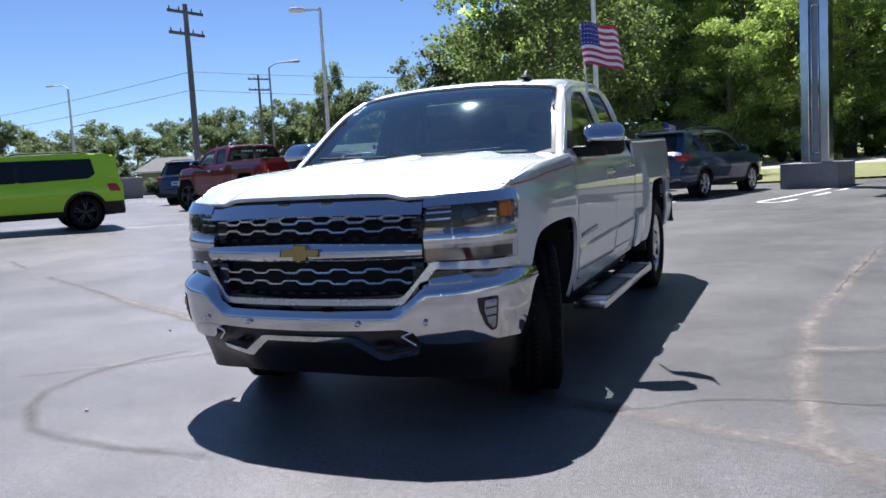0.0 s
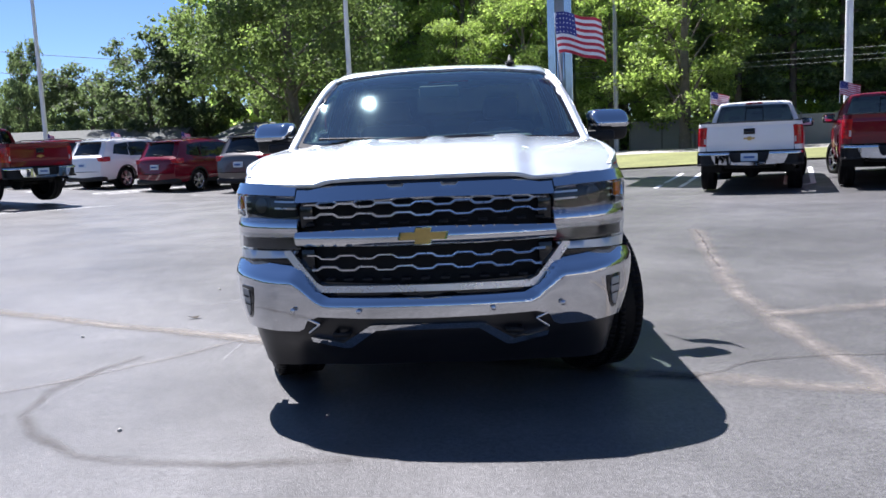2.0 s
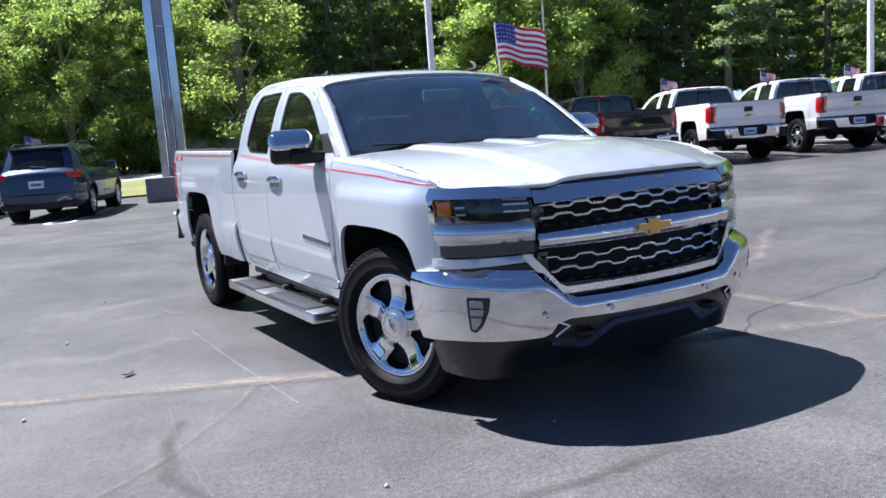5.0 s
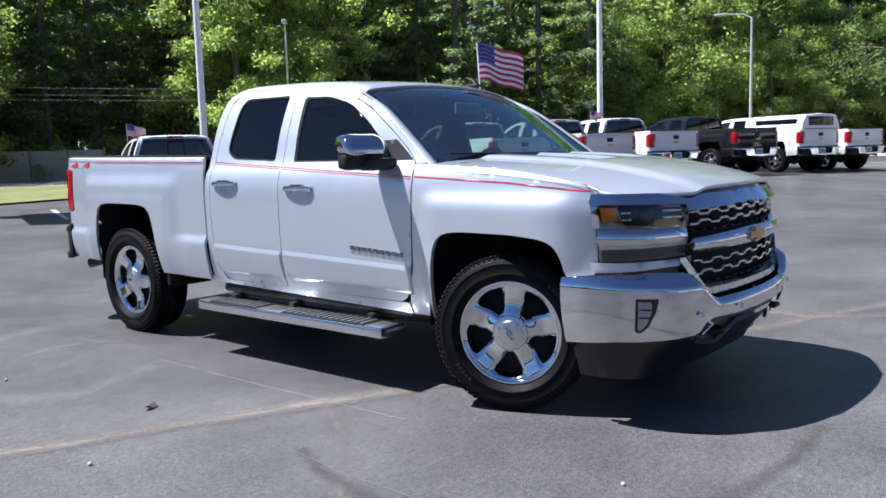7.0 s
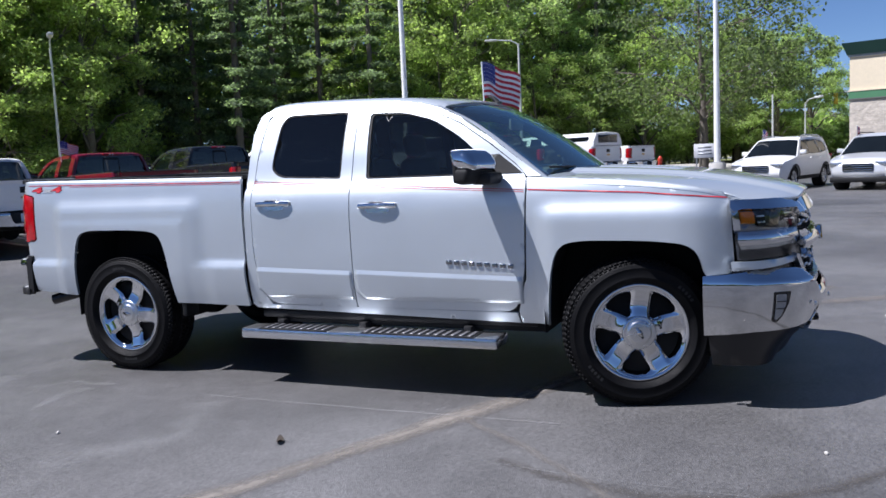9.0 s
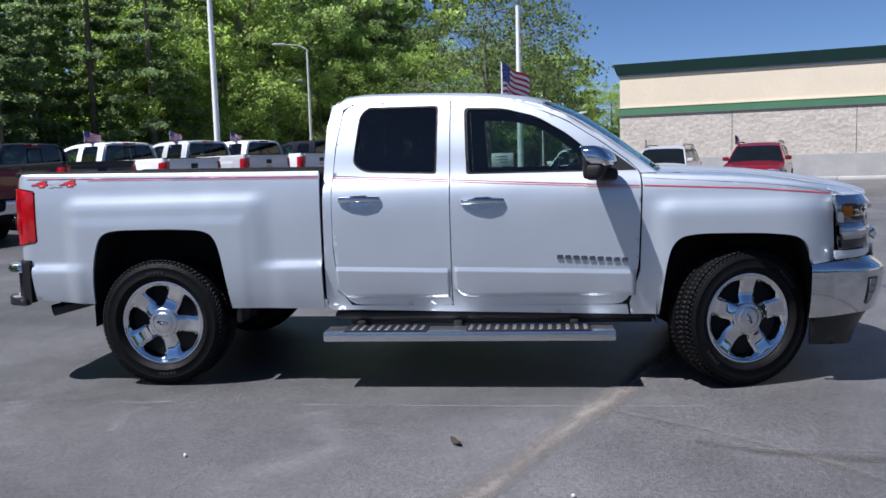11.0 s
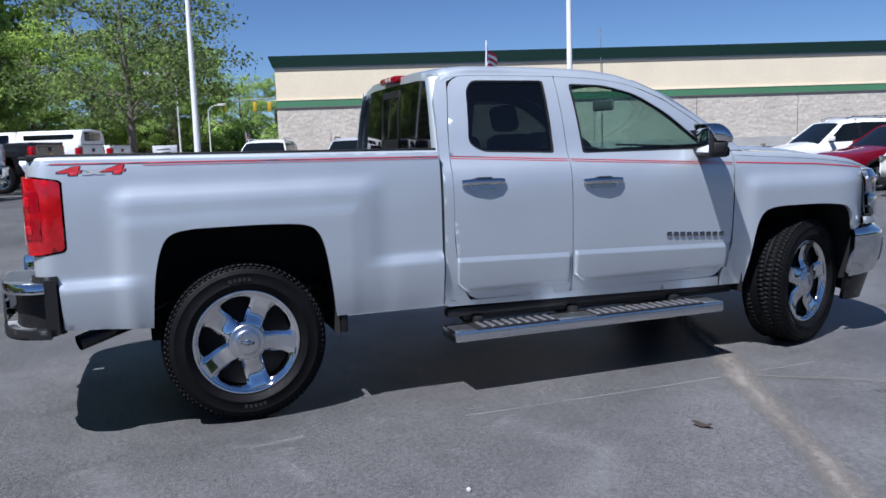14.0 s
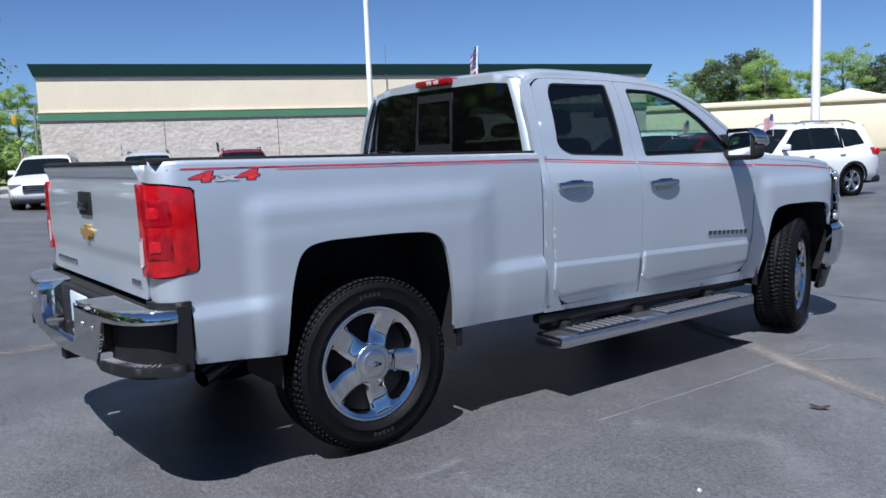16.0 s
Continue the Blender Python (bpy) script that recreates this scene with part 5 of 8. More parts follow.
ASPHALT = asphalt()
GRASS = surface("grass", (0.165, 0.175, 0.055), rough=0.9, coarse=0.25, cs=0.4, fine=0.35, fs=9, bump=0.5, bs=30)
ROADWAY = surface("pale_road", (0.36, 0.34, 0.31), rough=0.85, coarse=0.1, cs=0.4, fine=0.1, fs=30)
KERB_MAT = surface("kerb_concrete", (0.46, 0.44, 0.41), rough=0.85, coarse=0.12, cs=1.0, fine=0.1, fs=40)

sheet("ground", -500, 500, -500, 500, 100, 100, -0.28, GRASS, "mown grass and earth beyond the lot")
along = Matrix(((ROW.x, AXIS.x, 0, 0), (ROW.y, AXIS.y, 0, 0), (0, 0, 1, 0), (0, 0, 0, 1)))
# the lot's far edge runs along the row
sheet("parking_lot", -90, 48, -85, 23.6, 69, 54, 0.0, ASPHALT, "grey sealed asphalt with dusty stains", along)
sheet("grass_verge", -28, 40, 23.5, 34.5, 34, 8, 0.06, GRASS, "green grass verge along the road", along)
sheet("road", -90, 140, 34.4, 43.0, 60, 4, 0.05, ROADWAY, "pale sunlit road behind the verge", along)
sheet("side_road", 40, 56, -10, 34.4, 10, 20, 0.03, ROADWAY, "pale side road", along)


def strip(name, pts, width, material, label, lift=0.005, wobble=0.0, kind="structure", seed=1):
    """A mark along a polyline, with the way across it as its first map measure."""
    rng = random.Random(seed)
    dense = []
    for a, b in zip(pts, pts[1:]):
        a, b = Vector(a), Vector(b)
        n = max(1, int((b - a).length / 0.12))
        dense += [a.lerp(b, k / n) for k in range(n)]
    dense.append(Vector(pts[-1]))
    bm = bmesh.new()
    uv = bm.loops.layers.uv.new("UVMap")
    rows = []
    run = 0.0
    for i, p in enumerate(dense):
        d = (dense[min(i + 1, len(dense) - 1)] - dense[max(i - 1, 0)]).normalized()
        s = Vector((-d.y, d.x))
        off = wobble * (noise.noise(Vector((p.x * 2.3, p.y * 2.3, seed))) + 0.5 * noise.noise(Vector((p.x * 9, p.y * 9, seed))))
        w = width * (0.8 + 0.4 * noise.noise(Vector((p.x * 3, p.y * 3, 7 + seed)))) if wobble else width
        c = p + s * off
        q = [c - s * w / 2, c, c + s * w / 2]
        rows.append([(bm.verts.new((v.x, v.y, ground_z(v.x, v.y) + lift)), u) for v, u in zip(q, (0.0, 0.5, 1.0))])
    for a, b in zip(rows, rows[1:]):
        for i in range(2):
            f = bm.faces.new((a[i][0], b[i][0], b[i + 1][0], a[i + 1][0]))
            for lp, u in zip(f.loops, (a[i][1], b[i][1], b[i + 1][1], a[i + 1][1])):
                lp[uv].uv = (u, 0)
    bmesh.ops.recalc_face_normals(bm, faces=bm.faces)
    if sum(f.normal.z for f in bm.faces) < 0:
        bmesh.ops.reverse_faces(bm, faces=bm.faces)
    return tagged(finish(name, bm, material), label, kind=kind)


def stain(name, colour, strength, scale, rough=0.8):
    """A mark worn into the asphalt: thins out to its edges and breaks up."""
    m, n, l, b = nodes_of(name)
    b.inputs["Roughness"].default_value = rough
    geo = n.new("ShaderNodeTexCoord")
    co = geo.outputs["Object"]
    l.new(scaled_colour(n, l, colour, noise_ramp(n, l, co, 25, 0.75, 1.25)), b.inputs["Base Color"])
    sep = n.new("ShaderNodeSeparateXYZ")
    l.new(geo.outputs["UV"], sep.inputs[0])
    tri = n.new("ShaderNodeMath")
    tri.operation = "PINGPONG"
    tri.inputs[1].default_value = 0.5
    l.new(sep.outputs["X"], tri.inputs[0])
    two = n.new("ShaderNodeMath")
    two.operation = "MULTIPLY"
    two.inputs[1].default_value = 2.0 * strength
    l.new(tri.outputs[0], two.inputs[0])
    brk = n.new("ShaderNodeMath")
    brk.operation = "MULTIPLY"
    brk.use_clamp = True
    l.new(two.outputs[0], brk.inputs[0]), l.new(noise_ramp(n, l, co, scale, 0.1, 1.3, 6, 0.75), brk.inputs[1])
    clear, mix = n.new("ShaderNodeBsdfTransparent"), n.new("ShaderNodeMixShader")
    l.new(brk.outputs[0], mix.inputs[0]), l.new(clear.outputs[0], mix.inputs[1]), l.new(b.outputs[0], mix.inputs[2])
    l.new(mix.outputs[0], n["Material Output"].inputs["Surface"])
    return m


FAINT_TAN = stain("faint_dusty_seam", (0.175, 0.160, 0.145), 0.60, 2.2)
TAN_SEAL = stain("dusty_seam", (0.185, 0.166, 0.150), 0.9, 2.6)
PALE_SEAM = stain("pale_dusty_seam", (0.205, 0.184, 0.162), 0.95, 1.6)
DARK_SEAL = stain("dark_crack_seal", (0.045, 0.041, 0.038), 0.75, 5)
TYRE_MARK = stain("tyre_mark", (0.070, 0.062, 0.055), 0.55, 3)
# for dusty scuffs, and for the chrome wheel's reflected light painted on the ground
FAINT = stain("faint_scuff", (0.30, 0.30, 0.30), 0.22, 5)
CHALK = stain("chalk_mark", (0.36, 0.355, 0.35), 0.30, 6)
WORN_PAINT = stain("worn_line_paint", (0.62, 0.62, 0.62), 1.6, 16)
L1 = [(-9.5, 5.3), (-6.5, 3.6), (-4.5, 2.50), (-2.6, 1.50), (-1.04, 0.76), (0.2, 0.22), (1.35, -0.27), (2.3, -0.62), (3.4, -1.05)]
strip("seam_stain", L1[:7], 0.26, FAINT_TAN, "faint dusty seam across the asphalt", 0.004, 0.03, seed=2)
strip("seam_stain", L1[5:], 0.30, TAN_SEAL, "dusty tan seam across the asphalt", 0.004, 0.03, seed=2)
strip("seam_stain", L1[2:6], 0.24, PALE_SEAM, "narrow dusty tan seam across the asphalt", 0.0052, 0.02, seed=23)
strip("crack", L1[:3], 0.045, DARK_SEAL, "dark sealed crack in the asphalt", 0.006, 0.03, seed=2)
L2 = [(3.0, 6.4), (2.62, 4.4), (2.43, 3.26), (2.20, 1.80), (2.16, 0.6), (2.23, -0.53), (2.45, -0.95), (2.9, -1.6)]
strip("seam_stain", L2, 0.32, TAN_SEAL, "dusty tan seam across the asphalt", 0.0045, 0.03, seed=3)
strip("crack", L2[:3], 0.04, DARK_SEAL, "dark sealed crack in the asphalt", 0.0065, 0.04, seed=4)
strip("crack", [(1.30, -0.30), (1.7, 0.02), (2.21, 0.09), (3.3, 0.16), (4.6, 0.7)], 0.04, DARK_SEAL, "thin crack in the asphalt", 0.0055, 0.05, seed=5)
strip("seam_stain", [(-1.30, 0.86), (-1.42, 0.83), (-1.75, 0.40), (-2.08, 0.04), (-2.6, -0.35)], 0.10, FAINT_TAN, "dusty tan crack branching off the seam", 0.005, 0.03, seed=6)
strip("seam_stain", [(2.2, 1.2), (3.6, 1.5), (5.2, 2.6)], 0.35, TAN_SEAL, "broad dusty stain on the asphalt", 0.0048, 0.06, seed=16)
arc = [(-1.92 + 0.0, 0.50), (-2.05, 0.22), (-2.14, -0.2), (-2.06, -0.6), (-1.84, -0.91), (-1.5, -1.19), (-1.15, -1.29), (-0.78, -1.32), (-0.3, -1.30)]
strip("tyre_mark", arc, 0.13, TYRE_MARK, "curved dark tyre mark", 0.0058, 0.015, seed=7)
strip("chalk_line", [(-1.36, 2.60), (-1.37, 1.5), (-1.35, 0.36)], 0.032, CHALK, "thin white chalk line", 0.006, 0.008, seed=9)
strip("chalk_line", [(-1.9, 0.9), (-2.02, 0.1), (-2.05, -1.0), (-1.75, -2.2)], 0.018, FAINT, "thin scratched white line", 0.006, 0.01, seed=10)
strip("scuff", [(-2.3, 4.3), (-1.9, 4.15), (-1.3, 4.35)], 0.5, FAINT, "broad dusty scuff on the asphalt", 0.0050, 0.05, seed=21)
strip("scuff", [(-2.6, 2.6), (-2.0, 2.2), (-1.5, 2.5)], 0.45, FAINT, "broad dusty scuff on the asphalt", 0.0050, 0.05, seed=22)
# sunlight thrown down by the chrome rear wheel, painted as two pale strips
strip("scuff", [(-1.42, 3.50), (-1.62, 3.56), (-1.85, 3.47)], 0.16, FAINT, "pale painted glint thrown on the asphalt by the rear wheel", 0.0052, 0.02, seed=11)
strip("scuff", [(-1.30, 3.75), (-1.34, 3.60), (-1.30, 3.40)], 0.12, FAINT, "pale painted glint thrown on the asphalt by the rear wheel", 0.0054, 0.02, seed=12)
strip("worn_line", [(-16, 4.0), (-12.7, 9.2), (-10.8, 12.6), (-8.8, 16.0)], 0.12, WORN_PAINT, "worn white painted line", 0.004, 0.01, seed=15)
strip("worn_line", [(-16.5, 8.5), (-14.0, 12.0)], 0.10, WORN_PAINT, "worn white painted line", 0.004, 0.01, seed=18)


def at_row(a, b):
    """A place by metres along the row and along the stalls."""
    p = ROW * a + AXIS * b
    return p.x, p.y


# hairpin stall lines between the parked cars: two lines joined at the lane
for k in range(-14, 12):
    a = (-0.86 if k >= 0 else -1.0) + 2.75 * k
    strip("stall_line", [at_row(a - 0.27, 20.2), at_row(a - 0.27, 15.0), at_row(a - 0.14, 14.78), at_row(a + 0.14, 14.78), at_row(a + 0.27, 15.0), at_row(a + 0.27, 20.2)], 0.11, LINE_PAINT, "white painted hairpin stall line", 0.005)
for k in range(9):
    a = 26.4
    p0, p1 = Vector(at_row(a, 3.5 - 2.75 * k)), Vector(at_row(a - 5.2, 3.5 - 2.75 * k))
    strip("stall_line", [tuple(p0), tuple(p1)], 0.11, LINE_PAINT, "white painted stall line", 0.005)
for k in range(5):
    p0, p1 = Vector((11.5 - 2.6 * k, -16.6 + 0.95 * k)), Vector((9.8 - 2.6 * k, -11.9 + 0.95 * k))
    strip("stall_line", [tuple(p0), tuple(p1)], 0.11, LINE_PAINT, "white painted stall line", 0.005)


def kerb(pts, label):
    """A concrete kerb: a bevelled bar along a line."""
    bm = bmesh.new()
    for a, b in zip(pts, pts[1:]):
        a, b = Vector(a), Vector(b)
        n = max(1, int((b - a).length / 3.0))
        for k in range(n):
            p, q = a.lerp(b, k / n), a.lerp(b, (k + 1) / n)
            mid = (p + q) / 2
            box(bm, -(q - p).length / 2 + 0.004, (q - p).length / 2 - 0.004, -0.075, 0.075, -0.05, 0.15, 0.02,
                m=Matrix.Translation((mid.x, mid.y, ground_z(mid.x, mid.y))) @ Matrix.Rotation(math.atan2((q - p).y, (q - p).x), 4, "Z"))
    return tagged(finish("kerb", bm, KERB_MAT), label, kind="structure")


kerb([(38.0, 4.5), (35.0, -6.0), (27.6, -30.0)], "concrete kerb before the store wall")

# ---- other vehicles ----
CACHE = {}


def shared(name, key, make, material, parent, m=None, label=""):
    """A part whose mesh is made once and then shared."""
    if key not in CACHE:
        ob = finish(name, make(), material)
        CACHE[key] = ob.data
    else:
        ob = new(name, CACHE[key])
    ob.parent = parent
    if m is not None:
        ob.matrix_local = m
    return tagged(ob, label) if label else ob


def repaint(T, colour, label, skip=()):
    """Another body colour, and parts left out."""
    T["label"] = label
    for o in T.children_recursive:
        if o.type == "MESH":
            for s in o.material_slots:
                if s.material is SILVER:
                    s.link = "OBJECT"
                    s.material = colour
    gone = {c for o in T.children_recursive if o.name.split(".")[0] in skip for c in (o, *o.children_recursive)}
    for o in gone:
        bpy.data.objects.remove(o)
    return T


def on_lot(a, b, heading):
    """Where a vehicle stands: metres along the row and the stalls, and its compass heading in degrees from +y to +x."""
    x, y = at_row(a, b)
    return pose(x, y, ground_z(x, y), 0, 0, 180 - heading)


def car_wheel(T, x, y, r, sg, dark=False):
    hub = new("wheel")
    hub.parent = T
    hub.matrix_local = pose(x, y, r) @ Matrix.Diagonal((sg * 1.0, r / 0.36, r / 0.36, 1))

    def tyre():
        return lathe(bmesh.new(), [(0.25, -0.09), (0.29, -0.108), (0.335, -0.105), (0.357, -0.08), (0.36, 0), (0.357, 0.08), (0.335, 0.105), (0.29, 0.108), (0.25, 0.09)], 40)

    def rim():
        bm = lathe(bmesh.new(), [(0.25, -0.09), (0.225, -0.05), (0.23, 0.07), (0.245, 0.092), (0.255, 0.09)], 40)
        for k in range(5):
            for s in (-1, 1):
                box(bm, 0.055, 0.082, -0.018, 0.018, 0.03, 0.242, 0.005, m=pose(0, 0, 0, 72 * k + s * 9, 0, 0))
        lathe(bm, [(0.001, 0.09), (0.05, 0.088), (0.065, 0.075), (0.065, 0.04)], 20)
        return bm

    shared("tyre", "car_tyre", tyre, RUBBER, hub)
    shared("rim", "car_rim_dark" if dark else "car_rim", rim, GLOSS_BLACK if dark else SATIN, hub)
    shared("brake_disc", "car_disc", lambda: lathe(bmesh.new(), [(0.001, 0.02), (0.20, 0.02), (0.20, -0.06), (0.001, -0.06)], 24), LINER, hub)
    return hub


def suv(name, m, label, body, L=4.75, W=1.85, H=1.72, boxy=False, group="", flag=None, rails=True, lamp=None, dark=False, lower=True):
    """A crossover or off-roader, nose towards -y."""
    T = thing(name, m, label, "car", group)
    if boxy:
        P = [(-.485, .20), (-.50, .30), (-.497, .52), (-.48, .555), (-.27, .605), (-.235, .615), (-.165, .94), (-.10, .985), (.20, 1.0), (.43, .985), (.472, .955), (.488, .62), (.497, .58), (.50, .32), (.485, .20)]
    else:
        P = [(-.480, .18), (-.50, .30), (-.492, .45), (-.455, .525), (-.30, .595), (-.245, .620), (-.10, .925), (-.01, .985), (.15, 1.0), (.33, .975), (.400, .945), (.462, .67), (.490, .615), (.50, .36), (.485, .18)]
    P = [(a * L, b * H) for a, b in P]
    prof = []
    for k, ((y0, z0), (y1, z1)) in enumerate(zip(P, P[1:])):
        prof += [(y0 + (y1 - y0) * i / 4, z0 + (z1 - z0) * i / 4, k) for i in range(4)]
    prof.append((*P[-1], len(P) - 2))
    hw = curve_of([(0.16 * H, 0.44 * W), (0.30 * H, 0.49 * W), (0.48 * H, 0.50 * W), (0.58 * H, 0.485 * W), (0.64 * H, 0.462 * W), (0.94 * H, (0.40 if boxy else 0.358) * W), (1.0 * H, (0.375 if boxy else 0.315) * W)])

    def half(y, z):
        e = abs(y) / (L / 2)
        return hw(z) * (1 - (0.06 if boxy else 0.19) * max(0.0, (e - 0.66) / 0.34) ** 2.2)

    def skin(segs, lift=0.0, inset=0.0):
        bm = bmesh.new()
        pts = [(y, z) for y, z, k in prof if segs[0] <= k <= segs[1]]
        nxt = [(y, z) for y, z, k in prof if k == segs[1] + 1][:1]
        pts += nxt
        rows = []
        for i, (y, z) in enumerate(pts):
            a, b = pts[max(0, i - 1)], pts[min(len(pts) - 1, i + 1)]
            d = Vector((b[0] - a[0], b[1] - a[1])).normalized()
            nrm = Vector((-d.y, d.x))
            row = []
            for j in range(13):
                u = -1 + j / 6
                w = half(y, z) - inset
                bulge = 0.05 * (1 - u * u) * (1.0 if segs[0] < 5 else 0.4 if segs[0] <= 9 else 1.1)
                edge = -0.02 * max(0.0, abs(u) - 0.8) / 0.2
                q = (y + nrm.x * (lift + bulge + edge), z + nrm.y * (lift + bulge + edge))
                row.append(bm.verts.new((u * w, q[0], q[1])))
            rows.append(row)
        for a, b in zip(rows, rows[1:]):
            for j in range(12):
                bm.faces.new((a[j], a[j + 1], b[j + 1], b[j]))
        bmesh.ops.recalc_face_normals(bm, faces=bm.faces)
        c = Vector((0, 0, H * 0.5))
        if sum((f.calc_center_median() - c).dot(f.normal) for f in bm.faces) < 0:
            bmesh.ops.reverse_faces(bm, faces=bm.faces)
        return bm

    part("front_skin", skin((0, 4)), body, T)
    part("roof_skin", skin((6, 9)), body, T)
    part("tailgate", skin((11, 12)), body, T)
    part("rear_bumper", skin((13, 13), 0.012), BLACK_PLASTIC if boxy else body, T)
    part("wind_screen", skin((5, 5), -0.004), GLASS_FAR, T)
    part("rear_window", skin((10, 10), 0.006, 0.05 if boxy else 0.09), GLASS_FAR, T)
    part("roof_spoiler", block(-0.33 * W, 0.33 * W, 0.37 * L, 0.428 * L, 0.942 * H, 0.966 * H, bevel=0.012), body, T)
    part("rear_window_frame", skin((10, 10), -0.006), body, T)
    r = 0.215 * H if boxy else 0.205 * H
    ax = (-0.315 * L, 0.300 * L) if boxy else (-0.305 * L, 0.285 * L)
    bottom = []
    z0 = 0.18 * H
    for a in ax[::-1]:
        bottom += [(a + (r + 0.05) * math.cos(t), max(z0, r + (r + 0.05) * math.sin(t))) for t in (k * math.pi / 12 - 0.0 for k in range(13))]
    outline = P + bottom
    wz0, wz1 = 0.635 * H, 0.925 * H
    if boxy:
        wins = [[(-.205, .64), (-.02, .64), (-.02, .925), (-.145, .925)], [(-.005, .64), (.33, .66), (.365, .72), (.35, .925), (-.005, .925)]]
    else:
        wins = [[(-.19, .64), (.01, .645), (.01, .935), (-.075, .91)], [(.03, .645), (.215, .655), (.205, .93), (.03, .937)], [(.235, .66), (.385, .70), (.345, .89), (.225, .925)]]
    wins = [rounded([(a * L, b * H) for a, b in w], 0.04) for w in wins]
    for sg in (1, -1):
        o = Vector((sg, 0, 0))
        side = lambda lift: (lambda y, z: Vector((sg * (half(y, z) + lift), y, z)))
        S = part("body_side", panel(outline, side(0), 0.09, 0.03, wins, o), body, T)
        for w0, w1 in zip(wins, wins[1:]):
            e0, e1, lo, hi = max(p[0] for p in w0), min(p[0] for p in w1), 0.65 * H, 0.925 * H
            part("pillar_trim", panel([(e0 - 0.012, lo), (e1 + 0.012, lo), (e1 + 0.012, hi), (e0 - 0.012, hi)], side(0.004), 0.08, 0.006, out=o), GLOSS_BLACK, S)
        if boxy:
            part("corner_cladding", panel([(ax[1] + r + 0.06, z0 + 0.01), (0.488 * L, z0 + 0.01), (0.496 * L, 0.34 * H), (ax[1] + r + 0.02, 0.34 * H)], side(0.012), 0.1, 0.02, out=o), BLACK_PLASTIC, S)
        for w in wins:
            part("side_window", panel(w, side(-0.008), 0.12, 0.0, out=o), GLASS_FAR, S)
        if lower:
            sill = [(ax[0] + r + 0.06, z0 - 0.01), (ax[1] - r - 0.06, z0 - 0.01), (ax[1] - r - 0.03, z0 + 0.10), (ax[0] + r + 0.03, z0 + 0.10)]
            part("sill_cladding", panel(sill, side(0.012), 0.12, 0.02, out=o), BLACK_PLASTIC, S)
            for a in ax:
                ring = [(a + (r + 0.11) * math.cos(t), r + (r + 0.11) * math.sin(t)) for t in (k * math.pi / 14 for k in range(15))] + [(a + (r + 0.05) * math.cos(t), r + (r + 0.05) * math.sin(t)) for t in (math.pi - k * math.pi / 14 for k in range(15))]
                part("arch_cladding", panel(ring, side(0.010), 0.08, 0.02, out=o), BLACK_PLASTIC, S)
        for a in ax:
            part("wheel_housing", lathe(bmesh.new(), [(r + 0.05, sg * (half(a, r) - 0.01)), (r + 0.05, sg * (W / 2 - 0.34)), (0.001, sg * (W / 2 - 0.34))], 24, m=Matrix.Translation((0, a, r))), LINER, T)
            car_wheel(T, sg * (W / 2 - 0.145), a, r, sg, dark)
        # lamps
        tz0, tz1 = (0.46, 0.58) if boxy else (0.535, 0.645)
        bm = panel(rounded([(0.428 * L, (tz0 + 0.02) * H), (0.487 * L, (tz0 + 0.01) * H), (0.466 * L, tz1 * H), (0.415 * L, tz1 * H)], 0.04), side(0.008), 0.05, 0.03, out=o)
        lam = part("tail_lamp", bm, LENS_RED, T)
        yb = 0.489 * L
        part("tail_lens", block(min(sg * 0.27 * W, sg * 0.44 * W), max(sg * 0.27 * W, sg * 0.44 * W), yb - 0.05, yb + 0.022, (tz0 + 0.012) * H, (tz1 - 0.012) * H, bevel=0.03), LENS_RED, lam)
        part("head_lamp", block(min(sg * 0.24 * W, sg * 0.43 * W), max(sg * 0.24 * W, sg * 0.43 * W), -0.497 * L, -0.44 * L, 0.42 * H, 0.495 * H, bevel=0.02), SATIN, T)
        mz = 0.655 * H
        part("door_mirror", block(min(sg * half(0, mz), sg * (half(0, mz) + 0.20)), max(sg * half(0, mz), sg * (half(0, mz) + 0.20)), -0.19 * L, -0.165 * L, mz, mz + 0.13, bevel=0.03), body, T)
        for yh in (-0.02, 0.19):
            part("door_handle", block(min(sg * half(0, 0.56 * H), sg * (half(0, 0.56 * H) + 0.03)), max(sg * half(0, 0.56 * H), sg * (half(0, 0.56 * H) + 0.03)), yh * L, yh * L + 0.15, 0.565 * H, 0.585 * H, bevel=0.008), body, T)
        if rails:
            part("roof_rail", tube(bmesh.new(), [(sg * 0.33 * W, -0.05 * L, 0.985 * H), (sg * 0.33 * W, 0.0, 1.02 * H), (sg * 0.335 * W, 0.30 * L, 1.015 * H), (sg * 0.33 * W, 0.36 * L, 0.98 * H)], 0.018, 8), BLACK_PLASTIC if body is not WHITE else SATIN, T)
        part("exhaust_tip", tube(bmesh.new(), [(sg * 0.3 * W, 0.46 * L, 0.19 * H), (sg * 0.3 * W, 0.495 * L, 0.19 * H)], 0.035, 10), CHROME, T)
    part("rear_bumper_cover", block(-0.43 * W, 0.43 * W, 0.44 * L, 0.506 * L, 0.165 * H, (0.33 if boxy else 0.262) * H, bevel=0.05), BLACK_PLASTIC if lower else body, T)
    part("front_lower_cover", block(-0.43 * W, 0.43 * W, -0.503 * L, -0.44 * L, 0.14 * H, 0.24 * H, bevel=0.05), BLACK_PLASTIC, T)
    g = part("grille", block(-0.23 * W, 0.23 * W, -0.512 * L, -0.46 * L, 0.33 * H, 0.47 * H, bevel=0.03), GLOSS_BLACK, T)
    for k in range(3):
        part("grille_bar", block(-0.22 * W, 0.22 * W, -0.5165 * L, -0.505 * L, (0.35 + 0.04 * k) * H, (0.362 + 0.04 * k) * H, bevel=0.004), CHROME, g)
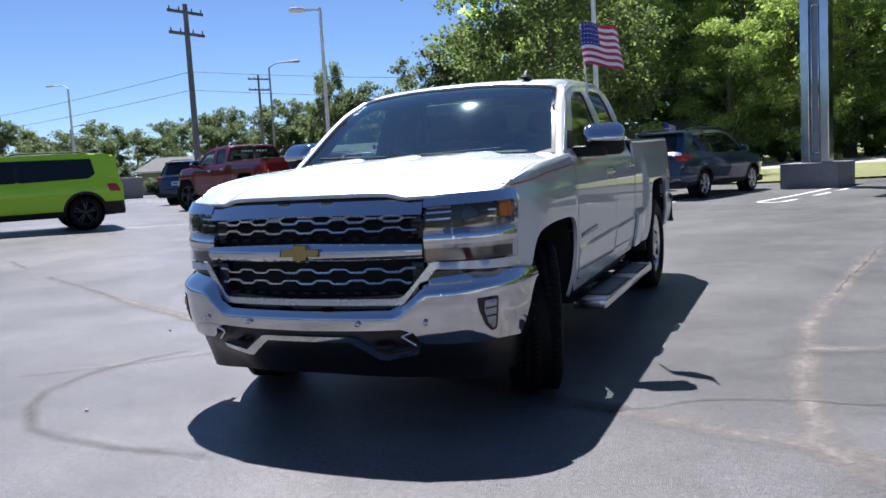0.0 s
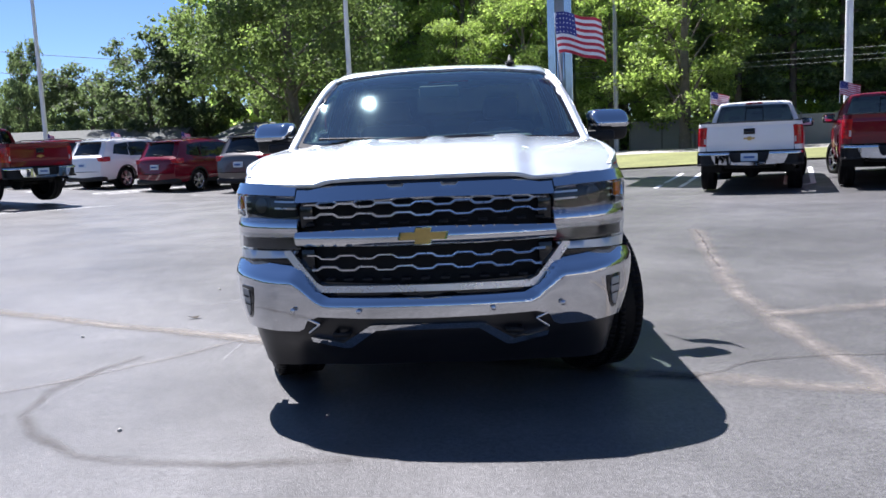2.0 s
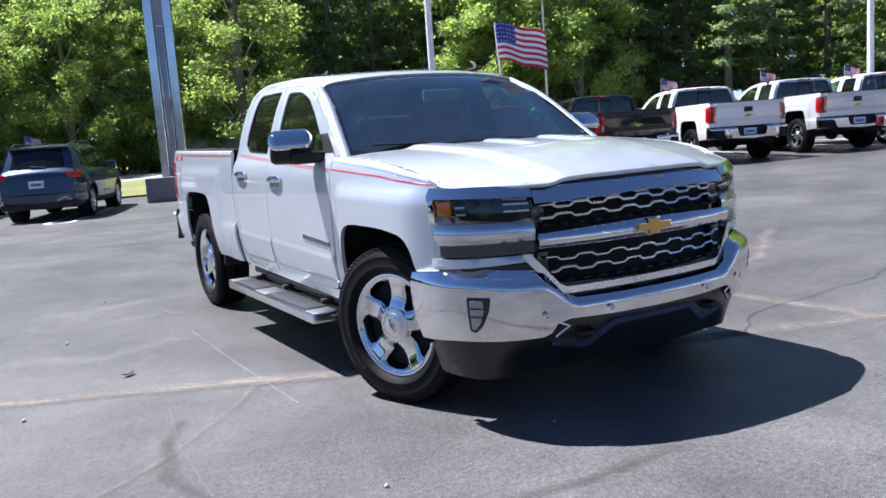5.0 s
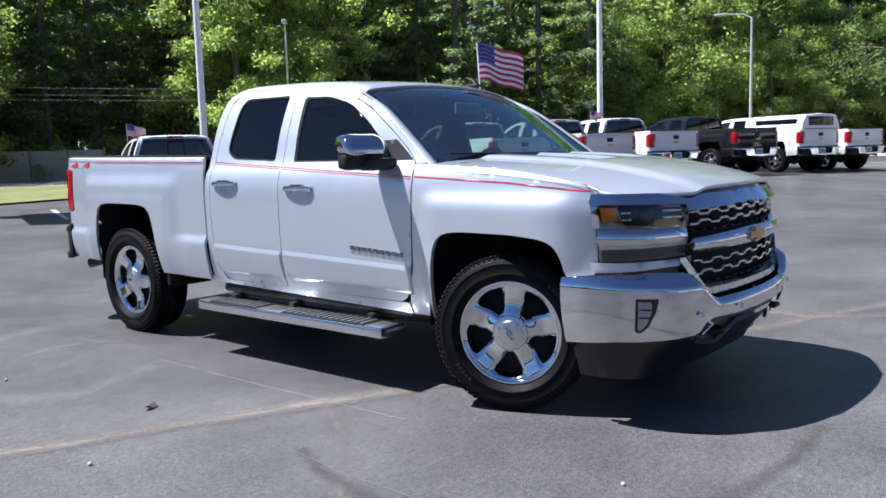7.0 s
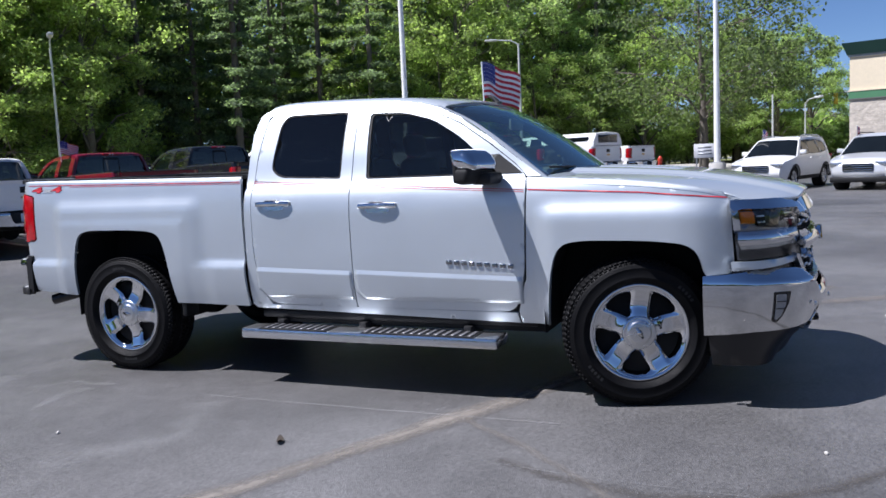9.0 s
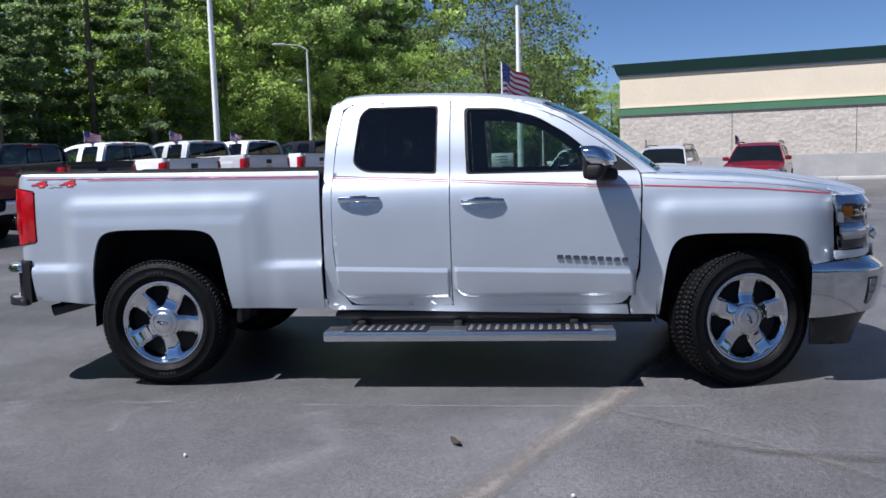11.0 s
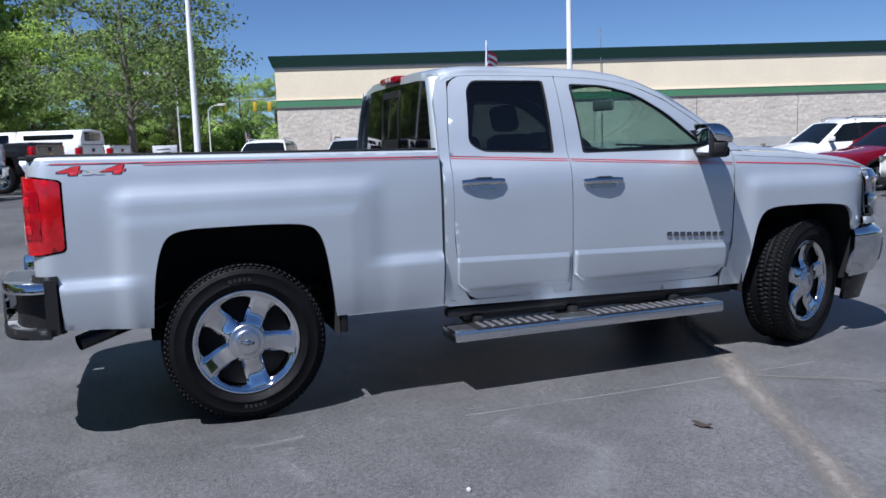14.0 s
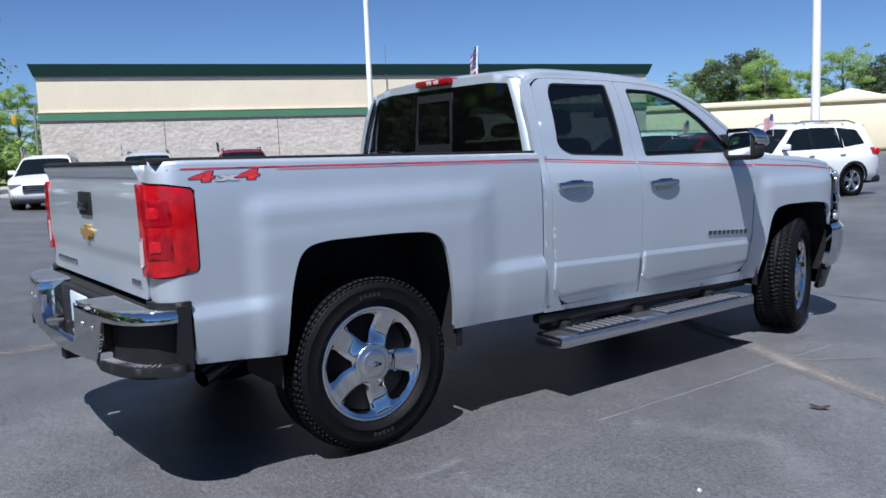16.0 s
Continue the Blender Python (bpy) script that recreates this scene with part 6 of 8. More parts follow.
    pl = part("number_plate", block(-0.16, 0.16, 0.50 * L, 0.514 * L, 0.44 * H, 0.53 * H, bevel=0.004), PLATE, T)
    part("plate_bar", block(-0.11, 0.11, 0.514 * L, 0.516 * L, 0.47 * H, 0.50 * H), PLATE_BAR, pl)
    part("rear_wiper", tube(bmesh.new(), [(-0.2, 0.472 * L, 0.70 * H), (0.15, 0.470 * L, 0.72 * H)], 0.012, 6), BLACK_PLASTIC, T)
    part("under_body", block(-0.40 * W, 0.40 * W, -0.46 * L, 0.46 * L, 0.16 * H, 0.40 * H, bevel=0.04), LINER, T)
    if boxy:
        part("spare_badge", block(-0.03, 0.03, 0.492 * L, 0.498 * L, 0.5 * H, 0.54 * H), BLACK_PLASTIC, T)
    return T


SKIP = ("badge_bar", "sidewall_mark", "grille_tab", "grille_end", "grille_wire", "parking_sensor", "lamp_bar", "projector", "tread_rib", "fog_divider", "steering_wheel", "dash_hood", "wiper", "running_board", "pin_stripe", "decal_outline", "decal_text", "tow_hitch", "engine_bay", "front_seat")
H_OUT = STALL           # nose away from the lane
row_trucks = [
    (0.98, 13.0, WHITE, "white pickup truck with chrome rear bumper parked in a row"),
    (3.55, 13.0, RED, "dark red pickup truck with black rear bumper in a row"),
    (6.25, 13.0, BLACK, "black pickup truck with chrome bumper parked in a row"),
    (8.9, 13.0, WHITE, "white pickup truck with tall tyres parked in a row"),
    (11.65, 13.0, GREYWHITE, "pearl silver pickup truck parked in a row"),
    (14.05, 13.0, WHITE, "white work pickup truck with grey bumper in a row"),
    (17.4, 13.0, BLACK, "black pickup truck on bright wheels parked in a row"),
    (20.35, 13.0, WHITE, "white pickup truck with a matching bed canopy"),
    (22.75, 13.0, WHITE, "white pickup truck at the end of the row"),
]
for a, b, colour, label in row_trucks:
    t = copy_thing(truck, on_lot(a, b, H_OUT) @ pose(0, -4.62, 0.02 if colour is not BLACK else 0.05))
    t.name = "pickup_truck"
    tagged(repaint(t, colour, label, SKIP), group="pickups in the row")
    if label.endswith("canopy"):
        bm = bmesh.new()
        rows = []
        for y in (2.56, 2.60, 4.50, 4.56):
            e = 0.02 if y in (2.56, 4.56) else 0.0
            rows.append([bm.verts.new((x, y, z)) for x, z in ((-0.94 + e, 1.33), (-0.90 + e, 1.55), (-0.74 + e, 1.80 - e), (0, 1.84 - e), (0.74 - e, 1.80 - e), (0.90 - e, 1.55), (0.94 - e, 1.33))])
        for p, q in zip(rows, rows[1:]):
            for i in range(6):
                bm.faces.new((p[i], p[i + 1], q[i + 1], q[i]))
        bm.faces.new(rows[0]), bm.faces.new(rows[-1][::-1])
        bmesh.ops.recalc_face_normals(bm, faces=bm.faces)
        C = part("bed_canopy", bm, WHITE, t, smooth=False)
        for sg in (1, -1):
            part("canopy_window", block(min(sg * 0.84, sg * 0.905), max(sg * 0.84, sg * 0.905), 2.80, 4.35, 1.47, 1.68, bevel=0.03, m=None), GLASS_FAR, C)
        part("canopy_rear_window", block(-0.62, 0.62, 4.54, 4.568, 1.46, 1.74, bevel=0.03), GLASS_FAR, C)
# the raised red pickup across the lane
t = copy_thing(truck, pose(-12.95, 16.25, ground_z(-12.95, 16.25) + 0.08, 0, 0, 180 - 294) @ pose(0, -1.8, 0))
for o in t.children:
    if o.name.startswith("wheel") and o.type == "EMPTY":
        o.matrix_local = o.matrix_local @ Matrix.Diagonal((1.15, 1.18, 1.18, 1))
for o in t.children_recursive:
    if o.type == "MESH" and o.name.split(".")[0] in ("rim", "spokes", "hub_cap"):
        for s in o.material_slots:
            s.link = "OBJECT"
            s.material = GLOSS_BLACK
t.name = "pickup_truck"
repaint(t, MAROON, "faded dark red pickup truck with white window lettering", SKIP)
bm = bmesh.new()
for k in range(9):
    if k != 4:
        box(bm, -0.42 + 0.095 * k, -0.42 + 0.095 * k + 0.07, 2.525, 2.532, 1.60, 1.655)
part("window_lettering", bm, FLAG_WHITE, next(o for o in t.children if o.name.startswith("rear_glass")))

G1 = "crossovers in the row"
for a, b, col, L, W, H, label in (
        (-7.05, 16.2, BLUE, 4.95, 1.95, 1.76, "dark blue crossover with roof rails parked in a row"),
        (-10.2, 16.55, WHITE, 5.05, 1.98, 1.74, "white crossover with wrap-round tail lamps in a row"),
        (-13.4, 16.75, TAN, 5.1, 1.98, 1.76, "brown-grey crossover parked in a row"),
        (-16.6, 16.8, RED, 4.5, 1.84, 1.66, "red compact crossover parked in a row"),
        (-19.8, 17.0, WHITE, 4.65, 1.84, 1.66, "white compact crossover with red lamps in a row"),
        (-22.9, 17.0, MAROON, 4.65, 1.84, 1.66, "dark red crossover parked in a row"),
        (-26.1, 17.2, RED, 4.5, 1.84, 1.66, "red crossover parked further along the row")):
    x, y = at_row(a, b)
    suv("crossover", on_lot(a, b + L / 2 - 0.45, H_OUT), label, col, L, W, H, group=G1)
suv("off_roader", pose(-14.0, 9.3, ground_z(-14.0, 9.3), 0, 0, 180 - 215), "lime green boxy off-roader with black trim and dark wheels", LIME, 4.25, 1.81, 1.69, True, dark=True)
suv("crossover", pose(-19.8, 23.1, ground_z(-19.8, 23.1), 0, 0, 180 - 350), "grey-blue crossover parked by the houses", BLUE, 4.7, 1.85, 1.68)
G2 = "cars facing the lane by the store"
for k, (col, label) in enumerate(((WHITE, "white crossover parked nose out near the store"), (GREYWHITE, "silver crossover with dark grille parked nose out"),
                                  (MAROON, "dark red crossover parked nose out near the store"))):
    p = Vector((24.6, -0.3)) - AXIS * 3.0 * k
    suv("crossover", pose(p.x, p.y, ground_z(p.x, p.y), 0, 0, 180 - (STALL + 270)), label, col, 4.55, 1.84, 1.66, group=G2)
G3 = "cars by the lane's end"
for (x, y), col, label in (((6.46, -11.97), WHITE, "white crossover with black roof rails parked in a row"), ((9.26, -12.72), RED, "bright red car parked between white cars"),
                           ((12.1, -13.5), WHITE, "white car parked beside a red one")):
    suv("crossover", pose(x, y, 0, 0, 0, 180 - 15), label, col, 4.3, 1.80, 1.66 if col is WHITE else 1.52, group=G3)
suv("crossover", pose(30.5, -40, 0.3, 0, 0, 60), "white crossover far off before the shops", WHITE, 4.6, 1.85, 1.68)

# ---- trees ----


def leaf_material(name, colour, tone=0.35, red=0.0):
    m, n, l, b = nodes_of(name)
    geo, info = n.new("ShaderNodeNewGeometry"), n.new("ShaderNodeObjectInfo")
    r1, r2 = n.new("ShaderNodeMapRange"), n.new("ShaderNodeMapRange")
    r1.inputs["To Min"].default_value, r1.inputs["To Max"].default_value = 1 - tone, 1 + tone
    r2.inputs["To Min"].default_value, r2.inputs["To Max"].default_value = 0.84, 1.16
    l.new(geo.outputs["Random Per Island"], r1.inputs["Value"]), l.new(info.outputs["Random"], r2.inputs["Value"])
    col = scaled_colour(n, l, colour, r1.outputs["Result"], r2.outputs["Result"])
    l.new(col, b.inputs["Base Color"])
    b.inputs["Roughness"].default_value = 0.55
    b.inputs["Specular IOR Level"].default_value = 0.3
    tr, mix = n.new("ShaderNodeBsdfTranslucent"), n.new("ShaderNodeMixShader")
    tint = n.new("ShaderNodeVectorMath")
    tint.operation = "MULTIPLY"
    tint.inputs[1].default_value = (1.75, 1.9, 1.05)
    l.new(col, tint.inputs[0]), l.new(tint.outputs[0], tr.inputs["Color"])
    mix.inputs[0].default_value = 0.62
    l.new(b.outputs[0], mix.inputs[1]), l.new(tr.outputs[0], mix.inputs[2])
    l.new(mix.outputs[0], n["Material Output"].inputs["Surface"])
    return m


LEAF_BRIGHT = leaf_material("spring_leaves", (0.246, 0.310, 0.122))
LEAF_MID = leaf_material("green_leaves", (0.255, 0.320, 0.148))
LEAF_DEEP = leaf_material("deep_green_leaves", (0.255, 0.320, 0.160))
LEAF_OAK = leaf_material("dark_oak_leaves", (0.100, 0.131, 0.066))
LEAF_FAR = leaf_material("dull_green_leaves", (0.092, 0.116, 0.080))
NEEDLES = leaf_material("pine_needles", (0.145, 0.190, 0.125))
BARK = surface("bark", (0.14, 0.12, 0.10), rough=0.95, coarse=0.25, cs=3, fine=0.3, fs=40, bump=0.6, bs=30)


def leaf_cloud(name, centres, radii, count, size, rng, material, parent, flat=0.5):
    """Many small leaf sprays filling lobes, denser to the outside."""
    centres, radii = np.array(centres), np.array(radii)
    vol = radii.prod(1) ** 0.75
    pick = rng.choice(len(centres), count, p=vol / vol.sum())
    d = rng.normal(size=(count, 3))
    d /= np.linalg.norm(d, axis=1)[:, None]
    rad = rng.random(count) ** 0.55 * (0.8 + 0.45 * rng.random(count) ** 3)
    p = centres[pick] + d * rad[:, None] * radii[pick]
    nrm = d * 0.35 + rng.normal(size=(count, 3)) * 0.7 + np.array([0, 0, flat])
    nrm /= np.linalg.norm(nrm, axis=1)[:, None]
    u = np.cross(nrm, rng.normal(size=(count, 3)))
    u /= np.linalg.norm(u, axis=1)[:, None]
    v = np.cross(nrm, u)
    s = size * (0.55 + 0.9 * rng.random(count))[:, None]
    k = s * (0.45 + 0.3 * rng.random(count))[:, None]
    bend = nrm * s * 0.25
    co = np.stack([p - u * s + bend * 0, p + v * k + bend, p + u * s, p - v * k + bend], 1).reshape(-1, 3)
    me = bpy.data.meshes.new(name)
    me.vertices.add(len(co))
    me.vertices.foreach_set("co", co.ravel())
    me.loops.add(count * 4)
    me.loops.foreach_set("vertex_index", np.arange(count * 4))
    me.polygons.add(count)
    me.polygons.foreach_set("loop_start", np.arange(count) * 4)
    me.materials.append(material)
    me.update(calc_edges=True)
    me.validate()
    ob = new(name, me)
    ob.parent = parent
    return ob


def broadleaf(m, label, seed, height=13.0, spread=4.5, material=LEAF_MID, count=9000, size=0.16, low=0.28, category="tree"):
    """A tree with a tapered trunk, limbs and an uneven crown of leaf sprays."""
    T = thing("tree", m, label, category)
    rng, rnd = np.random.default_rng(seed), random.Random(seed)
    bm = bmesh.new()
    lean = [Vector((rnd.uniform(-0.3, 0.3), rnd.uniform(-0.3, 0.3), 0)) for _ in range(2)]
    spine = [Vector((0, 0, -0.2)), Vector((0, 0, height * 0.15)), lean[0] + Vector((0, 0, height * 0.42)), lean[0] + lean[1] + Vector((0, 0, height * 0.86))]
    r0 = 0.018 * height + 0.05
    tube(bm, spine, [r0 * 1.25, r0, r0 * 0.7, r0 * 0.15], 9)
    lobes, radii = [], []
    n = 19
    for k in range(n):
        f = low + (0.96 - low) * (k + 0.5) / n
        a = k * 2.4 + rnd.uniform(-0.5, 0.5)
        reach = spread * math.sin(math.pi * min(1.0, (f - low * 0.7) / (1.02 - low * 0.7))) ** 0.6 * rnd.uniform(0.5, 0.95)
        reach = max(reach, spread * 0.55 * rnd.uniform(0.7, 1.1)) if f < 0.7 else reach
        base = spine[1].lerp(spine[2], min(1, f / 0.5)) if f < 0.5 else spine[2].lerp(spine[3], (f - 0.5) / 0.5 * 0.8)
        base = Vector((base.x, base.y, height * max(low * 0.75, f - 0.18)))
        tip = Vector((math.cos(a) * reach, math.sin(a) * reach, height * f))
        mid = base.lerp(tip, 0.5) + Vector((0, 0, 0.05 * height))
        tube(bm, [base, mid, tip], [r0 * 0.42 * (1.1 - f), r0 * 0.25 * (1.1 - f), 0.02], 6)
        for j in range(6):
            q = mid.lerp(tip, rnd.uniform(0.7, 1.1)) + Vector((rnd.uniform(-1, 1), rnd.uniform(-1, 1), rnd.uniform(-0.8, 0.8))) * spread * 0.30
            tube(bm, [mid.lerp(tip, 0.5), q], [r0 * 0.12, 0.012], 5)
            lobes.append(q)
            s = spread * rnd.uniform(0.11, 0.25)
            radii.append((s * 1.15, s * 1.15, s * 0.7))
    part("trunk", bm, BARK, T)
    leaf_cloud("crown", lobes, radii, count, size, rng, material, T)
    return T


def conifer(m, label, seed, height=16.0, spread=3.2, count=7000):
    """A pine or spruce: whorls of drooping boughs with needle sprays."""
    T = thing("tree", m, label, "tree")
    rng, rnd = np.random.default_rng(seed), random.Random(seed)
    bm = bmesh.new()
    tube(bm, [(0, 0, -0.2), (0, 0, height * 0.5), (0, 0, height)], [0.24, 0.16, 0.02], 8)
    lobes, radii = [], []
    z = height * 0.16
    while z < height * 0.97:
        f = z / height
        reach = spread * (1.05 - f) ** 0.8 * rnd.uniform(0.75, 1.05)
        for k in range(5):
            a = rnd.uniform(0, 6.28)
            tip = Vector((math.cos(a) * reach, math.sin(a) * reach, z - reach * 0.18))
            tube(bm, [(0, 0, z), tip], [0.045, 0.012], 5)
            for s in (0.45, 0.8, 1.0):
                lobes.append(Vector((0, 0, z)).lerp(tip, s))
                radii.append((reach * 0.24 + 0.12, reach * 0.24 + 0.12, 0.16 + 0.06 * reach))
        z += height * rnd.uniform(0.035, 0.055)
    part("trunk", bm, BARK, T)
    leaf_cloud("crown", lobes, radii, count, 0.105, rng, NEEDLES, T, flat=0.9)
    return T


def shrub(m, label, seed, r=1.2, material=LEAF_MID, count=2500, category="bush"):
    T = thing("bush", m, label, category)
    rng, rnd = np.random.default_rng(seed), random.Random(seed)
    bm = bmesh.new()
    lobes, radii = [], []
    for k in range(9):
        a, q = rnd.uniform(0, 6.28), rnd.uniform(0.1, 0.75) * r
        tip = Vector((math.cos(a) * q, math.sin(a) * q, rnd.uniform(0.45, 1.1) * r))
        tube(bm, [(0, 0, -0.1), tip * 0.6, tip], [0.035, 0.025, 0.01], 5)
        lobes.append(tip * 0.8)
        s = r * rnd.uniform(0.35, 0.5)
        radii.append((s, s, s * 0.9))
    part("stem", bm, BARK, T)
    leaf_cloud("leaves", lobes, radii, count, 0.09, rng, material, T)
    return T


def polar(az, dist, origin=(-2.5, -1.0)):
    a = radians(az)
    return origin[0] + dist * math.sin(a), origin[1] + dist * math.cos(a)


def plant(proto, x, y, s, turn, sz=None):
    t = copy_thing(proto, pose(0, 0, 0))
    t.matrix_basis = pose(x, y, ground_z(min(x, 60), y) - 0.05, 0, 0, turn) @ Matrix.Diagonal((s, s, sz or s, 1))
    t.name = proto.name.split(".")[0]
    return t


# the great tree beside the road, nearest of the wood
broadleaf(pose(-9.6, 39.0, 0), "large spreading leafy tree with a forked dark trunk", 3, 15.5, 7.2, LEAF_OAK, 34000, 0.115, 0.20)
kinds = [
    broadleaf(pose(*polar(21, 56), 0.3), "tall leafy tree at the wood's edge", 11, 17, 4.6, LEAF_MID, 21000, 0.108, 0.22),
    broadleaf(pose(*polar(33, 52), 0.3), "bright spring-green leafy tree at the wood's edge", 12, 15, 4.8, LEAF_BRIGHT, 21000, 0.106, 0.12),
    broadleaf(pose(*polar(12, 60), 0.3), "deep green leafy tree in the wood", 13, 18, 5.0, LEAF_DEEP, 21000, 0.112, 0.22),
    broadleaf(pose(*polar(60, 58), 0.4), "light green open-branched tree by the side road", 14, 12, 5.2, LEAF_BRIGHT, 20000, 0.10, 0.18),
]
far_kinds = [broadleaf(pose(*polar(16, 68), 0.3), "tall dense tree deep in the wood", 15, 18, 5.0, LEAF_MID, 3600, 0.30, 0.12),
             broadleaf(pose(*polar(27, 70), 0.3), "tall leafy tree deep in the wood", 16, 18, 5.0, LEAF_BRIGHT, 3600, 0.30, 0.12)]
pines = [conifer(pose(*polar(44, 54), 0.4), "dark green pine with drooping boughs", 21, 17, 3.4, 14000),
         conifer(pose(*polar(52, 60), 0.4), "tall dark spruce in the wood", 22, 21, 3.0, 14000)]
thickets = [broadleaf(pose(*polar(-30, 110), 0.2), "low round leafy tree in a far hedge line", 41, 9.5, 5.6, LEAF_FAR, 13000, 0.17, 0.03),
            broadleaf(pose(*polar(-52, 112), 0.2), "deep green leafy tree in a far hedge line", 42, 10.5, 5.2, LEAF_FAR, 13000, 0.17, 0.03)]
bushes = [shrub(pose(*polar(28, 50), 0.3), "low green undergrowth bush", 31, 1.6, LEAF_DEEP, 3200), shrub(pose(*polar(38, 49), 0.3), "bright green undergrowth bush", 32, 1.5, LEAF_MID, 3200)]
rnd = random.Random(5)
az = -8.0
k = 0
while az < 77:
    p = polar(az, rnd.uniform(50, 55) + max(0.0, az - 58) * 0.9)
    proto = [kinds[0], kinds[2], pines[0], kinds[1], kinds[2], kinds[0], pines[1]][k % 7]
    if 24 < az < 33 or 43.5 < az < 61:
        proto = pines[k % 2]
    elif 34 < az < 43:
        proto = kinds[1]
    plant(proto, *p, rnd.uniform(0.9, 1.15), rnd.uniform(0, 360), rnd.uniform(0.95, 1.2))
    az += rnd.uniform(2.6, 3.6)
    k += 1
az = -12.0
while az < 79:
    p = polar(az, rnd.uniform(62, 70) + max(0.0, az - 58) * 0.8)
    plant(pines[k % 2] if 24 < az < 33 or 44 < az < 61 else [far_kinds[0], far_kinds[1], far_kinds[0]][k % 3], *p, rnd.uniform(1.15, 1.4), rnd.uniform(0, 360), rnd.uniform(1.2, 1.5))
    az += rnd.uniform(2.8, 3.8)
    k += 1
az = -14.0
while az < 79:
    p = polar(az, rnd.uniform(80, 88))
    plant(far_kinds[k % 2], *p, rnd.uniform(1.5, 1.8), rnd.uniform(0, 360), rnd.uniform(1.4, 1.7))
    az += rnd.uniform(3.4, 4.4)
    k += 1
az = -6.0
while az < 84:
    p = polar(az, rnd.uniform(48, 58) + max(0.0, az - 58) * 0.9)
    plant(bushes[k % 2], *p, rnd.uniform(0.9, 1.7), rnd.uniform(0, 360))
    az += rnd.uniform(1.3, 2.2)
    k += 1
az = 78.0
while az < 97:
    plant(bushes[k % 2], *polar(az, rnd.uniform(80, 86)), rnd.uniform(1.8, 2.8), rnd.uniform(0, 360))
    az += rnd.uniform(1.4, 2.0)
    k += 1
# bright rounded trees before the wood, and those beside the store
for a_, d_, s_ in ((1.5, 47, 0.62), (6.5, 46, 0.72), (12.5, 47, 0.66), (17.8, 44.5, 0.92), (36.0, 47.5, 0.84), (38.8, 49, 0.9), (41.5, 48, 0.86), (61.5, 55, 0.80), (65.5, 57, 0.85), (72.5, 62, 0.74), (76.0, 66, 0.80), (80, 70, 0.95), (83.5, 74, 0.95)):
    plant(kinds[3] if a_ > 55 else kinds[1], *polar(a_, d_), s_, a_ * 40, s_ * 0.95)
broadleaf(pose(44.4, 4.2, 0.3), "open spreading tree at the store's corner", 51, 10.8, 6.2, LEAF_OAK, 12000, 0.11, 0.34)
for a_, d_, s_ in ((87, 74, 0.85), (90.5, 78, 0.85), (93.5, 86, 0.72), (96, 88, 0.66), (86, 80, 0.95), (88.5, 72, 0.78), (98.5, 90, 0.6)):
    plant(kinds[3] if int(a_) % 2 else kinds[0], *polar(a_, d_), s_, a_ * 70, s_ * (1.0 if int(a_) % 2 else 0.8))
# low far trees across the open side, left of the great tree, and past the store
az = -70.0
while az < -14:
    p = polar(az, rnd.uniform(100, 125))
    plant([thickets[1], thickets[0], thickets[1], thickets[0], thickets[1], thickets[0]][k % 6], *p, rnd.uniform(0.7, 1.0), rnd.uniform(0, 360), rnd.uniform(0.66, 1.0))
    az += rnd.uniform(1.5, 2.3)
    k += 1
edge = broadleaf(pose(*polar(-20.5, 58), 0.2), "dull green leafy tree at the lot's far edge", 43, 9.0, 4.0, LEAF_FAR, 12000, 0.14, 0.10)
plant(edge, *polar(-28.5, 66), 0.55, 120, 1.05)
plant(edge, *polar(-24.8, 64), 0.9, 200, 0.85)
plant(edge, *polar(-17.0, 60), 1.0, 90, 1.25)
az = 138.0
while az < 182:
    p = polar(az, rnd.uniform(150, 175))
    proto = [kinds[0], thickets[1], kinds[2], kinds[1], pines[0], kinds[2]][k % 6]
    plant(proto, *p, rnd.uniform(1.3, 1.7) if k % 6 == 1 else rnd.uniform(1.0, 1.2), rnd.uniform(0, 360), rnd.uniform(1.25, 1.7) if k % 6 == 1 else rnd.uniform(0.8, 1.05))
    az += rnd.uniform(1.3, 1.9)
    k += 1
# the same low trees, unseen, added behind the camera's way to darken reflections
az = 184.0
while az < 288:
    plant(thickets[k % 2], *polar(az, rnd.uniform(95, 120)), rnd.uniform(0.9, 1.3), rnd.uniform(0, 360), rnd.uniform(0.9, 1.3))
    az += rnd.uniform(2.0, 3.0)
    k += 1
for x_, y_, r_, s_ in ((-30.2, 27.6, 0.95, 132), (-31.0, 28.6, 0.9, 138)):
    shrub(pose(x_, y_, ground_z(x_, y_)), "trimmed yellow-green hedge bush", s_, r_, LEAF_BRIGHT, 3000)
for n_, (x_, y_) in enumerate(((-32.2, 34.0), (-31.5, 34.7), (-30.8, 35.4), (-30.1, 36.1), (-29.3, 36.8), (-28.5, 37.5))):
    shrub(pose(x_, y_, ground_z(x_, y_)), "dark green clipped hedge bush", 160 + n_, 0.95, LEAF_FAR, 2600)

# ---- store, houses and shops ----

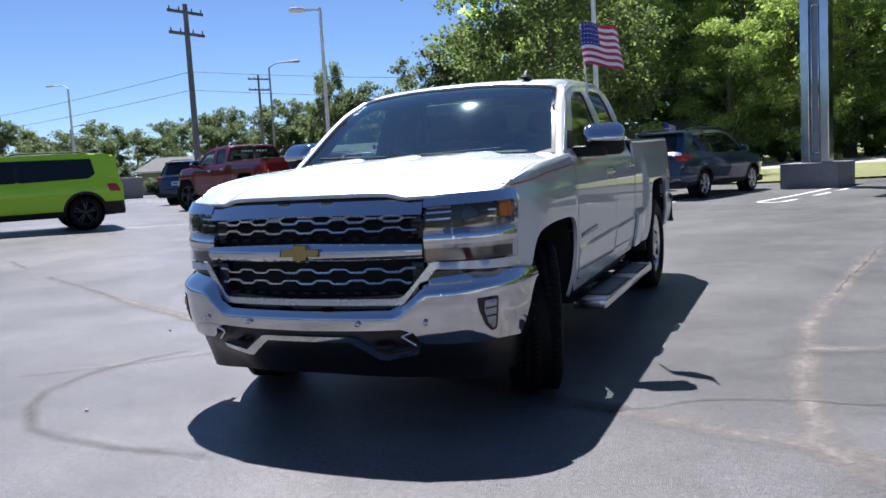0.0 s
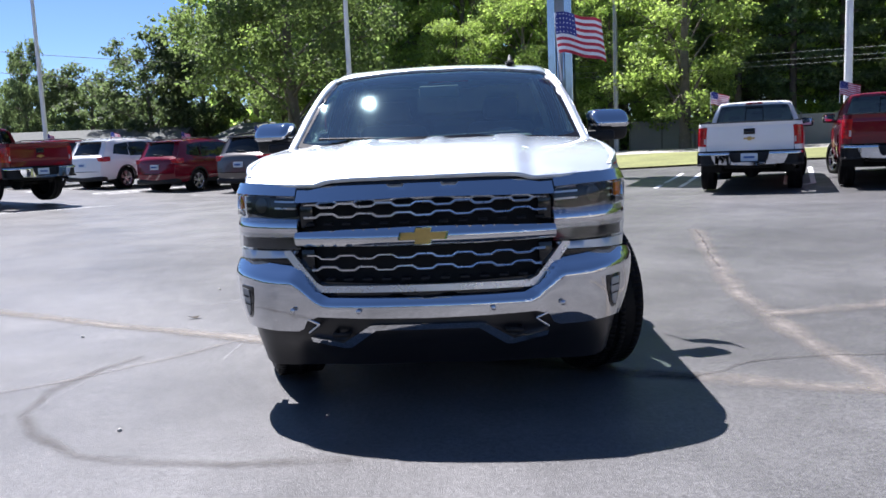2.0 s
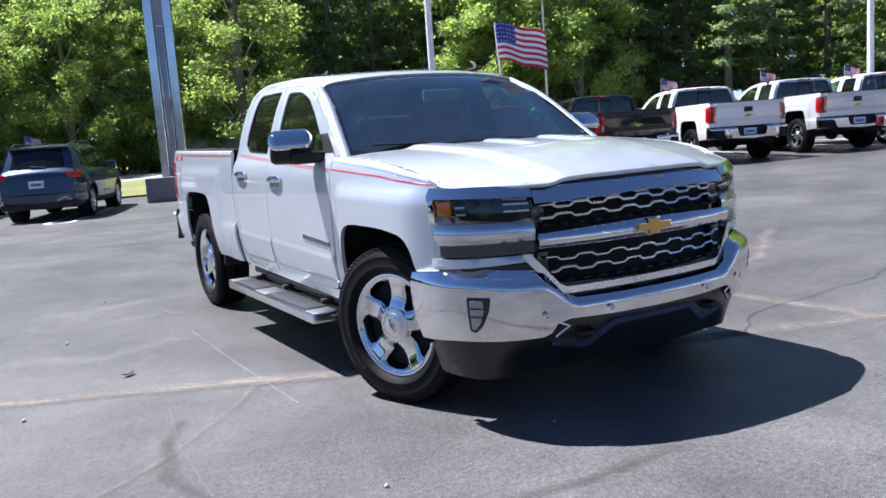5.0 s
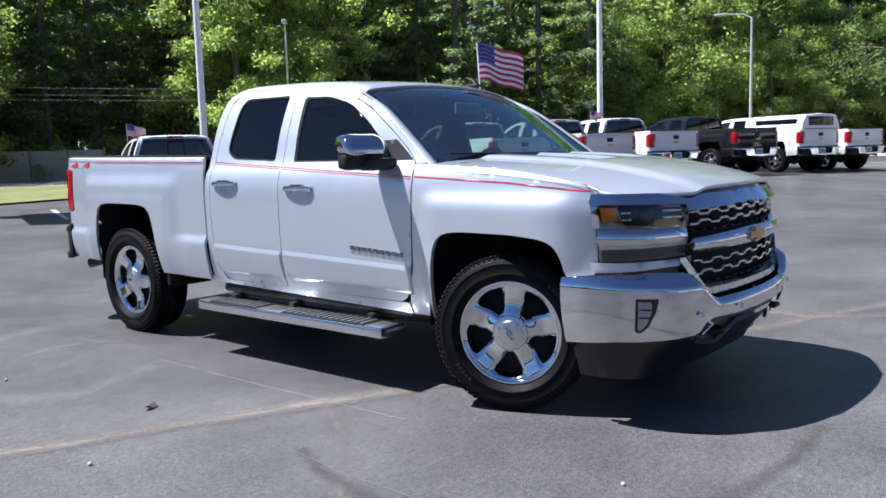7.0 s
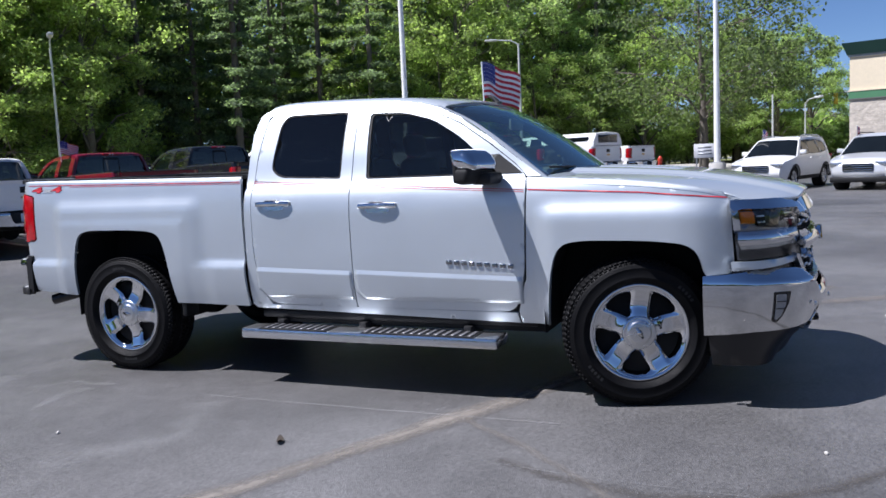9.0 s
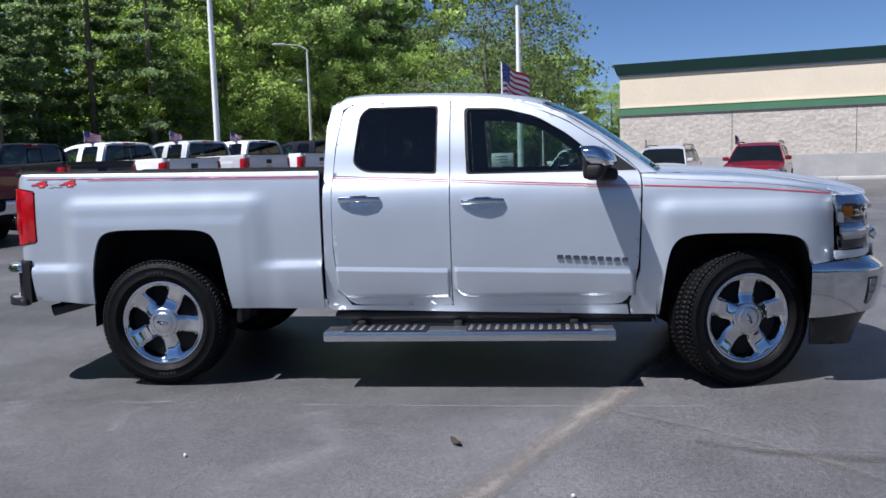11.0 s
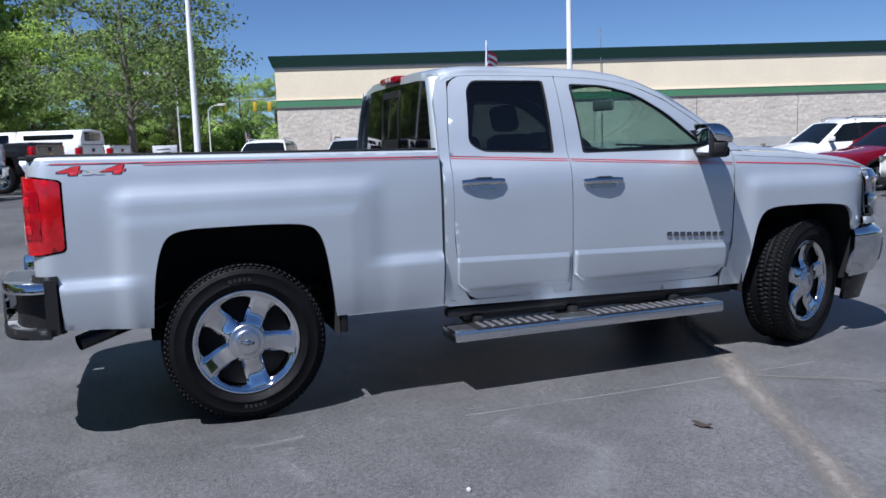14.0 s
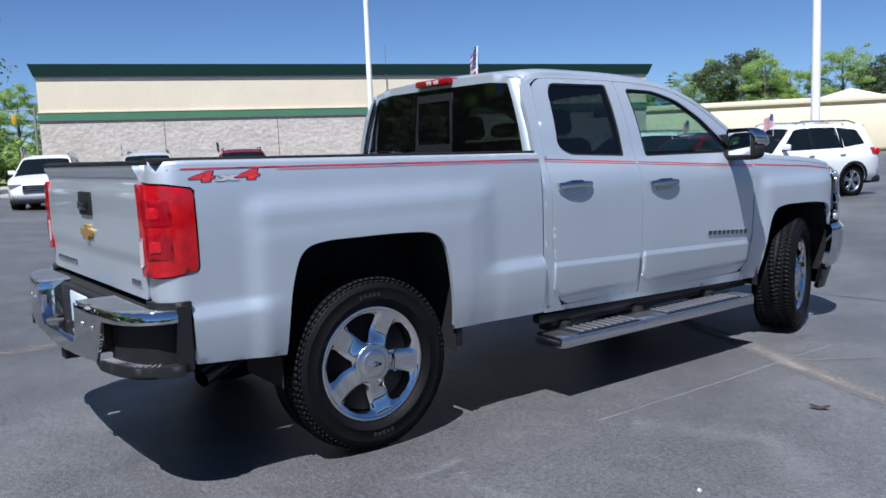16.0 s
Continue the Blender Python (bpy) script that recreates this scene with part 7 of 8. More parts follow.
def block_wall(name, colour, mortar, w, h, bump):
    """Split-faced block with recessed joints."""
    m, n, l, b = nodes_of(name)
    b.inputs["Roughness"].default_value = 0.9
    co = n.new("ShaderNodeTexCoord").outputs["UV"]
    br = n.new("ShaderNodeTexBrick")
    br.inputs["Scale"].default_value = 1.0
    br.inputs["Brick Width"].default_value, br.inputs["Row Height"].default_value, br.inputs["Mortar Size"].default_value = w, h, 0.012
    br.inputs["Color1"].default_value, br.inputs["Color2"].default_value, br.inputs["Mortar"].default_value = (*colour, 1), (*[c * 0.86 for c in colour], 1), (*mortar, 1)
    l.new(co, br.inputs["Vector"])
    l.new(scaled_colour(n, l, br.outputs["Color"], noise_ramp(n, l, co, 0.7, 0.92, 1.08), noise_ramp(n, l, co, 6, 0.88, 1.12)), b.inputs["Base Color"])
    tex = n.new("ShaderNodeTexNoise")
    tex.inputs["Scale"].default_value, tex.inputs["Detail"].default_value = 4.5, 5
    l.new(co, tex.inputs["Vector"])
    bp = n.new("ShaderNodeBump")
    bp.inputs["Strength"].default_value, bp.inputs["Distance"].default_value = bump, 0.09
    l.new(tex.outputs["Fac"], bp.inputs["Height"]), l.new(bp.outputs["Normal"], b.inputs["Normal"])
    return m


SPLIT_BLOCK = block_wall("split_face_block", (0.58, 0.52, 0.445), (0.51, 0.455, 0.39), 0.40, 0.20, 0.45)
CREAM = surface("cream_render", (0.740, 0.639, 0.470), rough=0.85, coarse=0.05, cs=0.4, fine=0.04, fs=8)
GREEN_BAND = surface("green_band", (0.070, 0.20, 0.100), rough=0.6, coarse=0.08, cs=0.6)
GREEN_EDGE = surface("dark_green_metal", (0.012, 0.060, 0.045), rough=0.45, coarse=0.08, cs=0.5)
ROOF_DARK = surface("roof_felt", (0.10, 0.10, 0.10), rough=0.9, coarse=0.1, cs=1)
SHINGLE = surface("grey_shingles", (0.095, 0.10, 0.095), rough=0.9, coarse=0.12, cs=2, fine=0.2, fs=14, bump=0.3, bs=20)
SIDING = surface("pale_siding", (0.28, 0.27, 0.25), rough=0.8, coarse=0.06, cs=1)
RED_SIGN = surface("red_sign", (0.50, 0.03, 0.04), rough=0.5, coarse=0.1, cs=6)


def uv_box(x0, x1, y0, y1, z0, z1):
    """A block whose faces carry metres as their map."""
    bm = block(x0, x1, y0, y1, z0, z1)
    uv = bm.loops.layers.uv.new("UVMap")
    for f in bm.faces:
        for lp in f.loops:
            c = lp.vert.co
            lp[uv].uv = (c.x + c.y, c.z) if abs(f.normal.z) < 0.5 else (c.x, c.y)
    return bm


A, B = Vector((39.0, -3.0)), Vector((29.4, -35.1))
LEN = (B - A).length
store = thing("store_building", Matrix.Translation((A.x, A.y, 0)) @ Matrix.Rotation(math.atan2((B - A).y, (B - A).x), 4, "Z"), "long flat-roofed store with block base and green bands", "building")
part("block_wall", uv_box(0, LEN, 0.0, 26, -0.2, 3.46), SPLIT_BLOCK, store, smooth=False)
part("green_band", block(-0.04, LEN + 0.04, -0.04, 26.04, 3.46, 3.80), GREEN_BAND, store, smooth=False)
part("band_cap", block(-0.06, LEN + 0.06, -0.06, 26.06, 3.80, 3.86), CREAM, store, smooth=False)
part("upper_wall", block(0, LEN, 0.0, 26, 3.84, 5.42), CREAM, store, smooth=False)
part("roof_trim", block(-0.06, LEN + 0.06, -0.06, 26.06, 5.40, 5.50), GALVANISED, store, smooth=False)
bm = bmesh.new()
lo_, hi_ = [[bm.verts.new((x, y, z)) for x, y in ((-e, -e), (LEN + e, -e), (LEN + e, 26 + e), (-e, 26 + e))] for e, z in ((0.10, 5.50), (0.30, 6.06))]
for i in range(4):
    bm.faces.new((lo_[i], lo_[(i + 1) % 4], hi_[(i + 1) % 4], hi_[i]))
bm.faces.new(hi_), bm.faces.new(lo_[::-1])
bmesh.ops.recalc_face_normals(bm, faces=bm.faces)
part("roof_edge", bm, GREEN_EDGE, store, smooth=False)
part("band_line", block(-0.05, LEN + 0.05, -0.055, 26.05, 3.40, 3.462, bevel=0.004), ROOF_DARK, store)
part("roof", block(0.1, LEN - 0.1, 0.1, 25.9, 6.065, 6.10), ROOF_DARK, store)
for k in range(1, 6):
    part("control_joint", block(LEN * k / 6 - 0.012, LEN * k / 6 + 0.012, -0.012, 0.01, 0, 3.45), ROOF_DARK, store)
part("wall_base", block(-0.02, LEN + 0.02, -0.03, 0.0, 0.0, 1.15), CONCRETE, store)
part("aerial", tube(bmesh.new(), [(17.1, -0.12, 0.6), (17.1, -0.12, 7.1)], 0.022, 6), GALVANISED, store)
# guard rail before the store
gr = thing("guard_rail", pose(0, 0, 0), "steel guard rail on short wooden posts", "guard rail")
gpts = [Vector((31.2, -20.8)).lerp(Vector((26.4, -34.8)), k / 8) for k in range(9)]
bm = bmesh.new()
for a, b in zip(gpts, gpts[1:]):
    tube(bm, [(a.x, a.y, 0.66), (b.x, b.y, 0.66)], 0.06, 8)
part("rail", bm, GALVANISED, gr)
for p in gpts[::1]:
    part("post", block(p.x - 0.09, p.x + 0.09, p.y - 0.09, p.y + 0.09, -0.05, 0.80, bevel=0.01), BARK, gr)
# far shops past the store
sh = thing("shop_row", pose(48, -74, 0.2, 0, 0, 32), "long cream row of shops with red signs", "building")
part("shop_wall", block(-40, 34, 0, 16, 0, 4.0, bevel=0.03), CREAM, sh)
part("parapet", block(-40.2, 34.2, -0.3, 16.2, 4.0, 4.45, bevel=0.04), CREAM, sh)
part("canopy", block(-40, 34, -2.2, 0, 2.6, 2.95, bevel=0.04), CREAM, sh)
bm = bmesh.new()
for x0 in (-14.0,):
    vs = [bm.verts.new(p) for p in ((x0, -0.4, 4.4), (x0 + 9, -0.4, 4.4), (x0 + 4.5, -0.4, 5.6), (x0, 6, 4.4), (x0 + 9, 6, 4.4), (x0 + 4.5, 6, 5.6))]
    bm.faces.new((vs[0], vs[1], vs[2])), bm.faces.new((vs[3], vs[5], vs[4])), bm.faces.new((vs[0], vs[2], vs[5], vs[3])), bm.faces.new((vs[1], vs[4], vs[5], vs[2]))
part("gable", bm, CREAM, sh, smooth=False)
for x0, w in ((-6, 5), (12, 4)):
    bm = bmesh.new()
    for k in range(7):
        box(bm, x0 + w * k / 7, x0 + w * k / 7 + w / 9, -0.42, -0.31, 3.3, 3.9, 0.03)
    part("sign_bars", bm, RED_SIGN, sh)
for k in range(12):
    part("shop_window", block(-38 + 6 * k, -34 + 6 * k, -0.06, 0.02, 0.3, 2.4, bevel=0.02), GLASS_FAR, sh)
for x, y, w, d, h, rz, wall, lab in ((-44.3, 54.7, 9, 12, 2.6, 25, SIDING, "low grey-roofed house behind the lot"), (-26, 52, 11, 8, 2.6, 10, SIDING, "low house with a grey shingle roof"),
                                     (-9.0, 52, 15, 9, 2.7, -12, SIDING, "low house with a pale roof edge behind the row")):
    hs = thing("house", pose(x, y, 0, 0, 0, rz) @ Matrix.Diagonal((1, 1, 0.72, 1)), lab, "house")
    part("wall", block(-w / 2, w / 2, -d / 2, d / 2, 0, h, bevel=0.02), wall, hs)
    bm = bmesh.new()
    e = 0.5
    v = [bm.verts.new(p) for p in ((-w / 2 - e, -d / 2 - e, h), (w / 2 + e, -d / 2 - e, h), (w / 2 + e, d / 2 + e, h), (-w / 2 - e, d / 2 + e, h), (-w / 2 - e, 0, h + 1.7), (w / 2 + e, 0, h + 1.7))]
    for f in ((0, 1, 5, 4), (2, 3, 4, 5), (0, 4, 3), (1, 2, 5), (3, 2, 1, 0)):
        bm.faces.new([v[i] for i in f])
    part("roof", bm, SHINGLE, hs, smooth=False)
    part("eaves_board", block(-w / 2 - e, w / 2 + e, -d / 2 - e - 0.04, -d / 2 - e, h - 0.10, h + 0.10, bevel=0.01), FLAG_WHITE, hs)
    for k in (-0.25, 0.2):
        wn_ = part("window", block(w * k - 0.6, w * k + 0.6, -d / 2 - 0.03, -d / 2 + 0.02, 0.9, 2.0, bevel=0.01), GLASS_FAR, hs)
        part("window_frame", block(w * k - 0.7, w * k + 0.7, -d / 2 - 0.02, -d / 2 + 0.01, 0.8, 2.1, bevel=0.01), FLAG_WHITE, wn_)

# ---- poles, pylon, wires and signs ----


def pole(x, y, h, r, material, label, name="light_pole", base=True, head=None, turn=0.0, group="tall poles"):
    z = ground_z(x, y)
    T = thing(name, pose(x, y, z, 0, 0, turn), label, "pole", group)
    part("shaft", tube(bmesh.new(), [(0, 0, 0.0), (0, 0, h * 0.5), (0, 0, h)], [r, r * 0.85, r * 0.65], 16), material, T)
    if base:
        part("footing", tube(bmesh.new(), [(0, 0, -0.05), (0, 0, 0.72), (0, 0, 0.76)], [0.30, 0.30, 0.27], 20), CONCRETE, T)
        part("base_plate", block(-r * 1.8, r * 1.8, -r * 1.8, r * 1.8, 0.75, 0.79, bevel=0.008), GALVANISED, T)
    if head == "shoebox":
        part("arm", block(-0.9, 0.0, -0.04, 0.04, h - 0.16, h - 0.06, bevel=0.01), material, T)
        part("lamp_head", block(-1.5, -0.75, -0.2, 0.2, h - 0.18, h + 0.02, bevel=0.03), material, T)
    if head == "cobra":
        part("arm", tube(bmesh.new(), [(0, 0, h), (-0.5, 0, h + 0.28), (-1.5, 0, h + 0.35)], 0.04, 8), material, T)
        part("lamp_head", block(-2.2, -1.4, -0.14, 0.14, h + 0.27, h + 0.42, bevel=0.05), material, T)
    return T


pole(-4.7, 27.0, 10.5, 0.105, POLE_PAINT, "tall white round light pole behind the cars")
pole(10.0, 18.5, 10.5, 0.11, POLE_PAINT, "tall white round light pole among the pickups")
pole(22.3, 12.4, 10.5, 0.11, POLE_PAINT, "tall white round light pole behind the pickups")
pole(26.5, 1.95, 7.0, 0.12, POLE_PAINT, "white round pole on a concrete footing")
pole(23.3, -11.6, 11.0, 0.12, POLE_PAINT, "tall white round pole on a concrete footing")
pole(11.0, -21.5, 11.0, 0.16, POLE_PAINT, "thick white round pole by the lane")
pole(-19.45, 32.3, 9.0, 0.11, POLE_PAINT, "white light pole with a flat lamp head", head="shoebox", turn=25)
pole(7.3, 40.5, 12.0, 0.14, GALVANISED, "grey steel pole at the road's edge", base=False)
pole(-32.1, 46.1, 8.4, 0.09, GALVANISED, "grey street lamp with a curved arm", base=False, head="cobra", turn=205)
pole(-50.6, 45.5, 8.5, 0.11, POLE_PAINT, "pale street lamp across the lot", base=False, head="cobra", turn=0)
pole(-62.0, 56.0, 6.2, 0.09, GALVANISED, "grey street lamp far across the lot", base=False, head="cobra", turn=180)
PALE_STEEL = surface("weathered_pale_steel", (0.52, 0.53, 0.54), rough=0.55, coarse=0.10, cs=3, fine=0.06)
for x, y, h_, r_, tn in ((25.4, 33.0, 7.5, 0.075, 49), (47.9, 16.15, 8.5, 0.10, -72), (53.1, 20.3, 6.8, 0.07, 108), (59.6, 0.94, 6.6, 0.075, -90), (59.63, -1.21, 4.3, 0.06, 28)):
    pole(x, y, h_, r_, PALE_STEEL, "grey street lamp with a curved arm by the wood", base=False, head="cobra", turn=tn, group="street lamps")


def utility_pole(x, y, h, r, turn, label):
    T = thing("utility_pole", pose(x, y, 0, 0, 0, turn), label, "pole")
    part("shaft", tube(bmesh.new(), [(0, 0, -0.1), (0, 0, h)], [r, r * 0.65], 12), OLD_WOOD, T)
    for z in (h - 0.4, h - 1.45):
        c = part("cross_arm", block(-1.1, 1.1, -0.06, 0.06, z - 0.07, z + 0.07, bevel=0.01), OLD_WOOD, T)
        for xx in (-1.0, -0.4, 0.4, 1.0):
            part("insulator", tube(bmesh.new(), [(xx, 0, z + 0.06), (xx, 0, z + 0.24)], [0.05, 0.03], 8), GALVANISED, c)
    return T


utility_pole(-25.65, 29.8, 9.8, 0.18, 81, "weathered wooden utility pole with two cross-arms")
utility_pole(-47.0, 66.0, 11.0, 0.16, 60, "thin wooden utility pole far off")
utility_pole(-95.0, 62.0, 11.0, 0.16, 70, "thin wooden utility pole far off")
WIRE = surface("wire", (0.05, 0.05, 0.055), rough=0.6)
for i, (p, q, sag) in enumerate((((-110, 58, 8.4), (-25.65, 29.8, 6.5), 1.0), ((-110, 58, 7.4), (-25.65, 29.8, 5.6), 1.0), ((-25.65, 29.8, 6.5), (20, 62, 8.0), 1.5), ((-25.65, 29.8, 5.6), (20, 62, 7.0), 1.6), ((-110, 60, 8.0), (30, 60, 6.4), 1.6), ((20, 62, 6.0), (90, 40, 8.0), 1.5))):
    pts = [Vector(p).lerp(Vector(q), k / 24) - Vector((0, 0, sag * 4 * (k / 24) * (1 - k / 24))) for k in range(25)]
    tagged(finish("overhead_wire", tube(bmesh.new(), pts, 0.013, 5), WIRE), "thin dark overhead wire", "wire", "overhead wires")

PALE_WIRE = surface("sunlit_wire", (0.42, 0.42, 0.42), rough=0.5)
for z in (5.28, 4.92, 4.66):
    p, q = at_row(-30, 44.0), at_row(16, 44.0)
    pts = [Vector((*p, z + 0.2)).lerp(Vector((*q, z - 0.1)), k / 16) - Vector((0, 0, 0.5 * (k / 16) * (1 - k / 16))) for k in range(17)]
    tagged(finish("overhead_wire", tube(bmesh.new(), pts, 0.008, 5), PALE_WIRE), "thin pale overhead wire along the road", "wire", "overhead wires")

# grey panel fence at the wood's edge
fn_ = thing("panel_fence", Matrix.Translation((*at_row(-7.2, 45.6), 0.25)) @ Matrix.Rotation(-radians(STALL), 4, "Z"), "weathered grey panel fence at the wood's edge", "fence")
for k in range(6):
    part("fence_panel", block(1.85 * k + 0.05, 1.85 * k + 1.80, -0.03, 0.03, 0.05, 1.72, bevel=0.01), SIDING, fn_)
for k in range(7):
    part("post", block(1.85 * k - 0.05, 1.85 * k + 0.05, -0.05, 0.05, -0.1, 1.80, bevel=0.008), OLD_WOOD, fn_)

# chrome sign pylon on its plinth
BRUSHED = surface("brushed_steel", (0.60, 0.60, 0.60), rough=0.16, metal=1.0, coarse=0.06, cs=2, rough_var=0.05)
py = thing("sign_pylon", Matrix.Translation((2.66, 20.9, 0)) @ Matrix.Rotation(-radians(STALL), 4, "Z"), "brushed metal sign pylon on a grey plinth", "sign")
part("plinth", block(-0.76, 0.76, -0.70, 0.70, -0.05, 0.70, bevel=0.02), GREY_PLINTH, py)
for sg in (1, -1):
    part("column", block(0.14 if sg > 0 else -0.37, 0.37 if sg > 0 else -0.14, -0.19, 0.19, 0.70, 9.5, bevel=0.02), BRUSHED, py, "brushed metal column", smooth=False)
part("inner_panel", block(-0.14, 0.14, -0.08, 0.08, 0.70, 9.5), GALVANISED, py)
bm = bmesh.new()
for sg in (1, -1):
    box(bm, sg * 0.09 - 0.015, sg * 0.09 + 0.015, -0.14, -0.08, 0.95, 4.9, 0.005)
box(bm, -0.10, 0.10, -0.14, -0.08, 0.93, 0.98, 0.005), box(bm, -0.10, 0.10, -0.14, -0.08, 4.87, 4.92, 0.005)
part("inner_frame", bm, CHROME, py)
part("sign_board", block(-0.22, 0.22, -2.5, 0.9, 6.05, 9.4, bevel=0.05), BRUSHED, py, "tall brushed metal sign board on the pylon")

# fire hydrant, small sign, traffic lights
hy = thing("fire_hydrant", pose(39.3, 5.9, ground_z(39.3, 5.9) + 0.05), "red fire hydrant on the grass", "hydrant")
RED_ENAMEL = surface("red_enamel", (0.45, 0.04, 0.02), rough=0.4, coarse=0.1, cs=8)
bm = bmesh.new()
tube(bm, [(0, 0, 0), (0, 0, 0.5), (0, 0, 0.62), (0, 0, 0.74), (0, 0, 0.80)], [0.11, 0.11, 0.14, 0.10, 0.03], 14)
tube(bm, [(-0.2, 0, 0.48), (0.2, 0, 0.48)], 0.06, 10)
part("barrel", bm, RED_ENAMEL, hy)
for x, y in (polar(83.6, 35.0),):
    sg_ = thing("yard_sign", pose(x, y, ground_z(x, y), 0, 0, -80), "small white sign on two posts", "sign")
    part("board", block(-0.50, 0.50, -0.02, 0.02, 0.85, 1.45, bevel=0.008), FLAG_WHITE, sg_)
    bm = bmesh.new()
    for z in (1.0, 1.14, 1.28):
        box(bm, -0.34, 0.34 - 0.1 * z, -0.026, -0.02, z, z + 0.05)
    part("sign_bars", bm, GALVANISED, sg_)
    for xx in (-0.4, 0.4):
        part("post", block(xx - 0.03, xx + 0.03, -0.03, 0.03, 0, 0.86), GALVANISED, sg_)
x, y = polar(96.3, 75)
tl_ = thing("traffic_signal", pose(x, y, 0.3, 0, 0, -5), "traffic signals hung on a span wire", "traffic light")
part("mast", tube(bmesh.new(), [(0, 0, 0), (0, 0, 6)], 0.1, 10), GALVANISED, tl_)
part("mast", tube(bmesh.new(), [(0, 8.4, 0), (0, 8.4, 5.4)], 0.1, 10), GALVANISED, tl_)
part("span", tube(bmesh.new(), [(0, 0, 5.7), (0, 8.4, 5.1)], 0.05, 6), GALVANISED, tl_)
YELLOW = surface("signal_yellow", (0.55, 0.36, 0.03), rough=0.5)
for yy in (1.6, 2.9, 5.6):
    part("signal_head", block(-0.18, 0.18, yy - 0.16, yy + 0.16, 4.4, 5.3, bevel=0.03), YELLOW, tl_)
bd = thing("menu_sign", pose(-6.0, 31.0, 0, 0, 0, -10), "dark upright sign with a red edge", "sign")
part("board", block(-0.42, 0.42, -0.08, 0.08, 0.9, 3.25, bevel=0.02), GLOSS_BLACK, bd)
part("red_edge", block(-0.52, -0.42, -0.09, 0.09, 0.9, 3.35, bevel=0.01), RED_SIGN, bd)
part("foot", block(-0.3, 0.3, -0.07, 0.07, -0.05, 0.9), GALVANISED, bd)
for x, y, w in ((-34.2, 31.4, 1.5), (-32.9, 32.6, 1.3)):
    cb = thing("utility_box", pose(x, y, ground_z(x, y), 0, 0, 43), "pale metal utility box by the hedge", "utility box")
    part("cabinet", block(-w / 2, w / 2, -0.35, 0.35, 0, 1.15, bevel=0.03), SIDING, cb)
    part("lid", block(-w / 2 - 0.03, w / 2 + 0.03, -0.38, 0.38, 1.15, 1.22, bevel=0.02), GALVANISED, cb)

# ---- flags ----


def flag(m, w, h, pole_len, label, flow, phase, name="window_flag", group="", r=0.006):
    """A striped flag on a short staff; flow: the way that it streams."""
    T = thing(name, m, label, "flag", group)
    part("staff", tube(bmesh.new(), [(0, 0, 0), (0.0, 0.0, pole_len)], r, 8), FLAG_WHITE, T)
    d = Vector((math.sin(radians(flow)), math.cos(radians(flow)), 0))
    s = Vector((d.y, -d.x, 0))

    def at(u, v):
        wave = 0.10 * w * u ** 0.8 * math.sin(6.5 * u + phase + 1.2 * v)
        return d * (u * w * 0.93) + s * (wave + 0.03 * w * math.sin(11 * u + 3 * v)) + Vector((0, 0, pole_len - h + h * v - 0.42 * h * u ** 1.4 + 0.03 * h * math.sin(9 * u)))

    def field(u0, u1, v0, v1, n, mm):
        bm = bmesh.new()
        g = [[bm.verts.new(at(u0 + (u1 - u0) * i / n, v0 + (v1 - v0) * j / mm)) for j in range(mm + 1)] for i in range(n + 1)]
        for i in range(n):
            for j in range(mm):
                bm.faces.new((g[i][j], g[i + 1][j], g[i + 1][j + 1], g[i][j + 1]))
        return bm
    cl = part("cloth", field(0, 0.001, 0, 0.001, 1, 1), FLAG_WHITE, T)
    for k in range(13):
        v0, v1 = k / 13, (k + 1) / 13
        u0 = 0.40 if k >= 6 else 0.0
        part("stripe", field(u0, 1, v0, v1, 20, 1), FLAG_RED if k % 2 == 0 else FLAG_WHITE, cl)
    part("canton", field(0, 0.40, 6 / 13, 1, 12, 6), FLAG_BLUE, cl)
    for side in (1, -1):
        bm = bmesh.new()
        for i in range(6):
            for j in range(5):
                u, v = 0.035 + 0.065 * i, 6 / 13 + (7 / 13) * (j + 0.5) / 5
                c = at(u, v) + s * side * 0.0025
                q = 0.012 * w
                du = (at(u + 0.01, v) - at(u, v)).normalized() * q
                vs = [bm.verts.new(c + du * math.cos(a) + Vector((0, 0, q * math.sin(a)))) for a in (k * 2 * math.pi / 5 for k in range(5))]
                bm.faces.new(vs)
        part("stars", bm, FLAG_WHITE, cl)
    return T


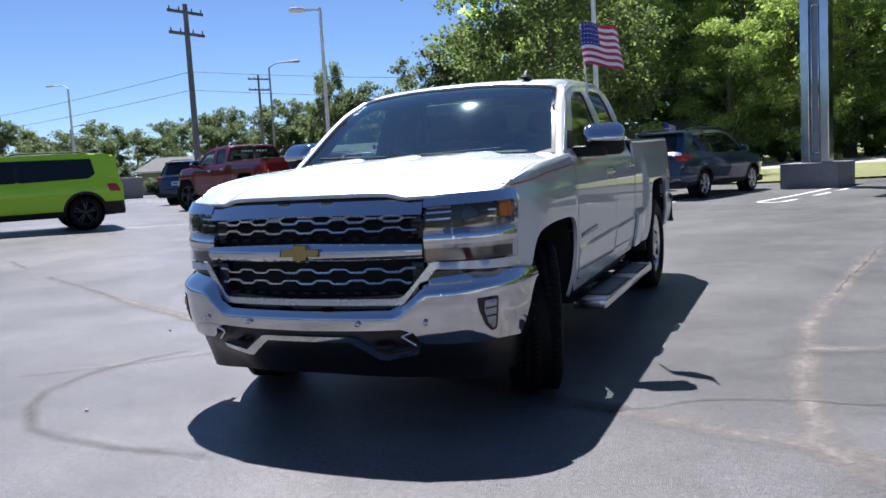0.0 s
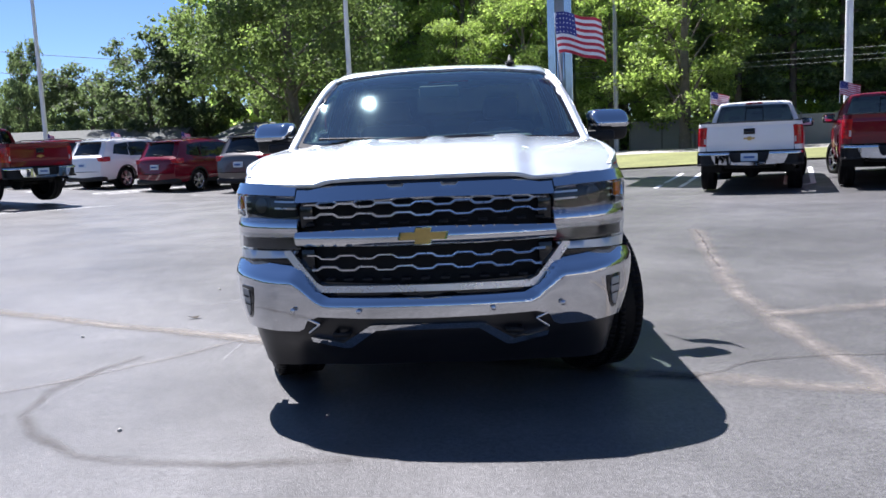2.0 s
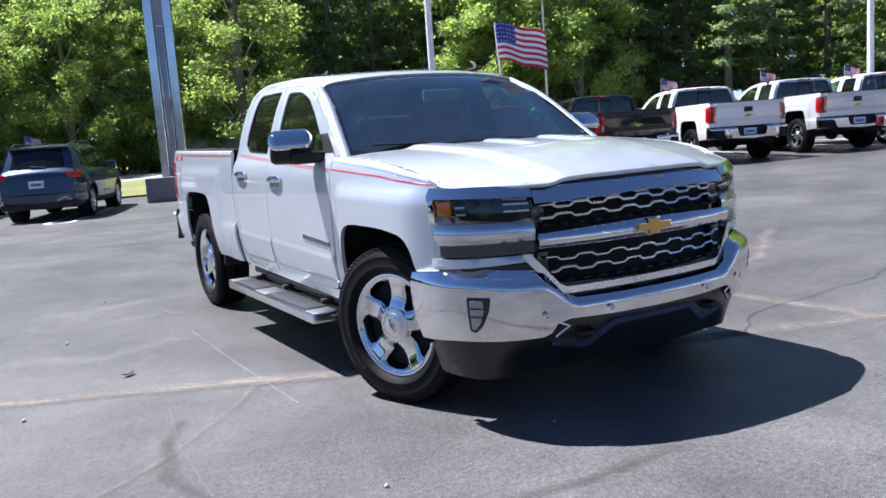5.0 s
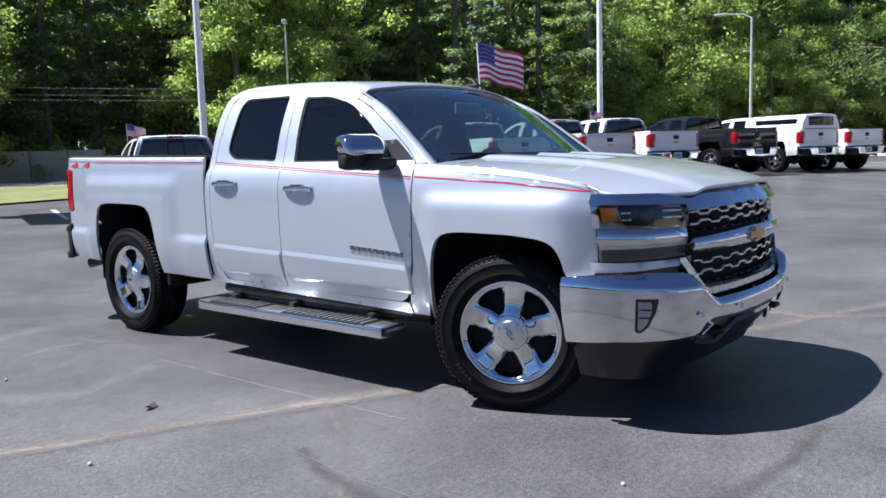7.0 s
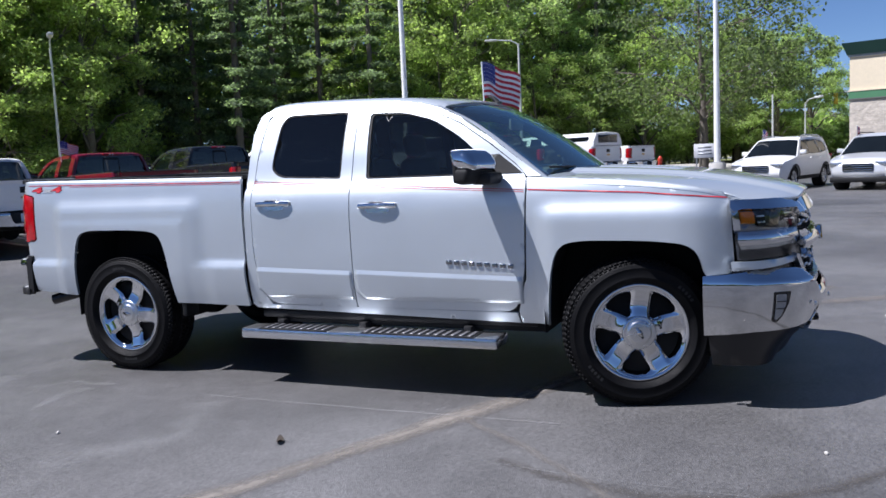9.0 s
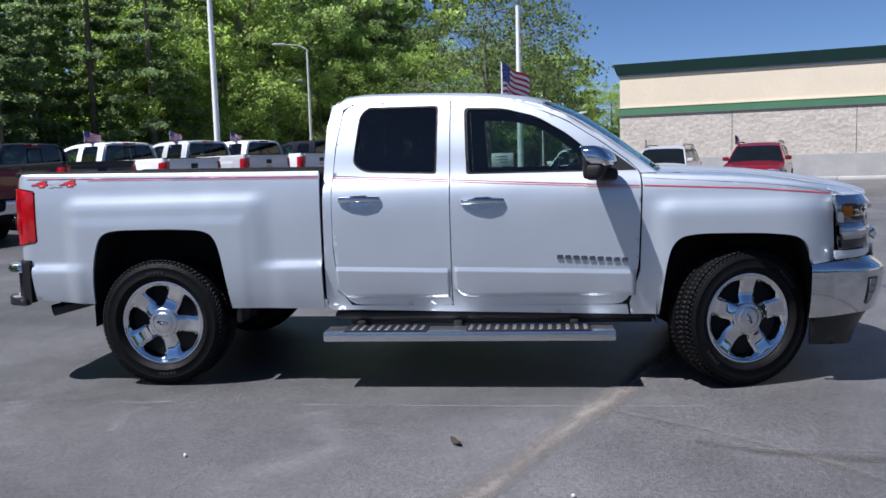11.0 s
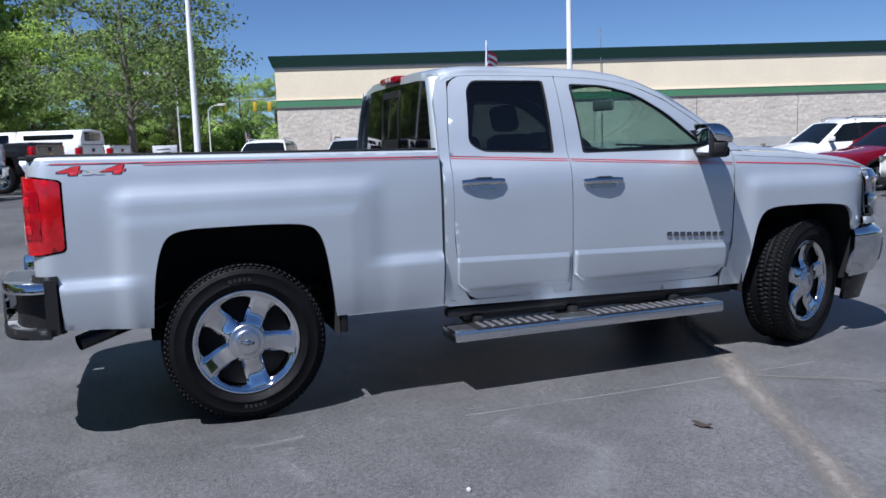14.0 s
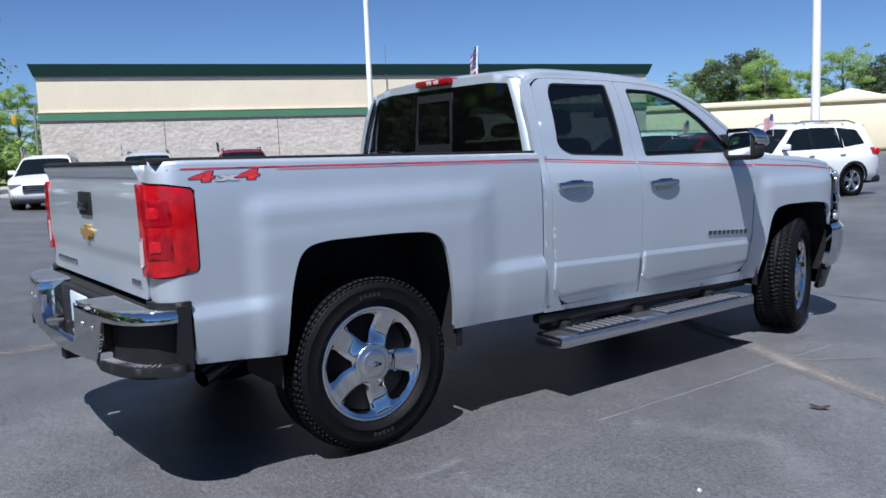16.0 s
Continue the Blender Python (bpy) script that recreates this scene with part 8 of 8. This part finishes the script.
flag(pose(0.84, 1.50, 1.66, 0, -4, 0), 0.38, 0.28, 0.47, "striped flag on a white staff clipped to the side window", 120, 0.6)
rf = random.Random(9)
FL = "small flags on parked cars"
for a, b, h in ((0.05, 15.5, 1.78), (2.65, 15.5, 1.78), (-10.9, 18.0, 1.70), (-14.1, 18.2, 1.72), (-17.2, 18.4, 1.60), (-20.4, 18.5, 1.60), (-7.8, 17.9, 1.72), (8.0, 15.6, 1.78), (10.75, 15.6, 1.78), (13.15, 15.6, 1.78), (-23.4, 18.5, 1.6)):
    x, y = at_row(a, b)
    flag(pose(x, y, ground_z(x, y) + h - 0.15), 0.42, 0.28, 0.45, "small striped flag clipped to a car window", 118 + rf.uniform(-15, 15), rf.uniform(0, 6), group=FL)
for k in range(3):
    p = Vector((25.2, 0.35)) - AXIS * 3.0 * k
    flag(pose(p.x, p.y, ground_z(p.x, p.y) + 1.45), 0.42, 0.28, 0.48, "small striped flag clipped to a car window", 120 + rf.uniform(-20, 20), rf.uniform(0, 6), group=FL)
for x, y in ((6.2, -11.2), (9.0, -12.0)):
    flag(pose(x, y, 1.4), 0.42, 0.28, 0.48, "small striped flag clipped to a car window", 120, rf.uniform(0, 6), group=FL)

# ---- small litter on the asphalt ----
LITTER = surface("dead_leaf", (0.035, 0.026, 0.018), rough=0.9, coarse=0.3, cs=60)
bm = bmesh.new()
vs = [bm.verts.new((0.045 * math.cos(a) * (1 + 0.3 * math.sin(3 * a)), 0.02 * math.sin(a), 0.012 + 0.01 * math.cos(2 * a))) for a in (2 * math.pi * k / 14 for k in range(14))]
bm.faces.new(vs)
for v in bm.verts[:]:
    v.co.z = max(v.co.z, 0.004)
lf = finish("dead_leaf", bm, LITTER)
lf.matrix_world = pose(-1.98, 1.64, 0.004, 0, 0, 30)
tagged(lf, "small curled dark dead leaf on the asphalt", "leaf")
rs = random.Random(77)
for x, y in ((-2.2, 2.92), (-1.45, -0.88), (-2.6, 1.1), (-1.7, 4.6), (1.9, -1.4), (-3.1, -0.6)):
    bm = bmesh.new()
    bmesh.ops.create_icosphere(bm, subdivisions=1, radius=0.012)
    for v in bm.verts:
        v.co *= rs.uniform(0.7, 1.2)
    pb = finish("pebble", bm, KERB_MAT)
    pb.matrix_world = pose(x, y, 0.006)
    tagged(pb, "tiny pale grey pebble on the asphalt", "pebble", "pebbles")
